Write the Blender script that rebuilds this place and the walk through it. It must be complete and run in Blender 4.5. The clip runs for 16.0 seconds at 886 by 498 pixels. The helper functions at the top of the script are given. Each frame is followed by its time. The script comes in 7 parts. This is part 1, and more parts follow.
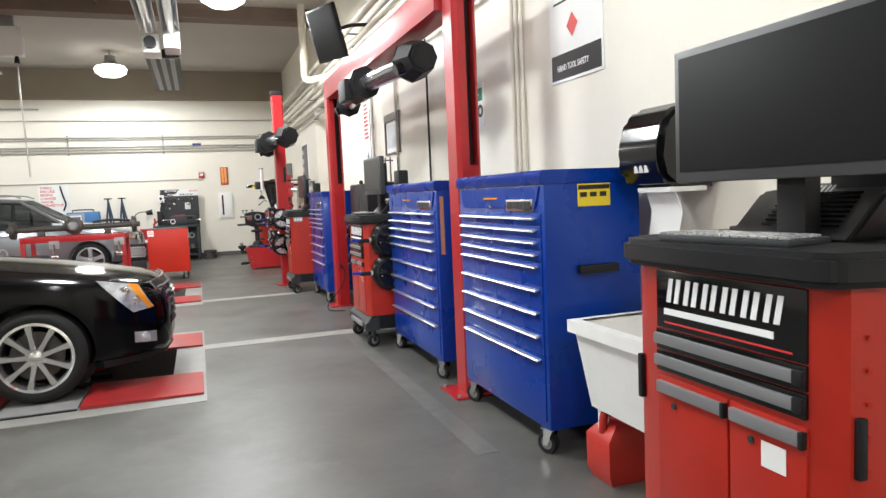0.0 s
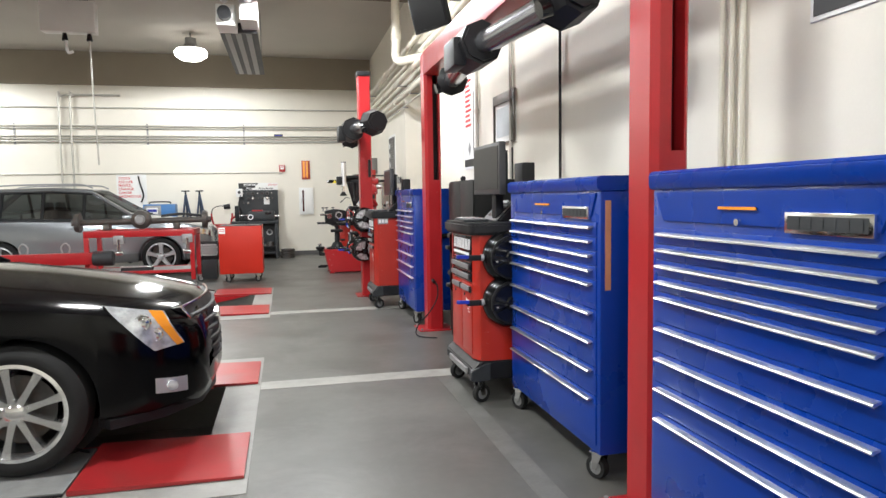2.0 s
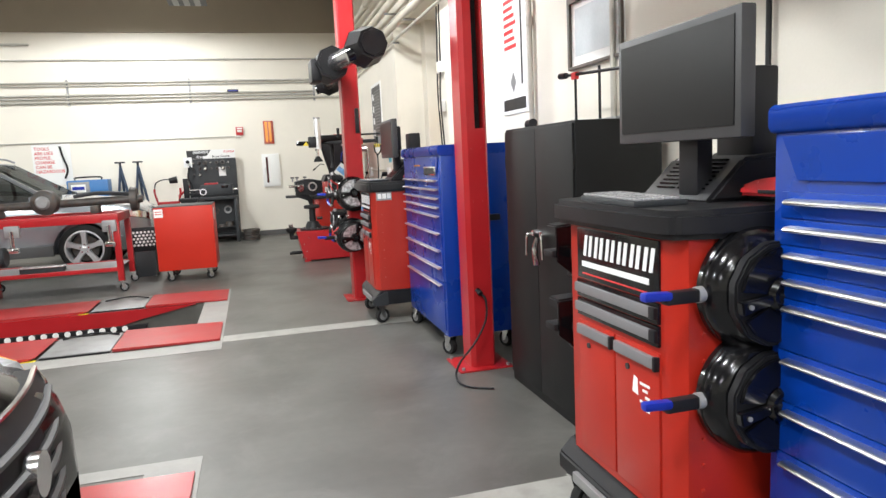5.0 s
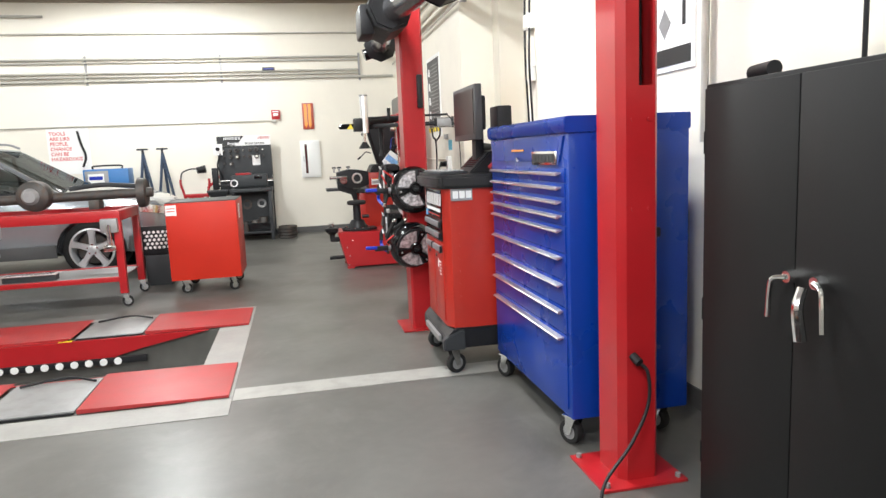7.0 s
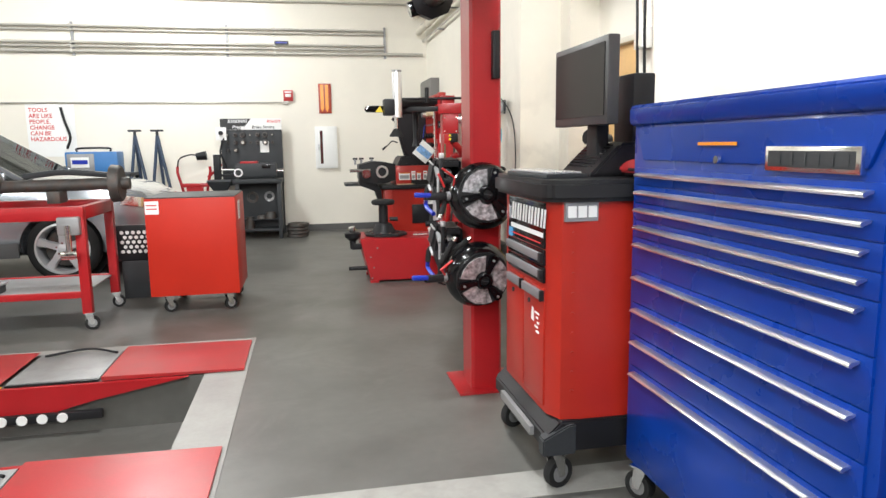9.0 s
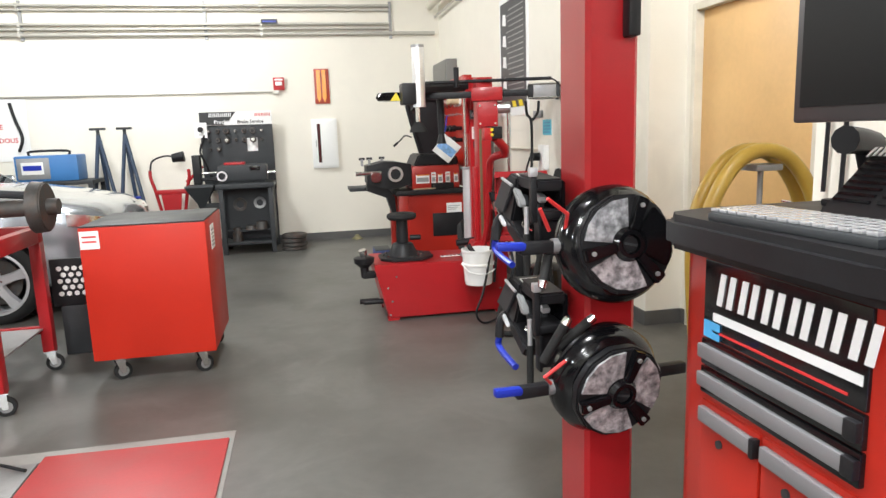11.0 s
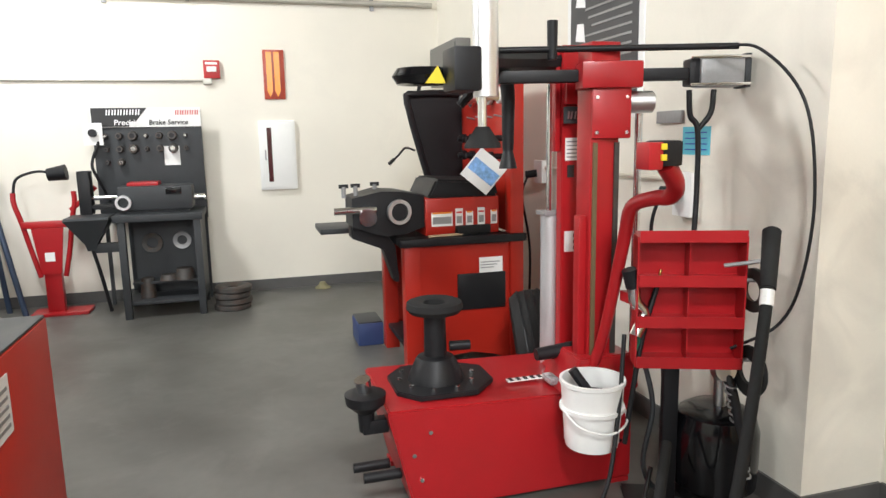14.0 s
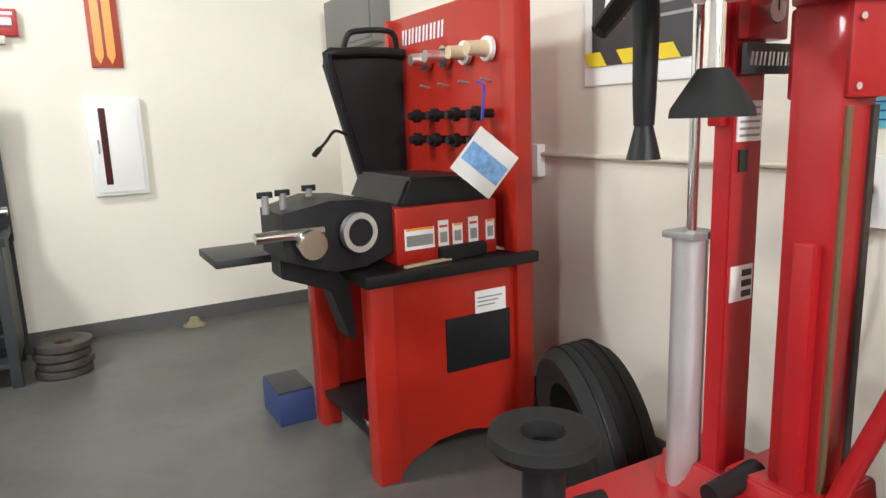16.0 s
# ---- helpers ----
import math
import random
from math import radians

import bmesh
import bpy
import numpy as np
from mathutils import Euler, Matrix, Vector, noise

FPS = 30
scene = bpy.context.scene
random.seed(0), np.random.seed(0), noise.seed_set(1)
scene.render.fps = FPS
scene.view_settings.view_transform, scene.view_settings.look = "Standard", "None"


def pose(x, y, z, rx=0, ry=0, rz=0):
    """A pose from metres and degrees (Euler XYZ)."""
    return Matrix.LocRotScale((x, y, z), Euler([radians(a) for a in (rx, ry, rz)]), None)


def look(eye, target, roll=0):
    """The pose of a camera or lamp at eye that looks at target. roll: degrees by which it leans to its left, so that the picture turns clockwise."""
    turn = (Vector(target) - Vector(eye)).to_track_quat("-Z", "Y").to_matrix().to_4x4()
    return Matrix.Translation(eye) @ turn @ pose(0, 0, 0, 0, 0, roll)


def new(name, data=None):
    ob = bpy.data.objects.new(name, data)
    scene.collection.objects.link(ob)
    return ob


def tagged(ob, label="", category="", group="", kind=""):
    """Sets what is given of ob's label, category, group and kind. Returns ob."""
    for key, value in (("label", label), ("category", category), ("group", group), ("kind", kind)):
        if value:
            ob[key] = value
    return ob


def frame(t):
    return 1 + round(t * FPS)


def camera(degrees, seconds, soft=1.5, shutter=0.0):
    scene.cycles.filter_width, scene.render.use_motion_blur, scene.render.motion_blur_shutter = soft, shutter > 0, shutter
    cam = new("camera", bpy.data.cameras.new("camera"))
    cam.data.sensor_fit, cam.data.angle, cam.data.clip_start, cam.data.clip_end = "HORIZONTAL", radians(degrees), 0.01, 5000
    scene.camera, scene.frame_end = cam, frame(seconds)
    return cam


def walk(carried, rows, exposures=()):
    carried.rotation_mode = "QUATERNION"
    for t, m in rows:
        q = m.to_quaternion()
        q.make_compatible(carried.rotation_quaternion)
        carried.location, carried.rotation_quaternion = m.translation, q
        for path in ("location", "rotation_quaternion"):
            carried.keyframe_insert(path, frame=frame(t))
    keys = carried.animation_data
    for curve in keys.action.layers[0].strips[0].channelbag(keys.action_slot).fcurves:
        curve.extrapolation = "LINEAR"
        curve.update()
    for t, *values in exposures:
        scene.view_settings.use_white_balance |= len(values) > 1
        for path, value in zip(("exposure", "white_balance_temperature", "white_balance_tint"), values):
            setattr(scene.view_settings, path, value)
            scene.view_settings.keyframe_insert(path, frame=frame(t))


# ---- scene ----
cam = camera(66.7, 16.0, soft=1.45)
PATH = [
    (0, (0.036, -0.03, 1.44), (0.71, 1.846, 1.276), -2.5),
    (0.5, (0.105, 0.437, 1.432), (0.773, 2.316, 1.277), -2.1),
    (1, (0.179, 0.844, 1.458), (0.622, 2.789, 1.312), -1.4),
    (1.5, (0.189, 1.296, 1.464), (0.626, 3.242, 1.315), -0.1),
    (2, (0.239, 1.756, 1.452), (0.689, 3.698, 1.296), -0.9),
    (2.5, (0.25, 2.242, 1.45), (0.685, 4.187, 1.292), -1.6),
    (3, (0.242, 2.717, 1.446), (0.694, 4.657, 1.274), -1.8),
    (3.5, (0.274, 3.186, 1.429), (0.816, 5.098, 1.212), -2.9),
    (4, (0.268, 3.636, 1.444), (0.804, 5.549, 1.211), -2.6),
    (4.2, (0.277, 3.814, 1.451), (0.809, 5.727, 1.212), -2.6),
    (6.3, (0.502, 5.8, 1.415), (1.001, 7.715, 1.122), -3.7),
    (6.5, (0.511, 5.968, 1.432), (0.983, 7.889, 1.14), -3.7),
    (7, (0.472, 6.397, 1.407), (0.881, 8.334, 1.122), -2.5),
    (7.5, (0.435, 6.824, 1.392), (0.911, 8.746, 1.105), -1.4),
    (8, (0.44, 7.245, 1.41), (0.823, 9.185, 1.115), -1.1),
    (8.2, (0.444, 7.4, 1.401), (0.787, 9.348, 1.106), -0.8),
    (10.5, (0.383, 9.2, 1.456), (0.877, 11.11, 1.125), -0.7),
    (11, (0.433, 9.623, 1.482), (0.822, 11.555, 1.141), -2.0),
    (11.5, (0.45, 10.034, 1.485), (0.759, 11.98, 1.141), -1.1),
    (12, (0.483, 10.469, 1.488), (0.806, 12.412, 1.137), 0.1),
    (12.5, (0.514, 10.947, 1.505), (0.886, 12.877, 1.135), -1.1),
    (13, (0.455, 11.419, 1.488), (0.896, 13.333, 1.115), -0.2),
    (13.5, (0.443, 11.892, 1.5), (0.967, 13.785, 1.124), -0.6),
    (14, (0.463, 12.38, 1.534), (1.002, 14.278, 1.206), -1.1),
    (14.5, (0.36, 12.79, 1.494), (1.107, 14.62, 1.189), -1.1),
    (15, (0.356, 13.208, 1.462), (1.271, 14.959, 1.15), -2.1),
    (15.5, (0.378, 13.625, 1.468), (1.327, 15.346, 1.096), -2.2),
    (16, (0.35, 14.042, 1.505), (1.317, 15.751, 1.123), -2.1),
]
EXPOSURE = [(0, -0.28), (2.5, -0.31), (4, -0.25), (7, 0.04), (8, -0.04), (10.5, 0.0), (11.5, 0.1), (12.5, 0.14), (13.5, 0.08), (14.5, 0.05), (16, 0.12)]
walk(cam, [(t, look(eye, target, roll)) for t, eye, target, roll in PATH], EXPOSURE)

# ---- world and lamps ----
world = bpy.data.worlds.new("world")
scene.world = world
world.use_nodes = True
world.node_tree.nodes["Background"].inputs[0].default_value = (0.9, 0.95, 1.0, 1)
world.node_tree.nodes["Background"].inputs[1].default_value = 0.1
LAMP_WATTS = 520
# Only the first two bays come into view; the others are added for light.
BAYS = [(-1.63, 17.25, 0.9), (0.6, 11.0, 1.35), (-0.9, 7.8, 1.05), (-0.9, 4.9, 1.3), (-0.3, 1.8, 1.35), (-0.2, -1.6, 1.15), (0.6, -4.5, 0.6), (-7.2, 17.8, 1.0), (-6.5, 11.0, 1.0), (-6.5, 4.6, 0.9), (-6.5, -1.8, 0.9)]
WALL, BACK, CEIL = 2.47, 19.5, 5.0


# ---- materials ----
def mat(name, color, rough=0.5, metal=0.0, vary=0.12, scale=4.0, bump=0.0, fine=60.0, coat=0.0, wear=None, wear_amt=0.0, rvary=0.1, spec=0.5, scuff=None, scuff_scale=2.2):
    m = bpy.data.materials.new(name)
    m.use_nodes = True
    nt = m.node_tree
    b = nt.nodes["Principled BSDF"]
    b.inputs["Metallic"].default_value = metal
    b.inputs["Coat Weight"].default_value = coat
    b.inputs["Specular IOR Level"].default_value = spec
    b.inputs["Coat Roughness"].default_value = 0.06
    tc = nt.nodes.new("ShaderNodeTexCoord")
    n1 = nt.nodes.new("ShaderNodeTexNoise")
    n1.inputs["Scale"].default_value, n1.inputs["Detail"].default_value = scale, 6
    n2 = nt.nodes.new("ShaderNodeTexNoise")
    n2.inputs["Scale"].default_value, n2.inputs["Detail"].default_value = fine, 3
    nt.links.new(tc.outputs["Object"], n1.inputs["Vector"])
    nt.links.new(tc.outputs["Object"], n2.inputs["Vector"])
    add = nt.nodes.new("ShaderNodeMath")
    add.operation = "MULTIPLY_ADD"
    nt.links.new(n2.outputs["Fac"], add.inputs[0])
    add.inputs[1].default_value = 0.35
    nt.links.new(n1.outputs["Fac"], add.inputs[2])
    ramp = nt.nodes.new("ShaderNodeMapRange")
    ramp.inputs["From Min"].default_value, ramp.inputs["From Max"].default_value = 0.4, 0.95
    nt.links.new(add.outputs[0], ramp.inputs["Value"])
    mix = nt.nodes.new("ShaderNodeMix")
    mix.data_type = "RGBA"
    mix.inputs[6].default_value = (*[c * (1 - vary) for c in color], 1)
    mix.inputs[7].default_value = (*[min(1, c * (1 + vary)) for c in color], 1)
    nt.links.new(ramp.outputs[0], mix.inputs[0])
    out = mix.outputs[2]
    if wear:
        n3 = nt.nodes.new("ShaderNodeTexNoise")
        n3.inputs["Scale"].default_value, n3.inputs["Detail"].default_value = scale * 1.7, 8
        nt.links.new(tc.outputs["Object"], n3.inputs["Vector"])
        r3 = nt.nodes.new("ShaderNodeMapRange")
        r3.inputs["From Min"].default_value, r3.inputs["From Max"].default_value = 0.45, 0.8
        r3.inputs["To Max"].default_value = wear_amt
        nt.links.new(n3.outputs["Fac"], r3.inputs["Value"])
        mw = nt.nodes.new("ShaderNodeMix")
        mw.data_type = "RGBA"
        nt.links.new(r3.outputs[0], mw.inputs[0])
        nt.links.new(out, mw.inputs[6])
        mw.inputs[7].default_value = (*wear, 1)
        out = mw.outputs[2]
    if scuff:
        n4 = nt.nodes.new("ShaderNodeTexNoise")
        n4.inputs["Scale"].default_value, n4.inputs["Detail"].default_value, n4.inputs["Roughness"].default_value = scuff_scale, 9, 0.68
        n4.inputs["Distortion"].default_value = 0.6
        nt.links.new(tc.outputs["Object"], n4.inputs["Vector"])
        r4 = nt.nodes.new("ShaderNodeMapRange")
        r4.inputs["From Min"].default_value, r4.inputs["From Max"].default_value = 0.52, 0.72
        r4.inputs["To Max"].default_value = 0.75
        nt.links.new(n4.outputs["Fac"], r4.inputs["Value"])
        ms = nt.nodes.new("ShaderNodeMix")
        ms.data_type = "RGBA"
        nt.links.new(r4.outputs[0], ms.inputs[0])
        nt.links.new(out, ms.inputs[6])
        ms.inputs[7].default_value = (*scuff, 1)
        out = ms.outputs[2]
    nt.links.new(out, b.inputs["Base Color"])
    rr = nt.nodes.new("ShaderNodeMapRange")
    rr.inputs["To Min"].default_value, rr.inputs["To Max"].default_value = max(0.02, rough - rvary), min(1, rough + rvary)
    nt.links.new(n1.outputs["Fac"], rr.inputs["Value"])
    nt.links.new(rr.outputs[0], b.inputs["Roughness"])
    if bump:
        bn = nt.nodes.new("ShaderNodeBump")
        bn.inputs["Strength"].default_value, bn.inputs["Distance"].default_value = bump, 0.004
        nt.links.new(n2.outputs["Fac"], bn.inputs["Height"])
        nt.links.new(bn.outputs[0], b.inputs["Normal"])
    return m


def glow(name, color, strength):
    m = bpy.data.materials.new(name)
    m.use_nodes = True
    b = m.node_tree.nodes["Principled BSDF"]
    b.inputs["Base Color"].default_value = (*color, 1)
    b.inputs["Emission Color"].default_value = (*color, 1)
    b.inputs["Emission Strength"].default_value = strength
    return m


def glass(name, tint, gloss=0.14):
    """A thin pane: tinted see-through with a share of mirror."""
    m = bpy.data.materials.new(name)
    m.use_nodes = True
    nt = m.node_tree
    nt.nodes.remove(nt.nodes["Principled BSDF"])
    clear, mirror, mix = nt.nodes.new("ShaderNodeBsdfTransparent"), nt.nodes.new("ShaderNodeBsdfGlossy"), nt.nodes.new("ShaderNodeMixShader")
    clear.inputs["Color"].default_value = (*tint, 1)
    mirror.inputs["Roughness"].default_value = 0.03
    mix.inputs[0].default_value = gloss
    nt.links.new(clear.outputs[0], mix.inputs[1])
    nt.links.new(mirror.outputs[0], mix.inputs[2])
    nt.links.new(mix.outputs[0], nt.nodes["Material Output"].inputs[0])
    return m


CONCRETE = mat("polished_concrete", (0.113, 0.111, 0.101), 0.41, vary=0.22, scale=0.9, fine=14, bump=0.05, wear=(0.06, 0.057, 0.05), wear_amt=0.9, rvary=0.18, scuff=(0.15, 0.146, 0.135), scuff_scale=1.6)
PALE_CONCRETE = mat("pale_concrete", (0.29, 0.285, 0.265), 0.5, vary=0.14, scale=3, fine=40, bump=0.1, wear=(0.22, 0.21, 0.2), wear_amt=0.6)
LINE_PAINT = mat("worn_line_paint", (0.32, 0.315, 0.29), 0.45, vary=0.1, scale=5, wear=(0.22, 0.215, 0.195), wear_amt=0.8)
WALL_PAINT = mat("cream_wall_paint", (0.8, 0.76, 0.665), 0.6, vary=0.03, scale=0.8, fine=90, bump=0.12, wear=(0.66, 0.63, 0.56), wear_amt=0.3, scuff=(0.75, 0.715, 0.63), scuff_scale=1.3)
BAND_PAINT = mat("taupe_band_paint", (0.3, 0.26, 0.2), 0.7, vary=0.06, scale=1.5, bump=0.05)
CEIL_PAINT = mat("grey_ceiling", (0.55, 0.52, 0.47), 0.8, vary=0.05, scale=0.7, bump=0.1)
BEAM_BROWN = mat("brown_steel", (0.16, 0.11, 0.08), 0.6, vary=0.15, scale=3)
BASE_RUBBER = mat("grey_cove_base", (0.09, 0.088, 0.085), 0.5, vary=0.12, scale=8)
BLUE = mat("blue_powder_coat", (0.001, 0.036, 0.28), 0.28, vary=0.05, scale=3, fine=200, bump=0.006, coat=0.08, rvary=0.05, spec=0.32)
RED = mat("red_powder_coat", (0.39, 0.012, 0.016), 0.34, vary=0.08, scale=4, fine=120, bump=0.02, coat=0.15, spec=0.4, wear=(0.3, 0.015, 0.015), wear_amt=0.4)
RED_WARM = mat("warm_red_enamel", (0.42, 0.02, 0.01), 0.36, vary=0.07, scale=4, fine=120, bump=0.02, coat=0.15, wear=(0.36, 0.016, 0.01), wear_amt=0.4, spec=0.4)
RED_ORANGE = mat("orange_red_paint", (0.5, 0.022, 0.009), 0.42, vary=0.05, scale=3, bump=0.02, spec=0.35)
RED_DECK = mat("worn_red_deck", (0.36, 0.022, 0.024), 0.34, vary=0.12, scale=3, bump=0.06, wear=(0.26, 0.05, 0.045), wear_amt=0.6)
BLACK = mat("black_plastic", (0.011, 0.011, 0.0125), 0.46, spec=0.3, vary=0.2, scale=8, fine=220, bump=0.06)
GLOSS_BLACK = mat("gloss_black", (0.005, 0.005, 0.006), 0.16, spec=0.4, vary=0.1, coat=0.15, rvary=0.04)
CABINET = mat("charcoal_cabinet_paint", (0.0085, 0.0088, 0.009), 0.5, spec=0.22, vary=0.15, scale=3, fine=160, bump=0.05)
RUBBER = mat("tyre_rubber", (0.018, 0.018, 0.018), 0.75, spec=0.25, vary=0.2, scale=10, bump=0.15)
DARK_GREY = mat("dark_grey_paint", (0.034, 0.037, 0.04), 0.5, spec=0.35, vary=0.15, scale=5, bump=0.05)
GREY = mat("grey_steel", (0.3, 0.3, 0.3), 0.45, 0.4, vary=0.15, scale=5)
CHROME = mat("chrome", (0.8, 0.8, 0.8), 0.14, 1.0, vary=0.05, rvary=0.05)
ALU = mat("brushed_aluminium", (0.8, 0.8, 0.81), 0.33, 1.0, vary=0.06, fine=150, bump=0.03)
PULL = mat("pale_anodised_pull", (0.25, 0.25, 0.26), 0.4, 0.4, vary=0.05, fine=150, bump=0.02)
SATIN = mat("satin_aluminium", (0.62, 0.62, 0.63), 0.45, 0.7, vary=0.06, fine=150, bump=0.03)
IRON = mat("cast_iron", (0.09, 0.085, 0.08), 0.6, 0.6, vary=0.3, scale=9, bump=0.2, wear=(0.14, 0.07, 0.04), wear_amt=0.6)
WHITE = mat("white_paint", (0.8, 0.8, 0.78), 0.4, vary=0.03, scale=3)
WHITE_PLASTIC = mat("white_plastic", (0.84, 0.84, 0.82), 0.35, vary=0.04, scale=5, wear=(0.7, 0.69, 0.66), wear_amt=0.2)
PAPER = mat("paper", (0.82, 0.82, 0.8), 0.7, vary=0.02)
PIPE_PAINT = mat("cream_pipe_paint", (0.66, 0.62, 0.52), 0.4, vary=0.08, scale=6)
CONDUIT = mat("grey_conduit", (0.5, 0.48, 0.43), 0.4, 0.3, vary=0.1, scale=6)
YELLOW = mat("yellow_label", (0.8, 0.62, 0.03), 0.5, vary=0.04)
AMBER = mat("amber_plastic", (0.85, 0.3, 0.02), 0.25, vary=0.06, coat=0.5)
BLUE_GRIP = mat("blue_vinyl", (0.01, 0.03, 0.36), 0.35)
TEAL = mat("teal_paper", (0.12, 0.5, 0.62), 0.7)
WOOD = mat("maple_door_veneer", (0.62, 0.38, 0.15), 0.4, vary=0.1, scale=2.5, fine=30, bump=0.03)
HOSE_YELLOW = mat("ochre_hose", (0.5, 0.32, 0.05), 0.35, vary=0.1, coat=0.3)
TEXT_WHITE = mat("white_lettering", (0.85, 0.85, 0.85), 0.5, vary=0.0)
TEXT_BLACK = mat("black_lettering", (0.02, 0.02, 0.02), 0.5, vary=0.0)
TEXT_RED = mat("red_lettering", (0.6, 0.03, 0.03), 0.5, vary=0.0)
SCREEN = mat("dark_screen", (0.006, 0.006, 0.007), 0.3, spec=0.2, vary=0.0, rvary=0.02)
CAR_BLACK = mat("black_car_paint", (0.002, 0.002, 0.0025), 0.12, 0.0, spec=0.22, vary=0.1, coat=0.0, rvary=0.03)
CAR_SILVER = mat("silver_grey_car_paint", (0.36, 0.385, 0.415), 0.2, 0.65, vary=0.05, coat=1.0, rvary=0.03)
CLADDING = mat("grey_bumper_cladding", (0.08, 0.08, 0.082), 0.55, vary=0.1)
CAR_GLASS = glass("tinted_glass", (0.27, 0.3, 0.31), 0.18)
ALLOY = mat("painted_alloy", (0.62, 0.63, 0.65), 0.3, 0.45, vary=0.06, coat=0.4, rvary=0.05)
WHEEL_SILVER = mat("bright_wheel_finish", (0.8, 0.8, 0.8), 0.14, 0.92, vary=0.08, coat=0.4, rvary=0.05)
LENS = mat("headlamp_glass", (0.62, 0.64, 0.66), 0.16, 0.45, vary=0.5, scale=16, fine=34, bump=0.7, coat=0.5, rvary=0.08)
# Pale and near-black mottling in the colour imitates glints on crinkled film.
CLEAR_FILM = mat("scuffed_clear_film", (0.5, 0.5, 0.52), 0.16, 0.4, vary=0.8, scale=38, bump=1.0, fine=34, coat=0.5, wear=(0.03, 0.03, 0.032), wear_amt=0.75)
LAMP_GLOW = glow("lamp_diffuser", (1.0, 0.97, 0.9), 14.0)


WALL_BLOTCHED = WALL_PAINT.copy()
WALL_BLOTCHED.name = "cream_wall_paint_sooted"


def blotch(m, centre, reach, colour, amount):
    """Noisy patches of one colour, fading out with distance from a centre."""
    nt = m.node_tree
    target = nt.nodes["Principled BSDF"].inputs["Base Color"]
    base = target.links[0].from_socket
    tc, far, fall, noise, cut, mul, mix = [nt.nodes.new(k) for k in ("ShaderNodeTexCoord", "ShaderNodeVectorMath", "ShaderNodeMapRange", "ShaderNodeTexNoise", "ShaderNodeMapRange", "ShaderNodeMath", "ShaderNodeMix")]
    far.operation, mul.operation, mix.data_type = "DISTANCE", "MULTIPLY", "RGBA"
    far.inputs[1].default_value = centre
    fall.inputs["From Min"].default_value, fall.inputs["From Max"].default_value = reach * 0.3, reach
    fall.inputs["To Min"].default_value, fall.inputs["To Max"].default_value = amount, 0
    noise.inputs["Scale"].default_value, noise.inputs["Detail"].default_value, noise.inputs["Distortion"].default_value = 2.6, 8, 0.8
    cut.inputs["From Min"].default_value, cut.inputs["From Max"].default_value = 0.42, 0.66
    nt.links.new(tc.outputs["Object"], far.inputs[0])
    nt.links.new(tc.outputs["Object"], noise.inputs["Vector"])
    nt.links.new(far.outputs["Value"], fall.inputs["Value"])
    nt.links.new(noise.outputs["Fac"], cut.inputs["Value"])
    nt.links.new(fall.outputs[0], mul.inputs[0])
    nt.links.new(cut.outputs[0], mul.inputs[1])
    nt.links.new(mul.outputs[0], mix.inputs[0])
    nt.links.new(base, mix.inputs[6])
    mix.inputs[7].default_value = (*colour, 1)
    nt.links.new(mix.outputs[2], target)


# Grey blotches on the side wall beside the tyre changer.
blotch(WALL_BLOTCHED, (2.47, 14.8, 1.05), 1.25, (0.34, 0.32, 0.29), 0.4)
FAINT_LINE = mat("faint_worn_paint", (0.15, 0.147, 0.135), 0.42, vary=0.25, scale=3, wear=(0.1, 0.097, 0.088), wear_amt=1.0, scuff=(0.11, 0.107, 0.097))


# ---- mesh helpers ----
def finish(name, bm, material, parent=None, label="", smooth=40):
    me = bpy.data.meshes.new(name)
    bmesh.ops.recalc_face_normals(bm, faces=bm.faces)
    bm.to_mesh(me)
    bm.free()
    for m in material if isinstance(material, (list, tuple)) else (material,):
        me.materials.append(m)
    if smooth:
        me.shade_smooth()
        me.set_sharp_from_angle(angle=radians(smooth))
    ob = new(name, me)
    if parent:
        ob.parent = parent
    if label:
        tagged(ob, label)
    return ob


def part(name, bm, material, parent, label="", smooth=40):
    return finish(name, bm, material, parent, label, smooth)


def thing(name, label, category, at=(0, 0, 0), turn=0, group=""):
    ob = new(name)
    ob.empty_display_size = 0.1
    ob.matrix_basis = pose(*at, 0, 0, turn)
    return tagged(ob, label, category, group)


def B():
    return bmesh.new()


def add(bm, piece, m=None):
    me = bpy.data.meshes.new("tmp")
    if m is not None:
        bmesh.ops.transform(piece, matrix=m, verts=piece.verts)
    piece.to_mesh(me)
    piece.free()
    bm.from_mesh(me)
    bpy.data.meshes.remove(me)
    return bm


def box(x0, x1, y0, y1, z0, z1, bevel=0.0, bm=None, seg=2, m=None):
    p = B()
    bmesh.ops.create_cube(p, size=1)
    for v in p.verts:
        v.co = Vector((x0 if v.co.x < 0 else x1, y0 if v.co.y < 0 else y1, z0 if v.co.z < 0 else z1))
    if bevel:
        bmesh.ops.bevel(p, geom=p.edges[:], offset=bevel, segments=seg, affect="EDGES", profile=0.6)
    if m is not None:
        bmesh.ops.transform(p, matrix=m, verts=p.verts)
    return add(bm, p) if bm is not None else p


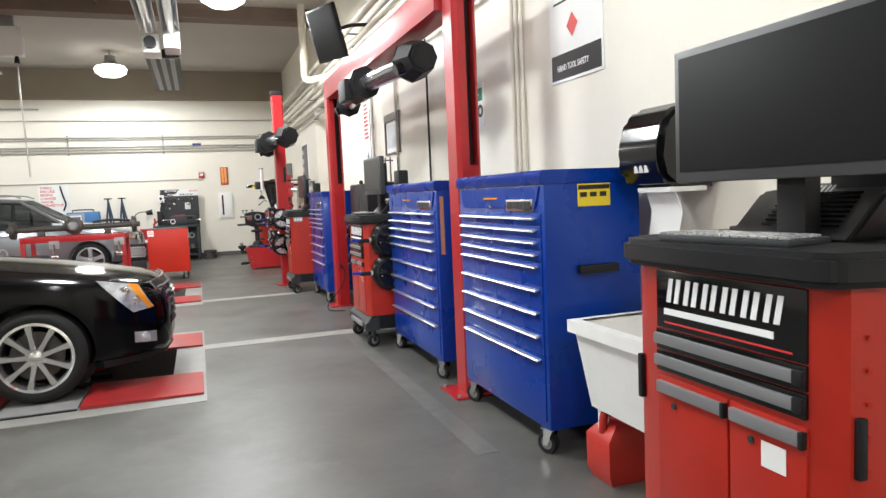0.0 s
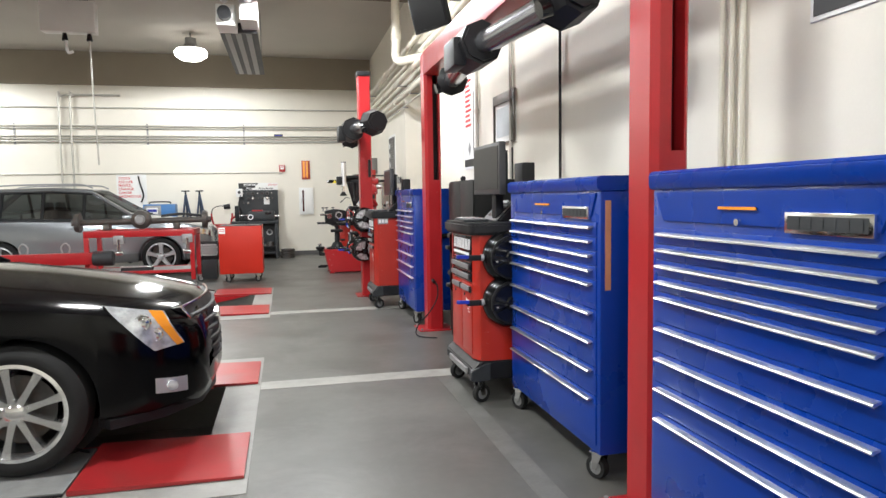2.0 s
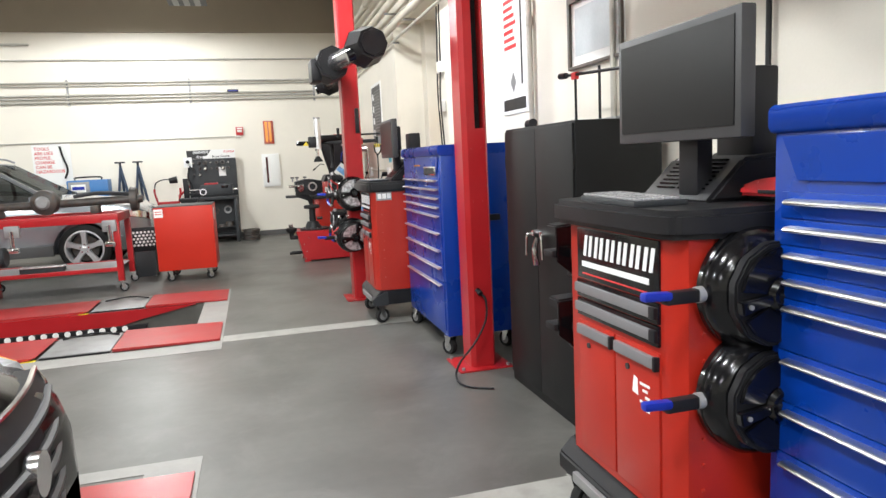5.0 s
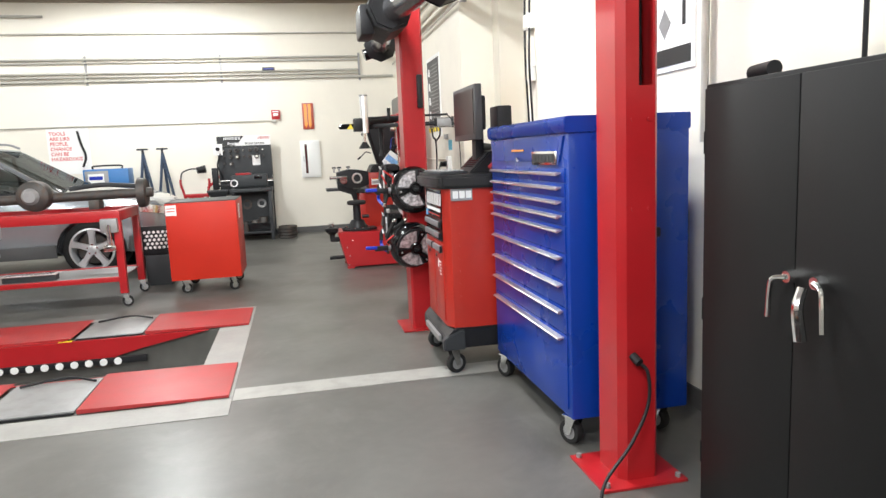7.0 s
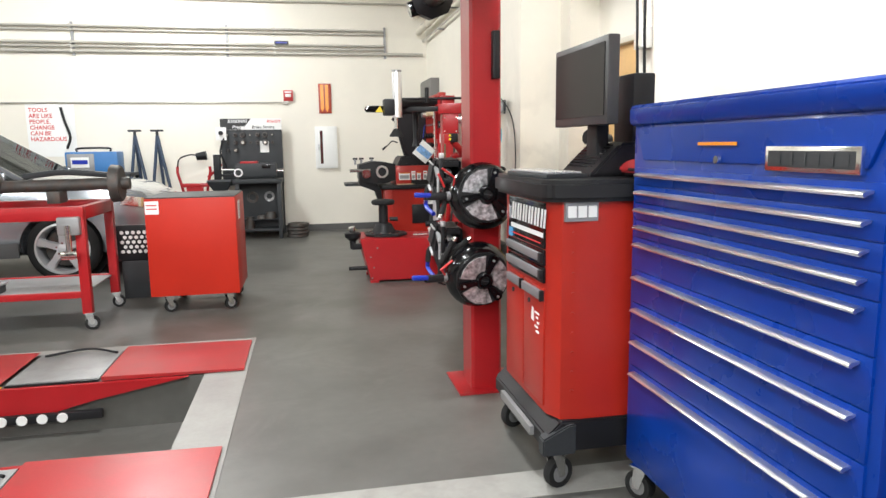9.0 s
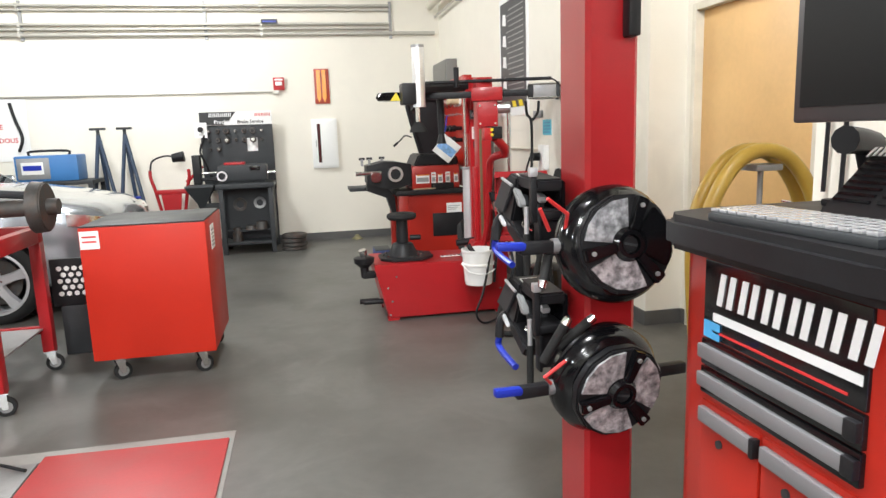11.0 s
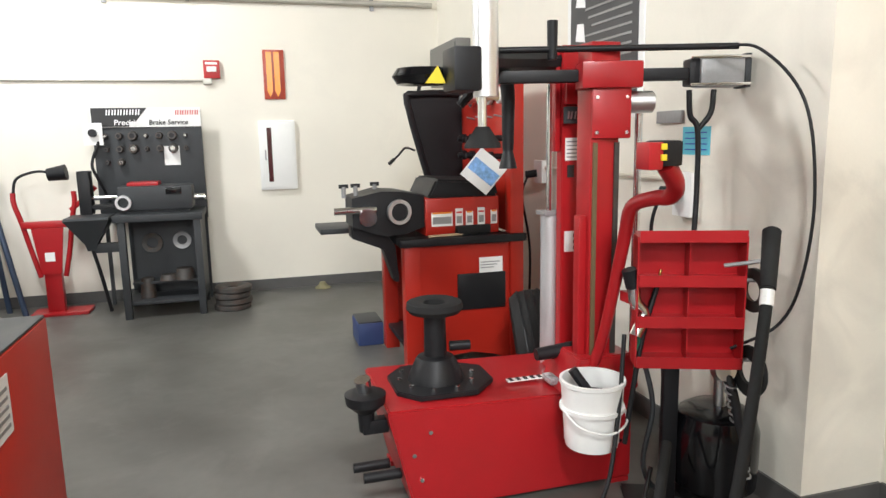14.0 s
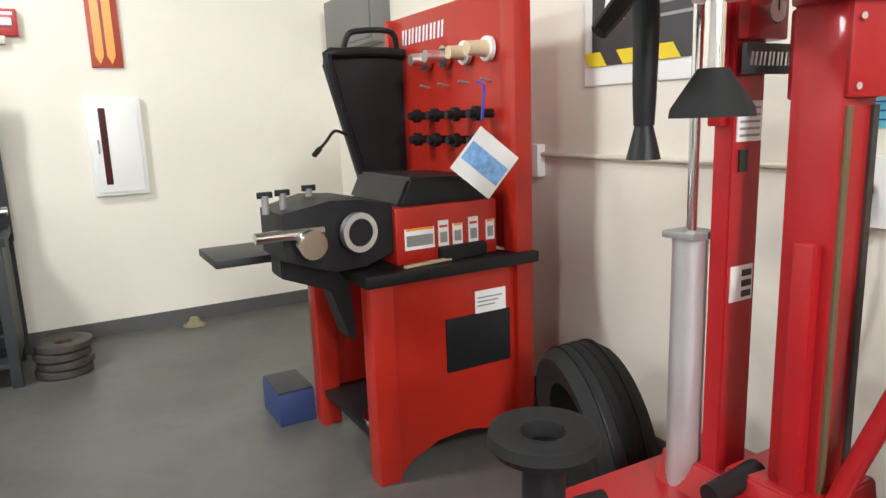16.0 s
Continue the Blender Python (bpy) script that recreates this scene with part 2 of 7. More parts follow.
def cyl(p0, p1, r0, r1=None, n=20, bm=None, bevel=0.0):
    p0, p1 = Vector(p0), Vector(p1)
    d = p1 - p0
    p = B()
    bmesh.ops.create_cone(p, cap_ends=True, segments=n, radius1=r0, radius2=r0 if r1 is None else r1, depth=d.length)
    if bevel:
        es = [e for e in p.edges if any(len(f.verts) > 4 for f in e.link_faces)]
        bmesh.ops.bevel(p, geom=es, offset=bevel, segments=2, affect="EDGES")
    m = Matrix.Translation((p0 + p1) / 2) @ d.to_track_quat("Z", "Y").to_matrix().to_4x4()
    bmesh.ops.transform(p, matrix=m, verts=p.verts)
    return add(bm, p) if bm is not None else p


def spin(profile, n=32, m=None, bm=None):
    """A turned shape from (radius, height) pairs, round z."""
    p = B()
    rings = []
    for r, z in profile:
        rings.append([p.verts.new((r * math.cos(2 * math.pi * i / n), r * math.sin(2 * math.pi * i / n), z)) for i in range(n)])
    for a, b in zip(rings, rings[1:]):
        for i in range(n):
            p.faces.new((a[i], a[(i + 1) % n], b[(i + 1) % n], b[i]))
    for ring in (rings[0], rings[-1]):
        if (ring[0].co.xy.length) > 1e-5:
            p.faces.new(ring)
    bmesh.ops.remove_doubles(p, verts=p.verts, dist=1e-6)
    if m is not None:
        bmesh.ops.transform(p, matrix=m, verts=p.verts)
    return add(bm, p) if bm is not None else p


def closed_spin(profile, n, m, bm):
    p = B()
    rings = [[p.verts.new((r * math.cos(2 * math.pi * i / n), r * math.sin(2 * math.pi * i / n), z)) for i in range(n)] for r, z in profile]
    k = len(rings)
    for j in range(k):
        a, b = rings[j], rings[(j + 1) % k]
        for i in range(n):
            p.faces.new((a[i], a[(i + 1) % n], b[(i + 1) % n], b[i]))
    if m is not None:
        bmesh.ops.transform(p, matrix=m, verts=p.verts)
    return add(bm, p) if bm is not None else p


def smooth_path(points, steps=6):
    """Catmull-Rom points through the given ones."""
    pts = [Vector(p) for p in points]
    pts = [2 * pts[0] - pts[1]] + pts + [2 * pts[-1] - pts[-2]]
    out = []
    for i in range(1, len(pts) - 2):
        a, b, c, d = pts[i - 1:i + 3]
        for s in range(steps):
            t = s / steps
            out.append(0.5 * (2 * b + (c - a) * t + (2 * a - 5 * b + 4 * c - d) * t * t + (3 * b - a - 3 * c + d) * t ** 3))
    return out + [pts[-2]]


def tube(points, r, n=10, bm=None, curved=True, steps=6, r1=None):
    pts = smooth_path(points, steps) if curved and len(points) > 2 else [Vector(p) for p in points]
    p = B()
    rings = []
    up = Vector((0.13, 0.21, 0.97))
    for i, c in enumerate(pts):
        d = (pts[min(i + 1, len(pts) - 1)] - pts[max(i - 1, 0)]).normalized()
        u = (up - d * up.dot(d))
        u = u.normalized() if u.length > 1e-3 else d.orthogonal().normalized()
        up = u
        w = d.cross(u)
        rad = r if r1 is None else r + (r1 - r) * i / (len(pts) - 1)
        rings.append([p.verts.new(c + rad * (math.cos(2 * math.pi * k / n) * u + math.sin(2 * math.pi * k / n) * w)) for k in range(n)])
    for a, b in zip(rings, rings[1:]):
        for k in range(n):
            p.faces.new((a[k], a[(k + 1) % n], b[(k + 1) % n], b[k]))
    p.faces.new(rings[0])
    p.faces.new(rings[-1])
    return add(bm, p) if bm is not None else p


def prism(outline, axis, lo, hi, bevel=0.0, bm=None, m=None):
    """An outline of (a, b) pairs drawn out along an axis: x gives (y, z), y gives (x, z), z gives (x, y)."""
    p = B()
    put = {"x": lambda a, b, c: (c, a, b), "y": lambda a, b, c: (a, c, b), "z": lambda a, b, c: (a, b, c)}[axis]
    lo_v = [p.verts.new(put(a, b, lo)) for a, b in outline]
    hi_v = [p.verts.new(put(a, b, hi)) for a, b in outline]
    k = len(outline)
    p.faces.new(lo_v)
    p.faces.new(hi_v)
    for i in range(k):
        p.faces.new((lo_v[i], lo_v[(i + 1) % k], hi_v[(i + 1) % k], hi_v[i]))
    bmesh.ops.recalc_face_normals(p, faces=p.faces)
    if bevel:
        bmesh.ops.bevel(p, geom=p.edges[:], offset=bevel, segments=2, affect="EDGES")
    if m is not None:
        bmesh.ops.transform(p, matrix=m, verts=p.verts)
    return add(bm, p) if bm is not None else p


def loft(sections, closed=True, caps=True, bm=None):
    p = B()
    rings = [[p.verts.new(c) for c in s] for s in sections]
    n = len(rings[0])
    for a, b in zip(rings, rings[1:]):
        for i in range(n if closed else n - 1):
            p.faces.new((a[i], a[(i + 1) % n], b[(i + 1) % n], b[i]))
    if caps:
        p.faces.new(rings[0])
        p.faces.new(rings[-1])
    return add(bm, p) if bm is not None else p


def lettering(name, words, size, m, material, parent, label="", shear=0.0, bold=0.0, depth=0.001, width=1.0):
    cu = bpy.data.curves.new("tmp_text", "FONT")
    cu.body, cu.size, cu.extrude, cu.shear, cu.offset = words, size, depth, shear, bold
    cu.resolution_u = 2
    tmp = bpy.data.objects.new("tmp_text", cu)
    scene.collection.objects.link(tmp)
    dg = bpy.context.evaluated_depsgraph_get()
    me = bpy.data.meshes.new_from_object(tmp.evaluated_get(dg))
    bpy.data.objects.remove(tmp)
    me.transform(m @ Matrix.Diagonal((width, 1, 1, 1)))
    me.materials.clear()
    me.materials.append(material)
    ob = new(name, me)
    ob.parent = parent
    if label:
        tagged(ob, label)
    return ob


def maker_mark(count, size, m, material, parent, label="", shear=0.0, bold=0.0, depth=0.001, width=1.0):
    """A maker's mark in plain shapes: a pair of slanting bars to each sign, or one low bar for a line of small print."""
    step = (0.72 if count < 10 else 0.53) * size * width
    high = (0.72 if count < 10 else 0.42) * size
    signs = [[(0, count)]] if count > 9 else [[(k + 0.16, k + 0.36), (k + 0.62, k + 0.82)] for k in range(count)]
    for bars in signs:
        bm = B()
        for a, b in bars:
            a, b = a * step - bold / 3, b * step + bold / 3
            prism([(a, 0), (b, 0), (b + shear * high, high), (a + shear * high, high)], "z", -depth, depth, bm=bm)
        bmesh.ops.transform(bm, matrix=m, verts=bm.verts)
        part("maker_mark", bm, material, parent, label)


def facing(axis, x, y, z):
    """The pose of lettering that is read from the side named: -x, -y or +x."""
    turn = {"-x": -90, "-y": 0, "+x": 90}[axis]
    return pose(x, y, z) @ pose(0, 0, 0, 90, 0, turn) if axis == "-y" else pose(x, y, z, 0, 0, turn) @ pose(0, 0, 0, 90, 0, 0)


def structure(name, bm, material, label, smooth=0):
    return tagged(finish(name, bm, material, None, "", smooth), label, kind="structure")


# ---- setting ----
PITS = [(5.98, 7.14), (11.14, 12.28)]
PIT_X0, PIT_X1 = -5.4, -0.26


def build_setting():
    bm = B()
    x0, x1, y0, y1 = -13.0, 3.6, -7.0, 20.0
    ys = [y0] + [v for p in PITS for v in p] + [y1]
    for i in range(0, len(ys), 2):
        box(x0, x1, ys[i], ys[i + 1], -0.5, 0, bm=bm)
    for a, b in PITS:
        box(x0, PIT_X0, a, b, -0.5, 0, bm=bm)
        box(PIT_X1, x1, a, b, -0.5, 0, bm=bm)
        box(PIT_X0, PIT_X1, a, b, -0.5, -0.3, bm=bm)
    structure("floor", bm, CONCRETE, "polished grey concrete workshop floor with worn stains")
    # light strips let into the floor
    for a, b in ((5.12, 8.06), (10.18, 13.05)):
        bm = B()
        box(-5.6, 0.0, a, a + 0.27, 0, 0.004, bm=bm)
        box(-5.6, 0.0, b - 0.12, b, 0, 0.004, bm=bm)
        pa, pb = (5.98, 7.14) if a < 6 else (11.14, 12.28)
        box(-0.26, 0.0, a + 0.27, b - 0.12, 0, 0.004, bm=bm)
        structure("pavement", bm, PALE_CONCRETE, "pale concrete border round the flush floor lift")
    for a, b in ((6.98, 7.2), (10.41, 10.62)):
        bm = B()
        box(0.004, 2.3, a, b, 0, 0.003, bm=bm)
        structure("trim", bm, LINE_PAINT, "worn pale painted bay line across the floor")
    bm = B()
    box(1.38, 1.51, 3.3, 6.97, 0, 0.0025, bm=bm)
    structure("trim", bm, FAINT_LINE, "faint worn line along the tool cabinets")
    # walls
    A0, A1, AX, AZ = 12.02, 14.36, 3.16, 3.4
    SX, SY = 2.87, 14.12
    bm = B()
    box(WALL, WALL + 1.2, -7, A0, 0, CEIL, bm=bm)
    box(WALL, WALL + 1.2, A1, BACK, 0, CEIL, bm=bm)
    box(WALL, WALL + 1.2, A0, A1, AZ, CEIL, bm=bm)
    D0, D1, DZ = 12.8, 14.05, 2.3
    box(AX, WALL + 1.2, A0, D0, 0, AZ, bm=bm)
    box(AX, WALL + 1.2, D1, SY, 0, AZ, bm=bm)
    box(SX, WALL + 1.2, SY, A1, 0, AZ, bm=bm)
    box(AX, WALL + 1.2, D0, D1, DZ, AZ, bm=bm)
    box(AX + 0.16, WALL + 1.2, D0, D1, 0, DZ, bm=bm)
    structure("wall_east", bm, WALL_BLOTCHED, "cream painted block wall with a recessed doorway")
    bm = B()
    box(-13.3, 3.67, BACK, BACK + 0.3, 0, 4.22, bm=bm)
    structure("wall_north", bm, WALL_PAINT, "cream painted end wall carrying pipes")
    bm = B()
    box(-13.3, 3.67, BACK - 0.05, BACK + 0.3, 4.22, CEIL, bm=bm)
    structure("trim", bm, BAND_PAINT, "taupe painted band at the top of the end wall")
    bm = B()
    box(-13.3, -13, -7, BACK, 0, CEIL, bm=bm)
    structure("wall_west", bm, WALL_PAINT, "cream painted side wall")
    bm = B()
    box(-13.3, 3.67, -7.3, -7, 0, CEIL, bm=bm)
    structure("wall_south", bm, WALL_PAINT, "cream painted rear wall")
    bm = B()
    box(-13.3, 3.67, -7.3, 20, CEIL, CEIL + 0.2, bm=bm)
    structure("ceiling", bm, CEIL_PAINT, "high grey painted workshop ceiling")
    bm = B()
    for y in (13.0, 7.4, 1.6):
        box(-13, WALL, y, y + 0.22, 4.78, 4.995, bm=bm)
        box(-13, WALL, y - 0.08, y + 0.3, 4.74, 4.78, bm=bm)
    for x in (-10, -7, -4.2, -1.4):
        box(x, x + 0.06, -7, 13.0, 4.9, 4.99, bm=bm)
    structure("trim", bm, BEAM_BROWN, "brown painted steel roof beams")
    # cove base
    bm = B()
    for a, b in ((-7, A0), (A1, BACK)):
        box(WALL - 0.012, WALL, a, b, 0, 0.11, bm=bm)
    box(WALL - 0.012, SX - 0.012, A1 - 0.012, A1, 0, 0.11, bm=bm)
    box(SX - 0.012, SX, SY - 0.012, A1 - 0.012, 0, 0.11, bm=bm)
    box(SX, AX - 0.012, SY - 0.012, SY, 0, 0.11, bm=bm)
    box(AX - 0.012, AX, D1, SY - 0.012, 0, 0.11, bm=bm)
    box(AX - 0.012, AX, A0, D0, 0, 0.11, bm=bm)
    box(-13, WALL - 0.012, BACK - 0.012, BACK, 0, 0.11, bm=bm)
    structure("baseboard", bm, BASE_RUBBER, "dark grey rubber cove base")
    # door in the recess
    door = tagged(new("door_1"), "closed pale maple veneer door in a cream steel frame", "door", kind="structure")
    part("door_leaf", box(AX + 0.05, AX + 0.095, D0 + 0.05, D1 - 0.05, 0.01, DZ - 0.05, 0.003), WOOD, door)
    bm = B()
    box(AX - 0.012, AX + 0.15, D0 + 0.002, D0 + 0.05, 0, DZ - 0.002, 0.004, bm)
    box(AX - 0.012, AX + 0.15, D1 - 0.05, D1 - 0.002, 0, DZ - 0.002, 0.004, bm)
    box(AX - 0.012, AX + 0.15, D0 + 0.05, D1 - 0.05, DZ - 0.05, DZ - 0.002, 0.004, bm)
    part("door_frame", bm, PIPE_PAINT, door)
    bm = cyl((AX + 0.05, D0 + 0.14, 1.02), (AX - 0.01, D0 + 0.14, 1.02), 0.012)
    cyl((AX - 0.005, D0 + 0.14, 1.02), (AX - 0.005, D0 + 0.26, 1.02), 0.01, bm=bm)
    part("door_handle", bm, CHROME, door)


build_setting()


def high_bay(x, y, share):
    t = thing("high_bay_lamp", "round glowing high bay lamp hanging from the ceiling", "ceiling lamp", (x, y, 0), group="high bay lamps")
    part("diffuser", spin([(0.0, 4.42), (0.2, 4.44), (0.32, 4.52), (0.34, 4.6), (0.3, 4.66)], 28), LAMP_GLOW, t)
    part("housing", spin([(0.3, 4.66), (0.2, 4.7), (0.12, 4.78), (0.11, 4.9), (0.0, 4.9)], 24), GREY, t, "grey metal ballast housing")
    part("hook", cyl((0, 0, 4.9), (0, 0, CEIL), 0.015), GREY, t)
    lamp = bpy.data.lights.new("bay_light", "SPOT")
    lamp.spot_size, lamp.spot_blend, lamp.shadow_soft_size = radians(178), 0.12, 0.3
    lamp.energy, lamp.color = LAMP_WATTS * share, (0.955, 0.985, 1.0)
    lo = new("bay_light", lamp)
    lo.matrix_basis = pose(x, y, 4.3)


for bx, by, share in BAYS:
    high_bay(bx, by, share)


# ---- caster, shared ----
def caster(parent, x, y, r=0.06, w=0.035, turn=0, plate=0.0):
    h = plate or 2 * r + 0.045
    m = pose(x, y, 0, 0, 0, turn)
    bm = B()
    bm2 = closed_spin([(r * 0.62, -w / 2), (r * 0.95, -w / 2), (r, -w * 0.3), (r, w * 0.3), (r * 0.95, w / 2), (r * 0.62, w / 2)], 20, m @ pose(0.02, 0, r, 90, 0, 0), bm)
    c = part("caster", bm2, RUBBER, parent, "black rubber caster wheel")
    part("hub", cyl(m @ Vector((0.02, -w * 0.42, r)), m @ Vector((0.02, w * 0.42, r)), r * 0.64, n=16), GREY, c)
    bm = B()
    for s in (-1, 1):
        prism([(0.035, r - 0.01), (0.005, r - 0.01), (-0.03, h - 0.006), (0.03, h - 0.006)], "y", s * w * 0.7 - 0.002, s * w * 0.7 + 0.002, bm=bm, m=m)
    box(-0.04, 0.04, -w, w, h - 0.008, h, bm=bm, m=m)
    part("fork", bm, CHROME, c, "bright plated fork")
    return c


# ---- blue tool boxes ----
def tool_box(y0, y1, label, x=1.7, narrow=0.065, wide=0.126):
    w = y1 - y0
    t = thing("tool_cabinet", label, "tool chest", (x, y0, 0), group="blue tool boxes")
    zb, zt, d = 0.148, 1.54, 0.61
    bm = box(0.02, d, 0, w, zb, zt - 0.07, 0.012)
    part("body", bm, BLUE, t)
    bm = prism([(0.012, zt - 0.075), (0.0, zt - 0.06), (0.0, zt - 0.012), (0.014, zt), (d + 0.004, zt), (d + 0.004, zt - 0.075)], "y", -0.006, w + 0.006, 0.004)
    part("lid", bm, BLUE, t)
    # recessed tray front below the lid
    bm = prism([(0.09, zt - 0.20), (w - 0.09, zt - 0.20), (w - 0.035, zt - 0.085), (0.035, zt - 0.085)], "x", 0.011, 0.021, 0.002)
    part("lid_front", bm, BLUE, t)
    zs = [1.285 - narrow * k for k in range(5)]
    zs += [zs[-1] - wide * (k + 1) for k in range(4)]
    bounds = [1.312] + [z + 0.026 for z in zs[1:]] + [zb + 0.04]
    for z, hi, lo in zip(zs, bounds, bounds[1:]):
        dr = part("drawer", box(0.013, 0.03, 0.035, w - 0.035, lo + 0.003, hi - 0.001, 0.002), BLUE, t)
        hm = prism([(-0.01, z - 0.007), (-0.015, z - 0.004), (-0.017, z), (-0.014, z + 0.004), (-0.008, z + 0.007), (0.014, z + 0.009), (0.014, z + 0.003), (-0.004, z - 0.003)], "y", 0.07, w - 0.07)
        part("drawer_pull", hm, ALU, dr, "full-width bright aluminium drawer pull")
    bm = box(0.0, 0.02, 0.1, 0.42, 1.325, 1.39, 0.004)
    badge = part("badge", bm, CHROME, t, "chrome maker's badge plate")
    bm = box(-0.002, 0.001, 0.115, 0.405, 1.337, 1.378)
    for k in range(6):
        box(-0.004, -0.001, 0.13 + 0.045 * k, 0.155 + 0.045 * k, 1.343, 1.372, bm=bm)
    part("badge_face", bm, DARK_GREY, badge)
    part("stripe", box(0.001, 0.006, w * 0.46, w * 0.62, 1.392, 1.402), AMBER, t, "small orange strip sticker")
    part("lock", cyl((0.006, w * 0.53, 1.35), (-0.006, w * 0.53, 1.35), 0.012), CHROME, t, "round chrome key lock")
    for x, y in ((0.06, 0.07), (0.06, w - 0.09), (d - 0.09, 0.09), (d - 0.09, w - 0.1)):
        caster(t, x, y, 0.06, 0.045, 115, zb + 0.001)
    bm = box(0.2, 0.44, -0.05, -0.006, 0.985, 1.03, 0.008)
    part("side_handle", bm, BLACK, t, "black side push handle")
    return t, w


t1, w1 = tool_box(3.08, 4.28, "tall blue steel rolling tool cabinet with nine drawers beside a sink")
t2, w2 = tool_box(4.76, 6.1, "wide blue steel rolling tool cabinet beside a red post", 1.7, 0.0715, 0.1455)
t3, w3 = tool_box(9.19, 10.385, "blue steel rolling tool cabinet with reflective drawer fronts", 1.62)
for t, zlab in ((t1, 1.4), (t2, 1.4)):
    st = part("warning_sticker", box(0.22, 0.42, -0.003, 0.0, zlab - 0.06, zlab + 0.06), YELLOW, t, "yellow warning sticker")
    bm = box(0.225, 0.415, -0.005, -0.002, zlab + 0.03, zlab + 0.053)
    for k in range(3):
        box(0.235 + 0.06 * k, 0.275 + 0.06 * k, -0.005, -0.002, zlab - 0.01, zlab + 0.015, bm=bm)
    part("print", bm, TEXT_BLACK, st)
part("tape_strip", box(0.045, 0.075, -0.003, 0.0, 0.98, 1.42), mat("brown_tape", (0.5, 0.22, 0.12), 0.6), t2, "long strip of brown tape")


# ---- red gantry and posts ----
def gantry():
    t = thing("camera_gantry", "red steel two-post gantry carrying alignment cameras", "gantry", (0, 0, 0))
    for k, y in enumerate((4.32, 8.84)):
        bm = B()
        # a channel post: back, two cheeks and a lower front cover
        sx = 0.035 if k == 0 else 0.0
        outline = [(1.705, y + 0.03), (1.735, y), (1.86, y), (1.875, y + 0.015), (1.875, y + 0.2), (1.705, y + 0.2)]
        prism(outline, "z", 0.012, 1.63, bm=bm)
        channel = [(1.705, y + 0.03), (1.735, y), (1.79, y), (1.79, y + 0.012), (1.74, y + 0.012), (1.717, y + 0.035), (1.717, y + 0.188), (1.863, y + 0.188), (1.863, y + 0.012), (1.85, y + 0.012), (1.85, y), (1.86, y), (1.875, y + 0.015), (1.875, y + 0.2), (1.705, y + 0.2)]
        prism(channel, "z", 1.63, 2.97, bm=bm)
        post = part("post", bm, RED, t)
        post.location.x = sx
        # Black block inside the channel gives the open slot its dark depth.
        part("slot_lining", box(1.785, 1.856, y + 0.1, y + 0.185, 1.632, 2.9), BLACK, post, "black block inside the open slot of the post")
        part("base_plate", box(1.6, 1.98, y - 0.06, y + 0.29, 0, 0.012, 0.002), RED, post)
        for z in (1.15, 1.5):
            for x in (1.76, 1.83):
                part("bolt", cyl((x, y - 0.001, z), (x, y - 0.007, z), 0.007, n=6), RED, post)
        for x in (1.63, 1.95):
            for dy in (-0.03, 0.26):
                part("bolt", cyl((x, y + dy, 0.012), (x, y + dy, 0.03), 0.012, n=6), GREY, post)
    part("beam", box(1.69, 1.9, 4.55, 8.84, 2.73, 2.965, 0.006), RED, t)
    return t


def camera_pod(near, mid, far, label):
    t = thing("alignment_camera_bar", label, "camera bar", near, group="alignment camera bars")
    n, c, f = Vector((0, 0, 0)), Vector(mid) - Vector(near), Vector(far) - Vector(near)
    for e, r in ((n, 0.17), (f, 0.15)):
        ax = (c - e).normalized()
        lobe = part("lobe", cyl(e - ax * 0.17, e + ax * 0.1, r * 0.72, r, 8, bevel=0.02), BLACK, t, "faceted black camera housing")
        part("collar", cyl(e + ax * 0.1, e + ax * 0.16, r, r * 0.62, 8), BLACK, lobe)
        part("lens_window", cyl(e + Vector((-r * 0.6, 0, -r * 0.35)), e + Vector((-r * 1.02, 0, -r * 0.5)), 0.055, 0.05), GLOSS_BLACK, lobe, "dark camera window")
        part("boom", cyl(e + ax * 0.14, c - ax * 0.16, 0.085, n=18), mat("metallic_grey_boom", (0.16, 0.16, 0.17), 0.22, 0.6, coat=0.5), t, "glossy dark grey tube")
    ax = (f - n).normalized()
    mb = part("centre_housing", cyl(c - ax * 0.26, c + ax * 0.26, 0.16, 0.16, 8, bevel=0.02), BLACK, t, "faceted black centre housing")
    part("front_cover", box(c.x - 0.2, c.x - 0.1, c.y - 0.16, c.y + 0.16, c.z - 0.16, c.z + 0.05, 0.02), BLACK, mb)
    return t


gantry()
camera_pod((1.76, 5.22, 2.52), (1.66, 6.75, 2.56), (1.84, 8.2, 2.56), "black alignment camera bar under a red gantry beam")
camera_pod((1.34, 10.15, 2.38), (1.18, 11.42, 2.4), (1.3, 12.7, 2.38), "black alignment camera bar on a single red post")


def post_three():
    y = 11.62
    t = thing("camera_post", "single red steel post with a black cap holding cameras", "post")
    bm = B()
    prism([(1.28, y), (1.425, y), (1.44, y + 0.015), (1.44, y + 0.215), (1.425, y + 0.23), (1.28, y + 0.23), (1.265, y + 0.215), (1.265, y + 0.015)], "z", 0.012, 3.2, bm=bm)
    post = part("post", bm, RED, t)
    t.location.x = 0.04
    part("base_plate", box(1.18, 1.56, y - 0.07, y + 0.32, 0, 0.012, 0.002), RED, post)
    part("cap", box(1.255, 1.45, y - 0.01, y + 0.24, 3.2, 3.27, 0.006), BLACK, t, "black post cap")
    part("cover_strip", box(1.38, 1.42, y - 0.05, y - 0.001, 1.75, 2.0, 0.008), BLACK, t)


post_three()


# ---- alignment consoles ----
BEZEL = mat("grey_monitor_bezel", (0.045, 0.045, 0.047), 0.4, vary=0.08, scale=6)


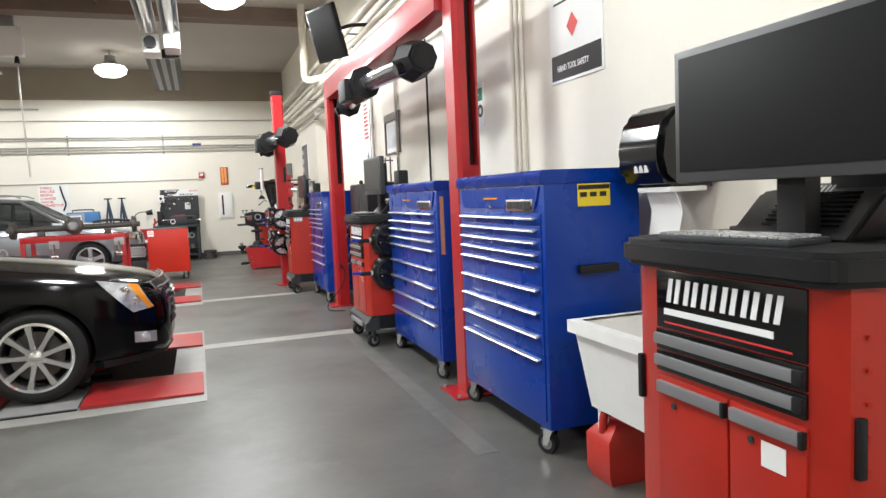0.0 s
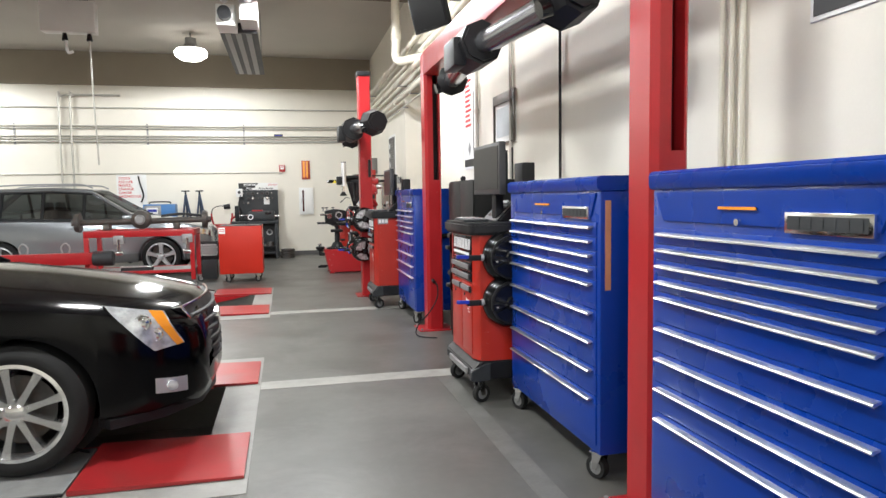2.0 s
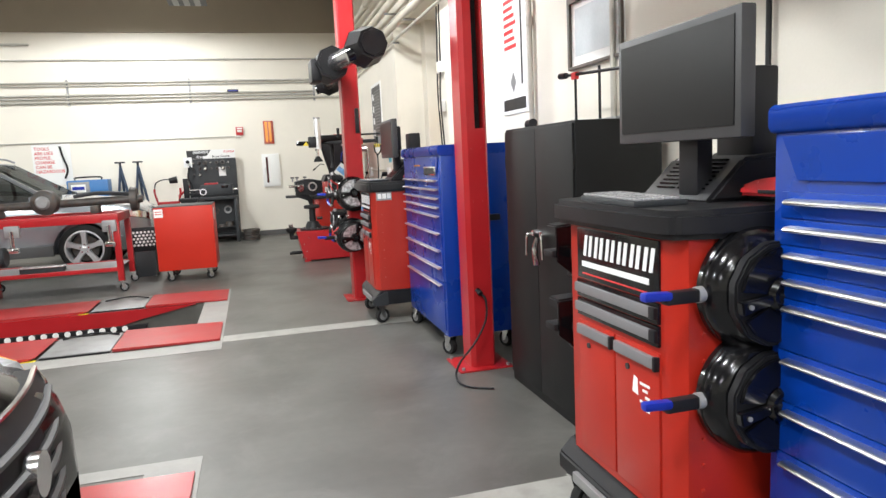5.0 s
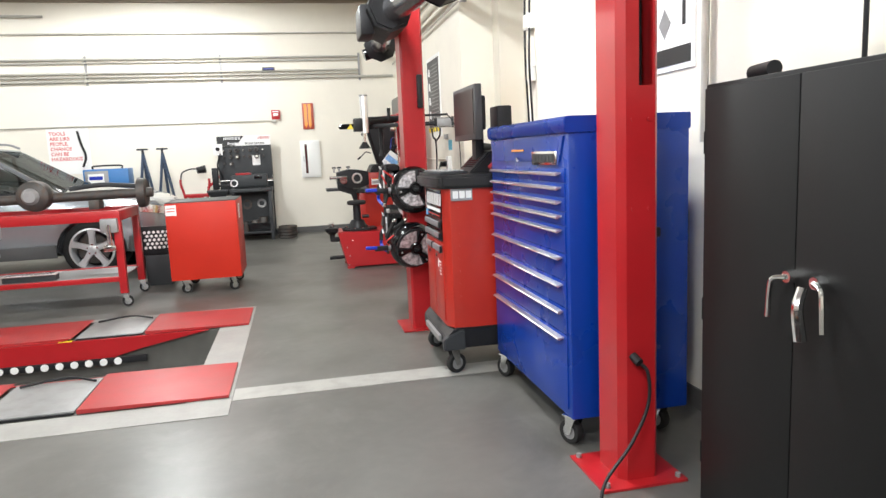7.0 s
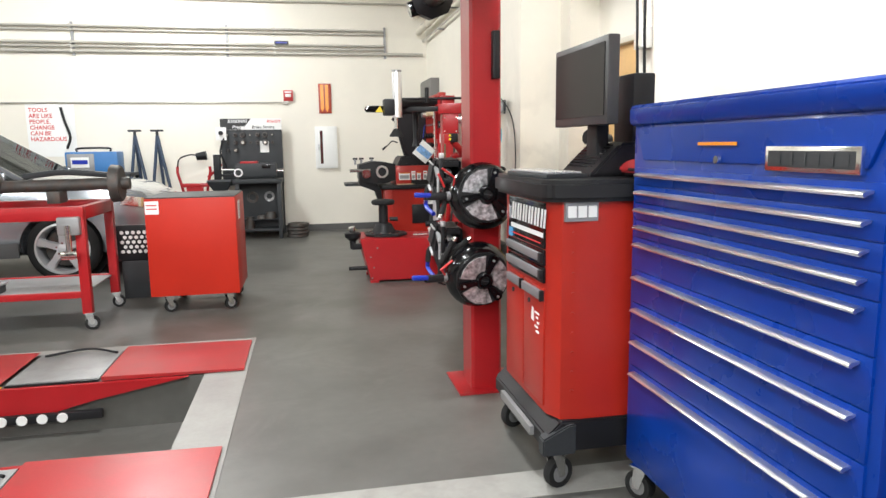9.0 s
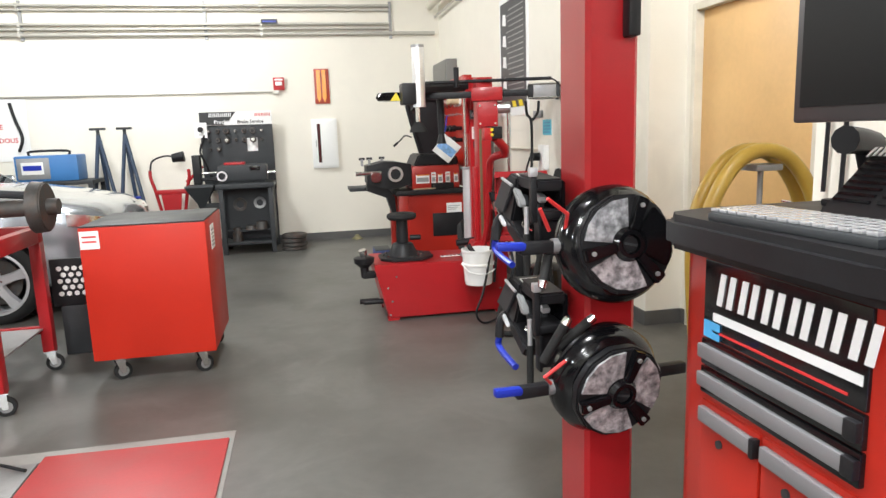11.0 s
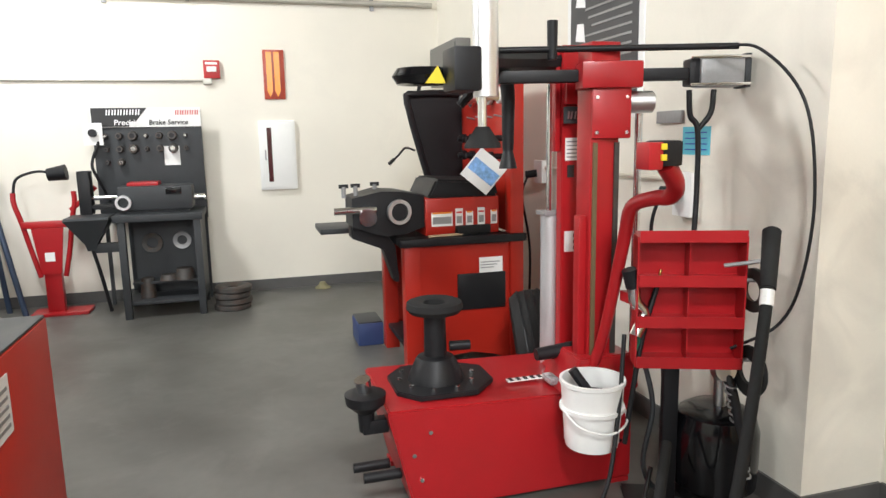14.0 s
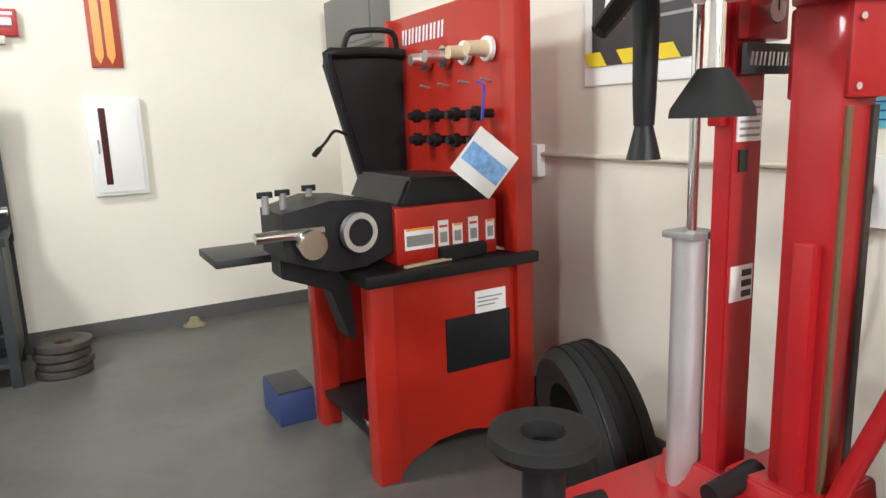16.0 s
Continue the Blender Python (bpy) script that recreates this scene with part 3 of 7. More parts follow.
def console(x, y0, label, screen, plain_side=True):
    """A console whose front looks towards -x; x is its front, y0 its nearer side."""
    w = 0.77 if y0 < 3 else 0.72 if y0 < 9 else 0.68
    t = thing("alignment_console", label, "console", (x, y0, 0), group="alignment consoles")
    part("base", prism([(-0.03, 0.17), (-0.03, 0.24), (0.03, 0.3), (0.58, 0.3), (0.64, 0.24), (0.64, 0.17)], "y", -0.015, w + 0.06, 0.008), BLACK, t, "charcoal plastic base skirt")
    part("base_step", box(-0.05, -0.028, 0.14, w - 0.1, 0.185, 0.225, 0.004), GREY, t)
    bm = B()
    outline = [(0.0, 0.09), (0.035, 0.015), (0.12, 0.0), (0.58, 0.0), (0.61, 0.03), (0.61, w - 0.03), (0.58, w), (0.12, w), (0.035, w - 0.015), (0.0, w - 0.09)]
    outline = outline[:5] + [(x_, y_ + 0.05) for x_, y_ in outline[5:]]
    body = part("body", prism(outline, "z", 0.3, 1.18), RED_WARM, t)
    top = [(-0.05, 0.06), (-0.02, 0.0), (0.1, -0.04), (0.6, -0.04), (0.64, 0.0), (0.64, w), (0.6, w + 0.04), (0.1, w + 0.04), (-0.02, w), (-0.05, w - 0.06)]
    top = top[:5] + [(x_, y_ + 0.06) for x_, y_ in top[5:]]
    part("worktop", prism(top, "z", 1.18, 1.265, 0.018), BLACK, t, "black moulded worktop with raised rim")
    bm = B()
    box(0.36, 0.62, 0.02, w - 0.02, 1.265, 1.285, 0.008, bm)
    part("rim", bm, BLACK, t)
    # front: black panel, drawers, doors
    a, b = 0.1, w - 0.1
    part("front_panel", box(-0.008, 0.004, a, b, 0.985, 1.17, 0.003), GLOSS_BLACK, t, "gloss black fascia")
    maker_mark(6, 0.105, facing("-x", -0.0095, b - 0.04, 1.07), TEXT_WHITE, t, "bold white maker's mark of plain bars", 0.2, 0.0055, 0.001, 1.02)
    maker_mark(19, 0.046, facing("-x", -0.0095, b - 0.04, 1.03), TEXT_WHITE, t, "white maker's mark of plain bars", 0.0, 0.0016, 0.001, 0.93)
    part("red_rule", box(-0.0105, -0.008, a + 0.04, b - 0.04, 1.002, 1.007), TEXT_RED, t)
    for z in (0.945, 0.875):
        d = part("drawer", box(-0.012, 0.004, a, b, z - 0.03, z + 0.035, 0.003), GLOSS_BLACK, t, "narrow drawer")
        part("drawer_pull", box(-0.024, -0.01, a + 0.03, b, z - 0.012, z + 0.022, 0.004), PULL, d, "pale aluminium pull")
        part("pull_end", box(-0.026, -0.01, a, a + 0.03, z - 0.014, z + 0.024, 0.003), BLACK, d)
    for k, (p, q) in enumerate(((a, 0.355), (0.365, b))):
        d = part("cupboard_door", box(-0.008, 0.004, p, q, 0.33, 0.825, 0.003), RED_WARM, t)
        part("door_pull", box(-0.024, -0.006, p + 0.01, q - 0.01, 0.775, 0.812, 0.004), PULL, d, "aluminium pull with black end")
        part("pull_end", box(-0.026, -0.006, p - 0.002, p + 0.012, 0.771, 0.816, 0.003), BLACK, d)
        part("lock", cyl((-0.008, q - 0.08, 0.74), (-0.014, q - 0.08, 0.74), 0.01), DARK_GREY, d)
    # screws down the near front corner
    for k in range(9):
        z = 0.42 + 0.08 * k
        part("screw", cyl((0.08, 0.008, z), (0.077, -0.001, z), 0.006, n=8), RED_WARM, t)
    if y0 < 3:
        part("grab_slot", box(0.045, 0.07, -0.004, 0.02, 0.72, 0.87, 0.004), BLACK, t, "black recessed grab slot")
        part("grab_slot", box(-0.002, 0.02, w - 0.005, w + 0.015, 0.72, 0.87, 0.004), BLACK, t, "black recessed grab slot")
    for k in range(0 if y0 < 3 else 5):
        part("print", box(-0.0095, -0.0075, 0.15 + 0.012 * (k % 2), 0.205 - 0.015 * (k % 3), 0.7 - 0.02 * k, 0.709 - 0.02 * k), TEXT_WHITE, t)
    if y0 > 3:
        part("pictogram", prism([(0.215, 0.66), (0.25, 0.665), (0.24, 0.72), (0.22, 0.715)], "x", -0.0095, -0.0075), TEXT_WHITE, t)
    part("base_bumper", prism([(-0.05, 0.165), (-0.05, 0.235), (0.06, 0.29), (0.09, 0.29), (0.09, 0.165)], "y", -0.03, 0.03, 0.006), DARK_GREY, t)
    for cx in (0.02, 0.56):
        for cy in (0.03, w - 0.03):
            caster(t, cx, cy, 0.065, 0.04, 20 if cx < 0.1 else -30, 0.172)
    # instrument hump and printer on top
    part("console_hump", prism([(0.2, 1.265), (0.34, 1.4), (0.6, 1.42), (0.62, 1.265)], "y", 0.16, w - 0.18, 0.012), BLACK, t, "sloping black console hump with vents")
    bm = B()
    for k in range(8):
        u = 0.24 + 0.013 * k
        z = 1.265 + (u - 0.2) * 0.964
        box(u - 0.003, u + 0.003, 0.22, 0.36, z, z + 0.006, bm=bm)
        box(u - 0.003, u + 0.003, 0.38, 0.48, z, z + 0.006, bm=bm)
    part("vents", bm, GLOSS_BLACK, t)
    maker_mark(6, 0.04, pose(0.332, 0.5, 1.395, 0, 0, -90) @ pose(0, 0, 0, 46, 0, 0), TEXT_WHITE, t, "white maker's mark of plain bars", 0.15, 0.001, 0.001, 1.05)
    # monitor
    mx, my0, my1, mz0, mz1 = screen
    mid = (my0 + my1) / 2 - y0
    part("neck", box(mx - x + 0.06, mx - x + 0.12, mid - 0.05, mid + 0.05, 1.28, (mz0 + mz1) / 2, 0.01), BLACK, t, "black monitor neck")
    for k in range(4):
        part("cable", tube([(0.4 + 0.015 * k, mid + 0.2 - 0.03 * k, 1.285), (0.4, mid + 0.15, 1.32 + 0.012 * k), (0.41, mid + 0.07, 1.34 + 0.01 * k), (0.43, mid - 0.02, 1.37)], 0.005, 6), BLACK, t)
    mon = part("monitor", box(mx - x, mx - x + 0.05, my0 - y0, my1 - y0, mz0, mz1, 0.008), BEZEL, t, "dark grey flat monitor, switched off")
    part("screen", box(mx - x - 0.003, mx - x + 0.002, my0 - y0 + 0.025, my1 - y0 - 0.025, mz0 + 0.035, mz1 - 0.025), SCREEN, mon, "dark blank screen")
    part("monitor_back", box(mx - x + 0.05, mx - x + 0.11, my0 - y0 + 0.12, my1 - y0 - 0.12, mz0 + 0.06, mz1 - 0.06, 0.02), BLACK, mon)
    part("equipment_case", box(0.42, 0.52, 0.22, 0.4, 1.265, 1.69, 0.012), BLACK, t, "black equipment case behind the monitor")
    return t


KEY_GREY = mat("grey_key_plastic", (0.34, 0.34, 0.35), 0.16, vary=0.5, scale=30, coat=0.7, bump=0.8, fine=70)


def keyboard(at, turn):
    k = thing("keyboard", "grey computer keyboard under clear film", "keyboard", at, turn)
    part("tray", box(-0.09, 0.09, -0.22, 0.22, 0, 0.018, 0.005), DARK_GREY, k)
    first = None
    for r in range(5):
        for c in range(15):
            if first is None:
                first = key = part("key", box(0, 0.024, 0, 0.024, 0.018, 0.026, 0.003), KEY_GREY, k)
            else:
                key = new("key", first.data)
                key.parent = k
            key.location = (-0.075 + 0.03 * r, -0.205 + 0.0293 * c, 0)


console(1.41, 1.09, "red alignment console on casters beside a white sink", (1.52, 1.0, 1.805, 1.44, 1.86))
console(1.5, 6.2, "red alignment console beside a wide blue tool cabinet", (1.66, 6.16, 6.8, 1.46, 1.82))
console(1.35, 10.44, "red alignment console with a blue sticker on its fascia", (1.57, 10.48, 11.04, 1.475, 1.815))
def handset(x, y, turn):
    t = thing("handheld_remote", "red handheld remote resting on a console top", "remote", (x, y, 1.285), turn, group="console remotes")
    part("shell", prism([(-0.11, 0.0), (0.11, 0.0), (0.1, 0.03), (0.03, 0.05), (-0.06, 0.06), (-0.11, 0.04)], "y", -0.035, 0.035, 0.01), mat("red_plastic", (0.5, 0.02, 0.025), 0.35), t)
    part("grip", box(-0.08, 0.02, -0.037, 0.037, 0.008, 0.02, 0.003), BLACK, t)


def scanner(x, y, turn):
    t = thing("barcode_scanner", "black handheld scanner standing on a console", "scanner", (x, y, 1.265), turn, group="console scanners")
    part("grip", tube([(0.06, 0, 0), (0.03, 0, 0.08), (0.0, 0, 0.14)], 0.022, 10), BLACK, t)
    part("head", tube([(0.05, 0, 0.15), (-0.02, 0, 0.16), (-0.09, 0, 0.165)], 0.03, 10, r1=0.036), BLACK, t)


for hx, hy in ((1.8, 1.12), (1.84, 6.24), (1.7, 10.46)):
    handset(hx, hy, 90)
scanner(1.83, 11.1, 20)
keyboard((1.49, 1.5, 1.265), 8)
keyboard((1.43, 10.78, 1.265), 4)
keyboard((1.58, 6.6, 1.265), -6)


# ---- black cupboard ----
def cupboard():
    t = thing("steel_cupboard", "charcoal steel two-door cupboard with chrome handle", "cupboard", (1.885, 7.62, 0))
    part("carcass", box(0.012, 0.5, 0, 0.94, 0, 1.6, 0.006), CABINET, t)
    for a, b in ((0.01, 0.468), (0.472, 0.93)):
        part("door", box(0, 0.014, a, b, 0.06, 1.585, 0.004), CABINET, t)
    bm = B()
    for y in (0.004, 0.93):
        for z in (0.25, 0.8, 1.4):
            cyl((0.004, y, z - 0.04), (0.004, y, z + 0.04), 0.006, n=8, bm=bm)
    part("hinges", bm, CABINET, t)
    for y, s in ((0.47, -1), (0.36, 1)):
        hd = part("handle", cyl((0, y, 1.0), (-0.03, y, 1.0), 0.022, 0.018, 16), CHROME, t, "worn chrome lever handle")
        part("lever", tube([(-0.03, y, 1.0), (-0.042, y + 0.04 * (1 if s < 0 else -1), 0.99), (-0.045, y + 0.05 * (1 if s < 0 else -1), 0.95), (-0.045, y + 0.055 * (1 if s < 0 else -1), 0.87)], 0.008, 8), CHROME, hd)
    part("latch", tube([(-0.03, 0.4, 0.98), (-0.05, 0.395, 0.92), (-0.045, 0.385, 0.83)], 0.014, 8, r1=0.018), CHROME, t, "chrome latch lever")



cupboard()


# ---- floor lifts ----
PLATE = mat("worn_grey_plate", (0.27, 0.27, 0.265), 0.45, 0.2, vary=0.12, scale=6, wear=(0.16, 0.15, 0.14), wear_amt=0.5)


def floor_lift(y0, y1, ya, yb, label):
    t = thing("floor_lift", label, "vehicle lift", (0, 0, 0), group="flush floor lifts")
    for n, (a, b) in enumerate(((y0, ya), (yb, y1))):
        r = part("runway", prism([(-5.35, 0.03), (-1.42, 0.03), (-1.5, 0.006), (-5.35, 0.006)], "y", a, b), RED_DECK, t, "worn red steel runway")
        part("side_skirt", prism([(-5.35, 0.005), (-0.35, 0.005), (-0.9, -0.1), (-1.3, -0.2), (-5.35, -0.2)], "y", (ya + 0.002 if n == 0 else yb - 0.03), (ya + 0.03 if n == 0 else yb - 0.002)), RED, r)
        part("end_plate", prism([(-0.86, 0.008), (-0.02, 0.008), (-0.02, 0.022), (-0.86, 0.034)], "y", a, b, 0.002), RED_DECK, t, "red sloping end plate")
        tp = part("turn_plate", box(-1.4, -0.88, a + 0.03, b - 0.03, 0.006, 0.02, 0.003), PLATE, t, "pale grey turning plate")
        part("edge_strip", box(-1.4, -0.88, a + 0.006, a + 0.026, 0.006, 0.016, 0.003), BLACK, tp)
        bm = tube([(-1.36, b - 0.1, 0.03), (-1.1, b - 0.04, 0.045), (-0.9, b - 0.12, 0.03)], 0.008)
        part("cable", bm, BLACK, tp)
        part("warning_patch", box(-1.52, -1.42, a - 0.02, a + 0.03, 0.0045, 0.008), YELLOW, t, "yellow and black hazard patch")
    rail = part("light_bar", box(-2.6, -0.85, yb - 0.075, yb - 0.035, -0.2, -0.15, 0.005), BLACK, t, "black bar with round white lights")
    for k in range(14):
        part("light", cyl((-2.5 + 0.11 * k, yb - 0.075, -0.175), (-2.5 + 0.11 * k, yb - 0.083, -0.175), 0.03, n=12), WHITE, rail)


floor_lift(5.3, 7.85, 5.98, 7.14, "flush red floor lift under a black car")
floor_lift(10.46, 12.93, 11.14, 12.28, "empty flush red floor lift with grey turning plates")


# ---- cars ----
def carve(ob, cutter):
    """Takes the cutter's shape out of a mesh and keeps the result as plain mesh."""
    me = bpy.data.meshes.new("cutter")
    cutter.to_mesh(me)
    cutter.free()
    co = new("cutter", me)
    co.matrix_world = ob.matrix_world
    md = ob.modifiers.new("cut", "BOOLEAN")
    md.object, md.operation, md.solver = co, "DIFFERENCE", "EXACT"
    dg = bpy.context.evaluated_depsgraph_get()
    res = bpy.data.meshes.new_from_object(ob.evaluated_get(dg))
    ob.modifiers.clear()
    ob.data = res
    bpy.data.objects.remove(co)
    res.shade_smooth()
    res.set_sharp_from_angle(angle=radians(35))


def wheel(t, x, y, side, r, rim_r, spokes, rim_mat):
    """side is -1 for the -y face."""
    m = pose(x, y, r, 90, 0, 0) if side < 0 else pose(x, y, r, -90, 0, 0)
    w = 0.22
    tyre_profile = [(rim_r, -w), (r - 0.03, -w), (r, -w + 0.035), (r, -0.035), (r - 0.03, 0), (r - 0.06, 0.008), (rim_r, -0.005)]
    wh = part("wheel", closed_spin(tyre_profile, 48, m, None), RUBBER, t, "black tyre")
    part("rim", closed_spin([(rim_r, -w + 0.02), (rim_r + 0.008, 0.0), (rim_r - 0.012, 0.004), (rim_r - 0.025, -0.02), (rim_r - 0.03, -w + 0.02)], 40, m, None), rim_mat, wh, "bright alloy rim")
    part("brake_disc", cyl(m @ Vector((0, 0, -0.1)), m @ Vector((0, 0, -0.085)), rim_r * 0.72, n=28), IRON, wh)
    for k in range(spokes):
        a = 2 * math.pi * k / spokes + 0.31
        f = 1.9 if spokes == 5 else 1.0
        p = loft([[(q, -h * f, -0.05), (q, h * f, -0.05), (q, (h - 0.005) * f, z), (q, -(h - 0.005) * f, z)] for q, h, z in ((0.035, 0.024, -0.012), (rim_r * 0.6, 0.02, -0.004), (rim_r - 0.012, 0.028, -0.006))])
        bmesh.ops.transform(p, matrix=m @ pose(0, 0, 0, 0, 0, math.degrees(a)), verts=p.verts)
        part("spoke", p, rim_mat, wh)
    part("hub_cap", spin([(0, 0.006), (0.03, 0.004), (0.05, -0.006), (0.055, -0.05), (0.0, -0.05)], 20, m), rim_mat, wh)
    for k in range(5):
        a = 2 * math.pi * k / 5 + 0.3
        c = Vector((0.062 * math.cos(a), 0.062 * math.sin(a), 0))
        part("lug_nut", cyl(m @ (c + Vector((0, 0, -0.03))), m @ (c + Vector((0, 0, 0.002))), 0.011, n=6), CHROME, wh)


def car_section(x, hw, zb, zs, zt, crown=0.03):
    """One ring across a car body: sill, door skin, shoulder, hood."""
    half = [(0.0, zb), (hw * 0.8, zb), (hw * 0.97, zb + 0.06), (hw, zb + 0.2), (hw * 0.99, zs - 0.14), (hw * 0.965, zs - 0.04), (hw * 0.9, zs), (hw * 0.6, zt - crown), (hw * 0.3, zt - 0.008), (0.0, zt)]
    return [(x, y, z) for y, z in half] + [(x, -y, z) for y, z in reversed(half[1:-1])]


def car(name, label, at, body_rows, house_rows, wheels, paint, lower=None):
    t = thing(name, label, "car", at)
    body = part("body", loft([car_section(*r) for r in body_rows]), paint, t, "", 35)
    bpy.context.view_layer.update()
    for wx, wy, r in wheels["at"]:
        carve(body, cyl((wx, wy - 0.3, r), (wx, wy + 0.3, r), r + 0.05, n=40))
        part("wheel_arch", cyl((wx, wy * 0.62, r), (wx, wy * 0.55, r), r + 0.05, n=32), BLACK, t)
        wheel(t, wx, wy, -1 if wy < 0 else 1, r, wheels["rim"], wheels["spokes"], wheels["mat"])
    rings = []
    for x, hb, ht, zb, zt in house_rows:
        half = [(hb, zb), (ht + 0.02, zt - 0.06), (ht - 0.04, zt - 0.012), (0, zt)]
        rings.append([(x, -y, z) for y, z in half] + [(x, y, z) for y, z in reversed(half[:-1])])
    gl = part("glasshouse", loft(rings, closed=True), CAR_GLASS, t, "tinted windows", 50)
    gl.visible_shadow = False
    top = [r for r in house_rows if r[5 - 1] > max(h[4] for h in house_rows) - 0.12]
    roof = loft([[(x, -ht - 0.03, zt - 0.07), (x, -ht - 0.005, zt - 0.03), (x, -ht + 0.06, zt + 0.006), (x, 0, zt + 0.02), (x, ht - 0.06, zt + 0.006), (x, ht + 0.005, zt - 0.03), (x, ht + 0.03, zt - 0.07), (x, 0, zt - 0.03)] for x, hb, ht, zb, zt in top])
    part("roof", roof, paint, t, "", 40)
    for s in (-1, 1):
        first, peak, last = house_rows[0], top[0], house_rows[-1]
        part("front_pillar", tube([(first[0], s * first[1], first[3]), (peak[0], s * (peak[2] + 0.01), peak[4] - 0.05)], 0.035, 8), paint, t)
        back = top[-1]
        part("rear_pillar", tube([(last[0], s * last[1], last[3]), (back[0], s * (back[2] + 0.01), back[4] - 0.05)], 0.06, 8), paint, t)
        mid = (peak[0] + back[0]) / 2
        part("centre_pillar", tube([(mid, s * (peak[1] + 0.012), peak[3]), (mid, s * (peak[2] + 0.02), peak[4] - 0.06)], 0.035, 6), BLACK, t)
        mx = first[0] - 0.22
        mir = part("door_mirror", box(mx - 0.1, mx + 0.1, s * (first[1] + 0.02) - 0.02 + (0.13 if s > 0 else -0.13), s * (first[1] + 0.02) + 0.02 + (0.13 if s > 0 else -0.13), first[3] - 0.02, first[3] + 0.13, 0.03), paint, t)
        part("mirror_stalk", tube([(mx, s * first[1] * 0.95, first[3]), (mx, s * (first[1] + 0.13), first[3] + 0.04)], 0.02, 6), BLACK, mir)
        # dark surrounds of the side windows
        belt = [(x, s * (hb + 0.006), zb + 0.02) for x, hb, ht, zb, zt in house_rows]
        part("window_trim", tube(belt, 0.02, 6, curved=False), BLACK, t, "black belt line trim")
        part("roof_trim", tube([(x, s * (ht + 0.02), zt - 0.075) for x, hb, ht, zb, zt in top], 0.022, 6, curved=False), BLACK, t)
        for f in (0.08, 0.92):
            q = peak[0] + (back[0] - peak[0]) * f
            part("door_pillar", tube([(q, s * (peak[1] + 0.01), peak[3]), (q, s * (peak[2] + 0.02), peak[4] - 0.06)], 0.03, 6), BLACK, t)
    # cabin floor and seats seen through the glass
    for s in (-1, 1):
        sx = top[0][0] - 0.25
        part("seat", box(sx - 0.55, sx - 0.1, s * 0.38 - 0.24, s * 0.38 + 0.24, house_rows[0][3] - 0.35, house_rows[0][3] - 0.15, 0.05), BLACK, t)
        part("seat_back", box(sx - 0.68, sx - 0.5, s * 0.38 - 0.22, s * 0.38 + 0.22, house_rows[0][3] - 0.2, house_rows[0][3] + 0.25, 0.06), BLACK, t)
        part("headrest", box(sx - 0.7, sx - 0.56, s * 0.38 - 0.13, s * 0.38 + 0.13, house_rows[0][3] + 0.24, house_rows[0][3] + 0.4, 0.04), BLACK, t)
    return t


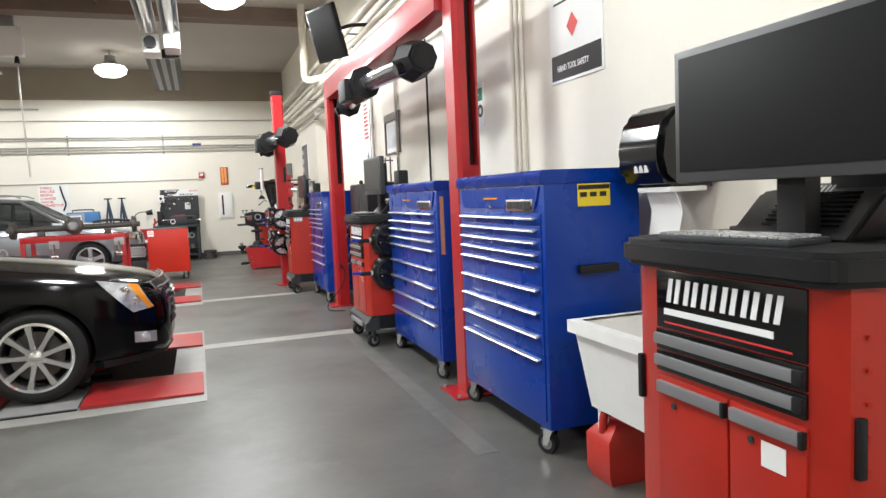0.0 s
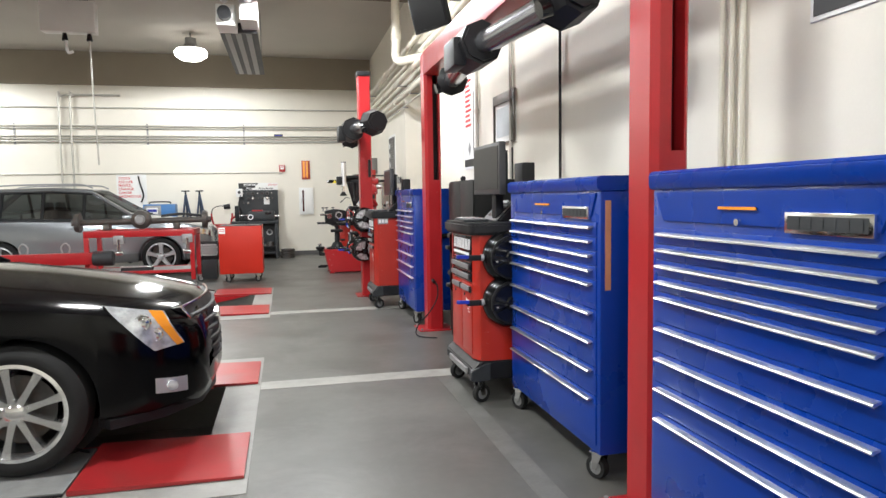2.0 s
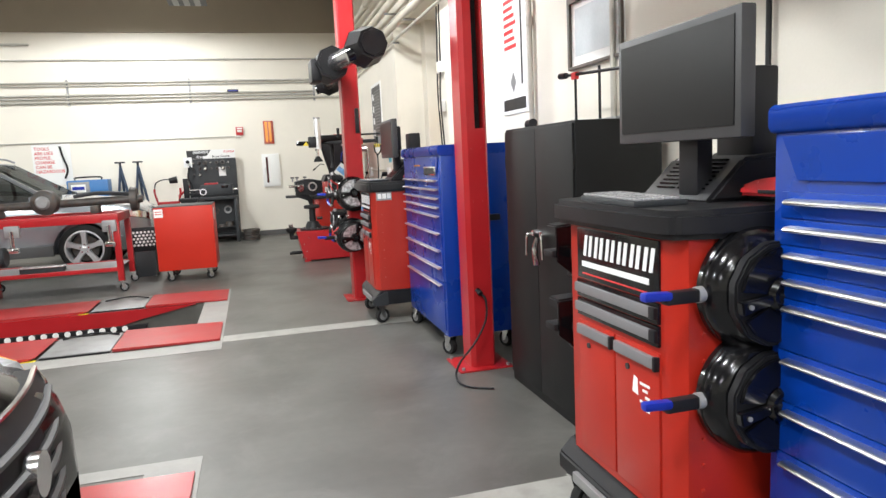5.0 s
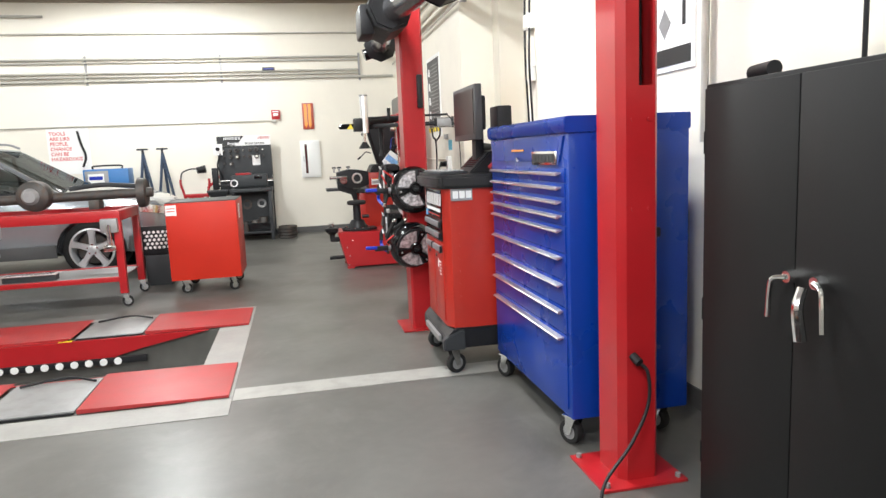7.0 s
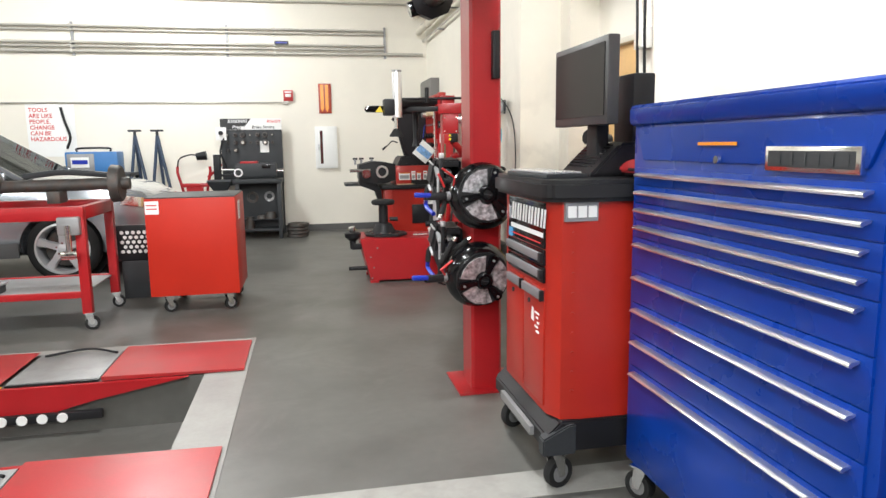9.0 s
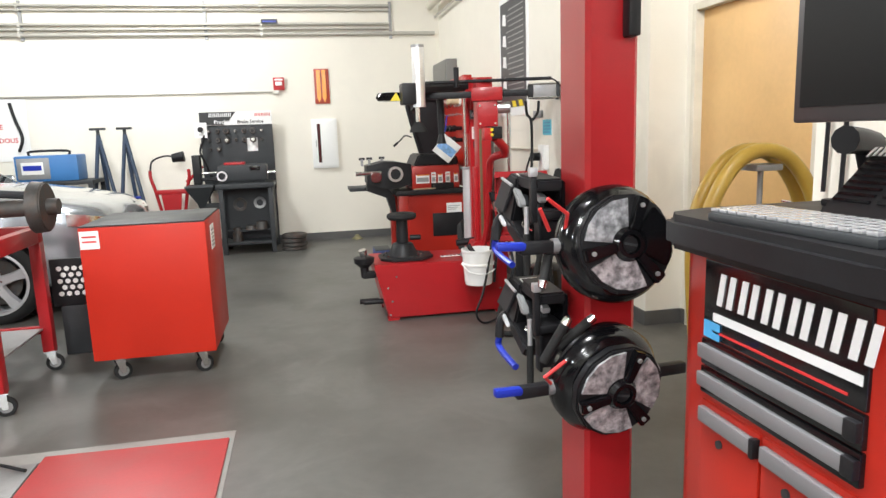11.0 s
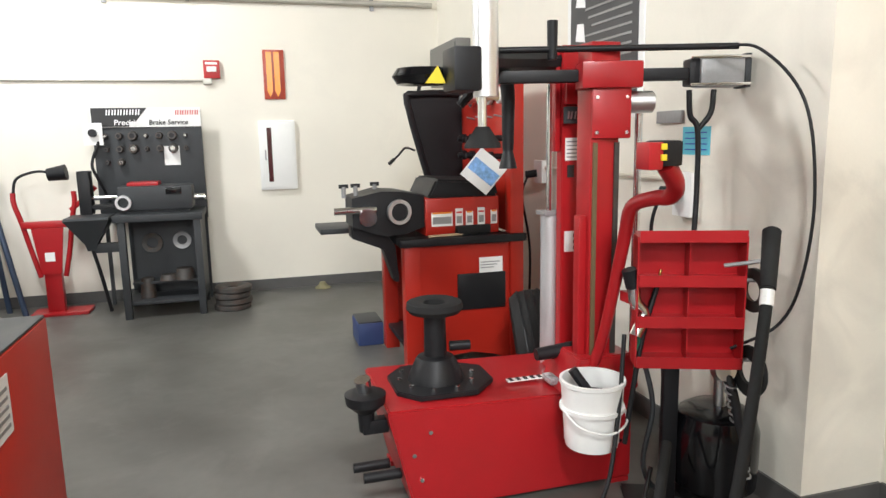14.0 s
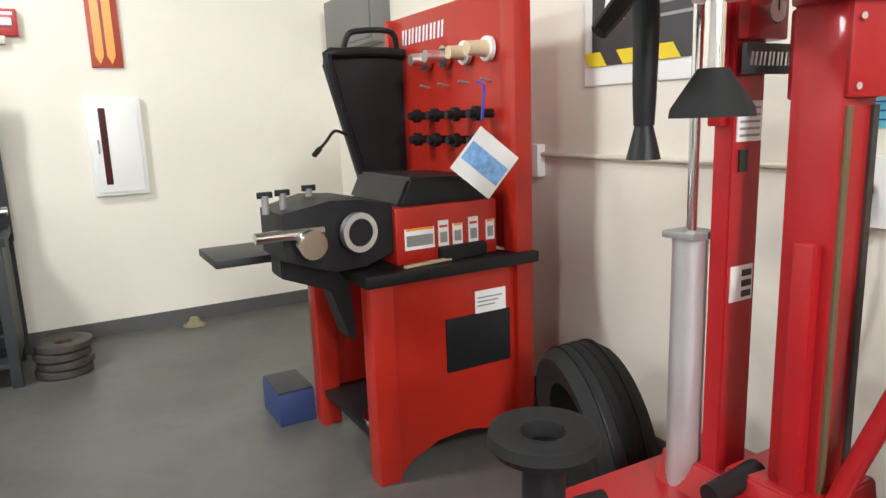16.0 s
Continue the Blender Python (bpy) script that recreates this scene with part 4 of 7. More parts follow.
def black_saloon():
    rows = [(-0.05, 0.4, 0.28, 0.54, 0.6, 0.02), (-0.075, 0.5, 0.25, 0.66, 0.735, 0.02), (-0.115, 0.57, 0.23, 0.715, 0.8, 0.025), (-0.2, 0.67, 0.215, 0.765, 0.842, 0.03),
            (-0.34, 0.77, 0.2, 0.82, 0.88, 0.03), (-0.56, 0.855, 0.2, 0.862, 0.928, 0.035), (-0.9, 0.91, 0.2, 0.915, 0.985, 0.04),
            (-1.3, 0.925, 0.2, 0.955, 1.045, 0.045), (-1.7, 0.925, 0.2, 0.98, 1.06, 0.03), (-3.9, 0.92, 0.21, 1.0, 1.03, 0.02), (-4.5, 0.9, 0.28, 0.98, 1.02, 0.02), (-4.8, 0.78, 0.36, 0.86, 0.9, 0.02)]
    house = [(-1.55, 0.8, 0.72, 0.98, 1.02), (-2.3, 0.83, 0.6, 0.98, 1.43), (-3.3, 0.84, 0.58, 0.99, 1.45), (-4.25, 0.8, 0.62, 0.99, 1.04)]
    wheels = {"at": [(-0.96, -0.9, 0.345), (-0.96, 0.9, 0.345), (-3.84, -0.9, 0.345), (-3.84, 0.9, 0.345)], "rim": 0.252, "spokes": 9, "mat": WHEEL_SILVER}
    t = car("black_sedan", "glossy black sedan with chrome wheels on a floor lift", (-0.2, 6.45, 0.025), rows, house, wheels, CAR_BLACK)
    for s in (-1, 1):
        # tall raked headlamp wrapping the corner, flush with the skin
        def skin(x, z):
            hw = np.interp(-x, [0.05, 0.075, 0.115, 0.2, 0.34, 0.56, 0.9], [0.4, 0.5, 0.57, 0.67, 0.77, 0.855, 0.91])
            zs = np.interp(-x, [0.05, 0.075, 0.115, 0.2, 0.34, 0.56, 0.9], [0.54, 0.66, 0.715, 0.765, 0.82, 0.862, 0.915])
            return hw * np.interp(z, [zs - 0.14, zs - 0.04, zs], [0.99, 0.965, 0.9])

        def lens(u0, u1, proud):
            rings = []
            for i in range(7):
                u = u0 + (u1 - u0) * i / 6
                out, inn = [], []
                for k in range(7):
                    v = k / 6
                    x = (-0.54 + 0.28 * u) * (1 - v) + (-0.3 + 0.14 * u) * v
                    z = (0.865 - 0.06 * u) * (1 - v) + (0.595 + 0.02 * u) * v
                    y = skin(x, z)
                    out.append((x + proud * 0.7, s * (y + proud), z))
                    inn.append((x - 0.03, s * (y - 0.04), z))
                rings.append(out + inn[::-1])
            return loft(rings)

        lamp = part("headlamp", lens(0.0, 1.0, 0.006), LENS, t, "clear raked headlamp")
        for bx, bz, br in ((-0.35, 0.76, 0.042), (-0.29, 0.685, 0.036)):
            by = skin(bx, bz)
            bowl = spin([(0.0, 0.004), (br * 0.45, 0.01), (br * 0.8, 0.002), (br, 0.012), (br * 1.08, 0.0)], 20, pose(bx, s * (by + 0.002), bz, 90 if s < 0 else -90, 0, 0) @ pose(0, 0, 0, 0, 0, 0))
            part("reflector", bowl, CHROME, lamp, "round chrome reflector")
        part("side_marker", lens(0.74, 0.97, 0.01), AMBER, lamp, "amber marker strip")
        stations = (-0.3, -0.25, -0.2, -0.15)
        fog = part("fog_lamp", loft([[(x, s * (skin(x, 0.4) + 0.012), 0.44 - 0.16 * (x + 0.3)), (x, s * (skin(x, 0.36) + 0.012), 0.355 - 0.16 * (x + 0.3)), (x - 0.02, s * (skin(x, 0.36) - 0.04), 0.355 - 0.16 * (x + 0.3)), (x - 0.02, s * (skin(x, 0.4) - 0.04), 0.44 - 0.16 * (x + 0.3))] for x in stations]), SATIN, t, "fog lamp in the bumper")
        part("bulb", cyl((-0.23, s * (skin(-0.23, 0.39) - 0.01), 0.385), (-0.215, s * (skin(-0.23, 0.39) + 0.022), 0.385), 0.03, n=16), LENS, fog)
        part("side_sill", box(-3.4, -1.4, s * 0.925 - 0.012, s * 0.925 + 0.006, 0.2, 0.27, 0.005), CAR_BLACK, t)
    # shield grille: wide at the hood, narrow at the bumper
    def nose(z):
        return float(np.interp(z, [0.4, 0.55, 0.68, 0.76, 0.81], [-0.035, -0.034, -0.05, -0.078, -0.115]))

    def face(z, v):
        return (nose(z) - 0.07 * v * v, v * float(np.interp(z, [0.4, 0.55, 0.81], [0.3, 0.42, 0.55])), z)

    levels = (0.4, 0.48, 0.56, 0.64, 0.71, 0.76, 0.8)
    grille = part("grille", loft([[face(z, v) for z in levels] + [(face(z, v)[0] - 0.06, face(z, v)[1], z) for z in reversed(levels)] for v in (-1, -0.6, -0.3, 0, 0.3, 0.6, 1)]), BLACK, t, "dark grille behind bright bars")
    for k in range(6):
        z = 0.43 + 0.063 * k
        part("grille_bar", tube([(face(z, v)[0] + 0.006, face(z, v)[1], z) for v in (-0.97, -0.5, 0, 0.5, 0.97)], 0.013, 6), CLADDING, grille, "grey grille bar")
    for v in (-1, 1):
        part("grille_frame", tube([face(z, v) for z in levels], 0.007, 8), CHROME, grille, "thin chrome grille edge")
    part("chrome_trim", tube([(face(0.8, v)[0], face(0.8, v)[1], 0.805 + 0.008 * (1 - v * v)) for v in (-1, -0.5, 0, 0.5, 1)], 0.009, 8), CHROME, grille)
    part("emblem", cyl((-0.02, 0, 0.66), (-0.055, 0, 0.66), 0.06, n=24), CHROME, grille, "round chrome emblem")
    part("front_lip", loft([[(x, y, 0.2), (x, y, 0.25), (x - 0.08, y * 0.9, 0.25), (x - 0.08, y * 0.9, 0.2)] for x, y in ((-0.52, -0.84), (-0.27, -0.68), (-0.1, -0.42), (-0.06, 0), (-0.1, 0.42), (-0.27, 0.68), (-0.52, 0.84))]), BLACK, t, "matt black front lip")


def silver_suv():
    rows = [(0.0, 0.5, 0.4, 0.74, 0.82, 0.03), (-0.06, 0.7, 0.32, 0.84, 0.92, 0.03), (-0.2, 0.83, 0.28, 0.92, 1.0, 0.035), (-0.45, 0.9, 0.26, 0.97, 1.06, 0.04),
            (-0.9, 0.94, 0.28, 1.03, 1.13, 0.05), (-1.35, 0.95, 0.28, 1.06, 1.17, 0.05), (-1.7, 0.95, 0.28, 1.09, 1.15, 0.02), (-4.2, 0.95, 0.3, 1.14, 1.18, 0.01), (-4.65, 0.9, 0.36, 1.1, 1.14, 0.01), (-4.72, 0.84, 0.45, 0.98, 1.02, 0.01)]
    house = [(-1.3, 0.84, 0.76, 1.06, 1.14), (-2.2, 0.86, 0.66, 1.09, 1.68), (-2.9, 0.87, 0.66, 1.1, 1.73), (-3.9, 0.87, 0.65, 1.12, 1.71), (-4.6, 0.82, 0.72, 1.1, 1.2)]
    wheels = {"at": [(-0.97, -0.93, 0.36), (-0.97, 0.93, 0.36), (-3.8, -0.93, 0.36), (-3.8, 0.93, 0.36)], "rim": 0.268, "spokes": 5, "mat": ALLOY}
    t = car("silver_suv", "silver grey SUV parked beside the end wall", (-1.2, 16.7, 0.0), rows, house, wheels, CAR_SILVER)
    for s in (-1, 1):
        part("sill_cladding", box(-3.4, -1.38, s * 0.95 - 0.02, s * 0.95 + 0.012, 0.28, 0.44, 0.01), CLADDING, t)
        part("door_handle", box(-2.55, -2.35, s * 0.955 - 0.012, s * 0.955 + 0.012, 0.93, 0.965, 0.008), CAR_SILVER, t)
        part("roof_rail", tube([(-2.2, s * 0.6, 1.72), (-2.5, s * 0.61, 1.79), (-3.7, s * 0.6, 1.78), (-4.0, s * 0.58, 1.72)], 0.016, 6), GREY, t)
        part("headlamp", loft([[(x, s * y, 0.86 + dz), (x, s * (y + 0.01), 0.76 + dz), (x - 0.04, s * y * 0.93, 0.76 + dz), (x - 0.04, s * y * 0.92, 0.86 + dz)] for x, y, dz in ((-0.03, 0.62, -0.04), (-0.09, 0.76, 0.0), (-0.22, 0.85, 0.03), (-0.36, 0.89, 0.05))]), CHROME, t, "clear headlamp")
    part("lower_bumper", loft([[(x, y, 0.3), (x, y, 0.5), (x - 0.1, y * 0.9, 0.5), (x - 0.1, y * 0.9, 0.3)] for x, y in ((-0.5, -0.92), (-0.12, -0.8), (0.02, -0.45), (0.03, 0), (0.02, 0.45), (-0.12, 0.8), (-0.5, 0.92))]), CLADDING, t, "dark grey plastic bumper")


black_saloon()
silver_suv()


# ---- red rolling box ----
def red_box():
    t = thing("rolling_cabinet", "bright orange-red steel box cabinet on casters with grey top", "cabinet", (-0.92, 13.98, 0))
    part("body", box(0, 0.73, 0, 0.76, 0.155, 0.99, 0.008), RED_ORANGE, t)
    part("top", box(0.004, 0.726, 0.004, 0.756, 0.99, 1.0, 0.004), DARK_GREY, t, "scuffed grey top mat")
    tag = part("label", box(0.006, 0.115, -0.003, 0.0, 0.86, 0.97), PAPER, t, "white paper label")
    for k in range(2):
        part("print", box(0.02, 0.1, -0.0045, -0.002, 0.93 - 0.03 * k, 0.94 - 0.03 * k), TEXT_RED, tag)
    lab = part("label", box(0.73, 0.733, 0.2, 0.36, 0.78, 0.94), PAPER, t, "grey printed label")
    for k in range(5):
        part("print", box(0.7325, 0.7345, 0.22, 0.34, 0.8 + 0.025 * k, 0.81 + 0.025 * k), GREY, lab)
    for x in (0.12, 0.62):
        for y in (0.08, 0.68):
            caster(t, x, y, 0.055, 0.035, 30, 0.156)


red_box()


# ---- red work table with the axle on it ----
def work_table():
    t = thing("work_table", "red steel frame table on casters", "work table", (-2.95, 13.58, 0))
    L, W = 1.68, 0.85
    bm = B()
    for y in (0, W - 0.07):
        part("top_rail", box(0, L, y, y + 0.07, 0.87, 0.975, 0.006), RED, t)
        part("low_rail", box(0.05, L - 0.05, y + 0.01, y + 0.05, 0.26, 0.31, 0.004), RED, t)
    for x in (0, L - 0.07):
        part("cross_rail", box(x, x + 0.07, 0.07, W - 0.07, 0.87, 0.97, 0.006), RED, t)
        for y in (0, W - 0.07):
            part("leg", box(x, x + 0.07, y, y + 0.07, 0.14, 0.87, 0.005), RED, t)
            caster(t, x + 0.035, y + 0.035, 0.055, 0.04, 15, 0.141)
    part("tray", box(0.05, L - 0.05, 0.05, W - 0.05, 0.29, 0.3), GREY, t)
    for k, x in enumerate((0.45, 1.5)):
        cl = part("clamp", box(x, x + 0.16, -0.05, 0.02, 0.76, 0.9, 0.015), GREY, t, "worn steel clamp")
        part("screw", cyl((x + 0.08, -0.06, 0.62), (x + 0.08, -0.06, 0.84), 0.022, n=12), CHROME, cl)
        part("jaw", box(x + 0.02, x + 0.14, -0.09, -0.02, 0.58, 0.64, 0.012), CHROME, cl)


def axle():
    t = thing("rear_axle", "rusty cast iron rear axle with brake drums on a red table", "axle", (-2.15, 14.0, 1.1))
    a, b = Vector((-1.0, 0.05, 0.0)), Vector((1.02, 0.1, 0.02))
    part("tube", cyl(a, b, 0.05, n=20), IRON, t)
    part("differential", spin([(0, -0.16), (0.09, -0.15), (0.15, -0.09), (0.16, 0.0), (0.15, 0.09), (0.1, 0.13), (0.0, 0.135)], 28, pose(0.0, 0.02, 0.04, 90, 0, 0)), IRON, t, "rusty differential housing")
    part("ring_gear", cyl((0.0, -0.12, 0.04), (0.0, -0.16, 0.04), 0.085, 0.06, 20), GREY, t)
    for e, s in ((a, -1), (b, 1)):
        d = part("drum", cyl(e - Vector((0.05 * s, 0, 0)), e + Vector((0.03 * s, 0, 0)), 0.16, 0.15, 28, bevel=0.008), IRON, t, "brown brake drum")
        part("hub", cyl(e, e + Vector((0.09 * s, 0, 0)), 0.055, 0.05, 16), IRON, d)
    for x in (-0.55, 0.55):
        part("saddle", box(x - 0.05, x + 0.05, -0.03, 0.16, -0.128, -0.03, 0.01), IRON, t)
    part("leaf_spring", tube([(0.3, 0.1, 0.09), (0.6, 0.12, 0.12), (0.95, 0.15, 0.09)], 0.025, 8), DARK_GREY, t)


def alloy_ramp():
    t = thing("wire_mesh_tray", "slanted bright perforated metal tray on a table shelf", "tray", (-2.2, 13.7, 0.36), 0)
    p = box(-0.25, 0.25, 0, 0.16, 0, 0.012, 0.003)
    part("sheet", p, ALU, t)
    for k in range(12):
        part("slot", box(-0.22 + 0.037 * k, -0.2 + 0.037 * k, 0.02, 0.14, 0.0122, 0.0135), DARK_GREY, t)
    part("stand", box(-0.25, 0.24, 0.02, 0.14, -0.06, 0, 0.01), DARK_GREY, t)


def low_hoist():
    t = thing("engine_hoist", "low red steel hoist beam with legs", "hoist", (-5.0, 13.45, 0))
    part("beam", box(0, 2.35, 0, 0.14, 0.45, 0.64, 0.01), RED, t)
    for x in (0.1, 2.15):
        part("leg", box(x, x + 0.1, 0.02, 0.12, 0.1, 0.45, 0.006), RED, t)
        part("foot", box(x - 0.02, x + 0.12, -0.3, 0.5, 0.0, 0.1, 0.01), RED, t)
    for x in (0.6, 1.2, 1.8):
        part("shackle", tube([(x - 0.05, 0.07, 0.64), (x - 0.06, 0.07, 0.74), (x, 0.07, 0.8), (x + 0.06, 0.07, 0.74), (x + 0.05, 0.07, 0.64)], 0.014, 8), GREY, t, "grey steel shackle")
    part("motor", cyl((2.2, 0.07, 0.54), (2.5, 0.07, 0.54), 0.12, n=16, bevel=0.01), DARK_GREY, t)


work_table()
axle()
alloy_ramp()
low_hoist()
# perforated grey guard
gd = thing("perforated_guard", "dark guard panel with rows of round white holes", "guard", (-1.36, 14.72, 0))
part("panel", box(0, 0.36, 0, 0.03, 0.36, 0.7, 0.006), BLACK, gd)
part("stand", box(0.04, 0.32, 0.0, 0.3, 0, 0.36, 0.01), DARK_GREY, gd)
for gi in range(5):
    for gj in range(6):
        part("hole", cyl((0.06 + 0.05 * gj + 0.025 * (gi % 2), -0.001, 0.45 + 0.045 * gi), (0.06 + 0.05 * gj + 0.025 * (gi % 2), -0.003, 0.45 + 0.045 * gi), 0.018, n=8), WHITE, gd)


# ---- tyre changer ----
def tyre_changer():
    t = thing("tyre_changer", "red tyre changing machine with columns and chrome cylinder", "tyre changer", (0, 0, 0))
    outline = [(1.03, 0.02), (2.02, 0.02), (2.02, 0.44), (0.93, 0.465), (0.93, 0.44)]
    part("cabinet", prism(outline, "y", 14.86, 15.42, 0.008), RED, t, "red sheet steel base with slanted end")
    for x in (1.02, 1.92):
        for y in (14.86, 15.32):
            part("foot", box(x, x + 0.09, y, y + 0.09, 0, 0.022), RED, t)
    for x, z in ((1.04, 0.05), (1.06, 0.16), (1.03, 0.27), (1.1, 0.36), (1.96, 0.2)):
        part("bolt", cyl((x, 14.86, z), (x, 14.852, z), 0.009, n=8), CHROME, t)
    for k in range(2):
        part("pedal", cyl((1.0 - 0.02 * k, 14.98 + 0.16 * k, 0.14 - 0.03 * k), (0.84 - 0.02 * k, 14.98 + 0.16 * k, 0.14 - 0.03 * k), 0.022, n=12), BLACK, t, "black rubber foot pedal")
    # chuck
    c = Vector((1.2, 15.13, 0))
    pl = part("chuck_plate", prism([(c.x - 0.2, c.y - 0.11), (c.x - 0.12, c.y - 0.2), (c.x + 0.13, c.y - 0.2), (c.x + 0.24, c.y - 0.08), (c.x + 0.24, c.y + 0.1), (c.x + 0.11, c.y + 0.2), (c.x - 0.12, c.y + 0.2), (c.x - 0.2, c.y + 0.1)], "z", 0.462, 0.485, 0.004), BLACK, t, "black bolted plate")
    for k in range(10):
        a = 2 * math.pi * k / 10
        part("bolt", cyl(c + Vector((0.165 * math.cos(a), 0.165 * math.sin(a), 0.485)), c + Vector((0.165 * math.cos(a), 0.165 * math.sin(a), 0.5)), 0.011, n=6), CHROME, pl)
    ch = part("chuck_post", spin([(0.125, 0.485), (0.12, 0.505), (0.09, 0.57), (0.08, 0.585), (0.05, 0.592), (0.047, 0.79), (0.0, 0.79)], 28, pose(c.x, c.y, 0)), BLACK, t, "black turned chuck column")
    part("chuck_pad", closed_spin([(0.045, 0.78), (0.11, 0.785), (0.125, 0.805), (0.12, 0.83), (0.1, 0.838), (0.05, 0.828)], 32, pose(c.x, c.y, 0), None), RUBBER, t, "round black rubber pad")
    part("locking_pin", cyl((c.x + 0.06, c.y - 0.02, 0.63), (c.x + 0.15, c.y - 0.03, 0.63), 0.022, n=12), BLACK, ch)
    # lubricant holder on the slanted end
    cup = part("grease_cup", spin([(0.03, 0.3), (0.035, 0.38), (0.08, 0.42), (0.085, 0.46), (0.06, 0.47), (0.0, 0.465)], 20, pose(0.86, 14.98, 0.05)), BLACK, t, "black cup with a chrome knob")
    part("knob", cyl((0.86, 14.98, 0.515), (0.848, 14.97, 0.575), 0.028, 0.034, 14), CHROME, cup)
    part("cup_arm", box(0.84, 0.95, 14.95, 15.01, 0.34, 0.4, 0.01), BLACK, cup)
    ruler = part("measuring_strip", box(1.5, 1.82, 15.02, 15.055, 0.463, 0.469), WHITE, t, "white measuring strip")
    for k in range(9):
        part("mark", box(1.51 + 0.034 * k, 1.527 + 0.034 * k, 15.02, 15.055, 0.469, 0.4705), TEXT_BLACK, ruler)
    part("clear_pouch", box(1.66, 1.9, 14.93, 15.02, 0.463, 0.49, 0.004), CLEAR_FILM, t, "scuffed clear film pouch")
    # column one, taller, with air cylinder
    part("column", prism([(1.81, 15.15), (1.925, 15.15), (1.94, 15.165), (1.94, 15.205), (1.81, 15.205)], "z", 0.44, 1.92, 0.004), RED, t, "red square column")
    part("column_sleeve", box(1.783, 1.808, 15.165, 15.205, 1.46, 1.92, 0.006), RED, t)
    part("column_foot", prism([(1.76, 0.44), (2.02, 0.44), (1.99, 0.53), (1.8, 0.53)], "y", 15.13, 15.33, 0.005), RED, t)
    part("air_cylinder", cyl((1.81, 15.265, 0.44), (1.81, 15.265, 1.165), 0.047, n=24), SATIN, t, "brushed aluminium air cylinder")
    part("cylinder_cap", box(1.757, 1.863, 15.212, 15.318, 1.165, 1.185, 0.004), GREY, t)
    part("piston_rod", cyl((1.795, 15.25, 1.185), (1.795, 15.25, 1.9), 0.014, n=12), CHROME, t)
    lab = part("instruction_label", box(1.825, 1.912, 15.146, 15.1498, 1.005, 1.1), PAPER, t, "white pictogram label")
    for k in range(3):
        part("pictogram", box(1.868, 1.905, 15.144, 15.147, 1.015 + 0.028 * k, 1.032 + 0.028 * k), TEXT_BLACK, lab)
    lab = part("instruction_label", box(1.825, 1.918, 15.146, 15.1498, 1.42, 1.52), PAPER, t, "grey printed label")
    for k in range(5):
        part("print", box(1.833, 1.908, 15.144, 15.147, 1.432 + 0.017 * k, 1.438 + 0.017 * k), GREY, lab)
    part("switch_label", box(1.836, 1.868, 15.144, 15.1498, 1.345, 1.4), TEXT_BLACK, t)
    # column two with carriage and horizontal arm
    part("column", box(1.805, 1.935, 14.88, 15.0, 0.44, 1.9, 0.006), RED, t, "red square column")
    part("column_rail", box(1.815, 1.835, 14.872, 14.885, 0.46, 1.5), mat("olive_rail", (0.14, 0.1, 0.05), 0.5), t)
    part("column_rail", box(1.912, 1.934, 14.872, 14.885, 0.46, 1.5), IRON, t)
    part("column_case", box(1.77, 1.805, 14.9, 14.95, 0.44, 1.2, 0.006), RED, t)
    part("column_base", prism([(1.68, 0.44), (2.04, 0.44), (2.0, 0.6), (1.75, 0.6)], "y", 14.84, 15.08, 0.006), RED, t)
    upper = set(t.children)
    car_ = part("carriage", box(1.8, 1.96, 14.85, 15.03, 1.515, 1.72, 0.01), RED, t, "red sliding carriage")
    part("carriage_head", box(1.755, 2.0, 14.83, 14.98, 1.715, 1.82, 0.01), RED, t)
    for x in (1.82, 1.94):
        for z in (1.54, 1.68):
            part("bolt", cyl((x, 14.85, z), (x, 14.842, z), 0.008, n=8), CHROME, car_)
    part("clamp_knob", cyl((1.95, 14.9, 1.66), (2.06, 14.9, 1.66), 0.045, n=20, bevel=0.006), ALU, t, "bright aluminium cylinder")
    part("arm", box(1.42, 1.755, 14.9, 14.96, 1.745, 1.795, 0.006), BLACK, t, "black horizontal arm")
    part("arm", box(2.0, 2.24, 14.9, 14.96, 1.745, 1.795, 0.006), BLACK, t)
    part("end_cylinder", box(2.24, 2.42, 14.87, 14.99, 1.715, 1.84, 0.014), GREY, t, "grey aluminium air cylinder")
    for z in (1.725, 1.83):
        part("tie_rod", cyl((2.2, 14.866, z), (2.44, 14.866, z), 0.006, n=8), CHROME, t)
    part("end_plate", box(2.42, 2.445, 14.875, 14.985, 1.71, 1.845, 0.004), DARK_GREY, t)
    part("end_block", box(2.2, 2.25, 14.885, 14.975, 1.72, 1.83, 0.01), BLACK, t)
    part("push_rod", cyl((1.35, 14.86, 1.87), (2.38, 14.86, 1.87), 0.013, n=10), BLACK, t)
    part("lever", cyl((1.64, 14.86, 1.83), (1.64, 14.86, 1.98), 0.02, 0.022, 12), BLACK, t, "black lever grip")
    part("hook_tool", tube([(1.43, 14.93, 1.77), (1.36, 14.93, 1.79), (1.33, 14.93, 1.73), (1.27, 14.93, 1.66)], 0.032, 8, r1=0.018), BLACK, t, "black hooked mount tool")
    for ob in sorted(set(t.children) - upper, key=lambda o: o.name):
        for o in (ob, *ob.children):
            o.data.transform(pose(1.89, 14.95, 0) @ pose(0, 0, 0, 0, 0, -16) @ pose(-1.86, -14.95, 0))
    part("gauge_case", box(1.815, 1.965, 15.12, 15.24, 1.665, 1.82, 0.006), RED, t)
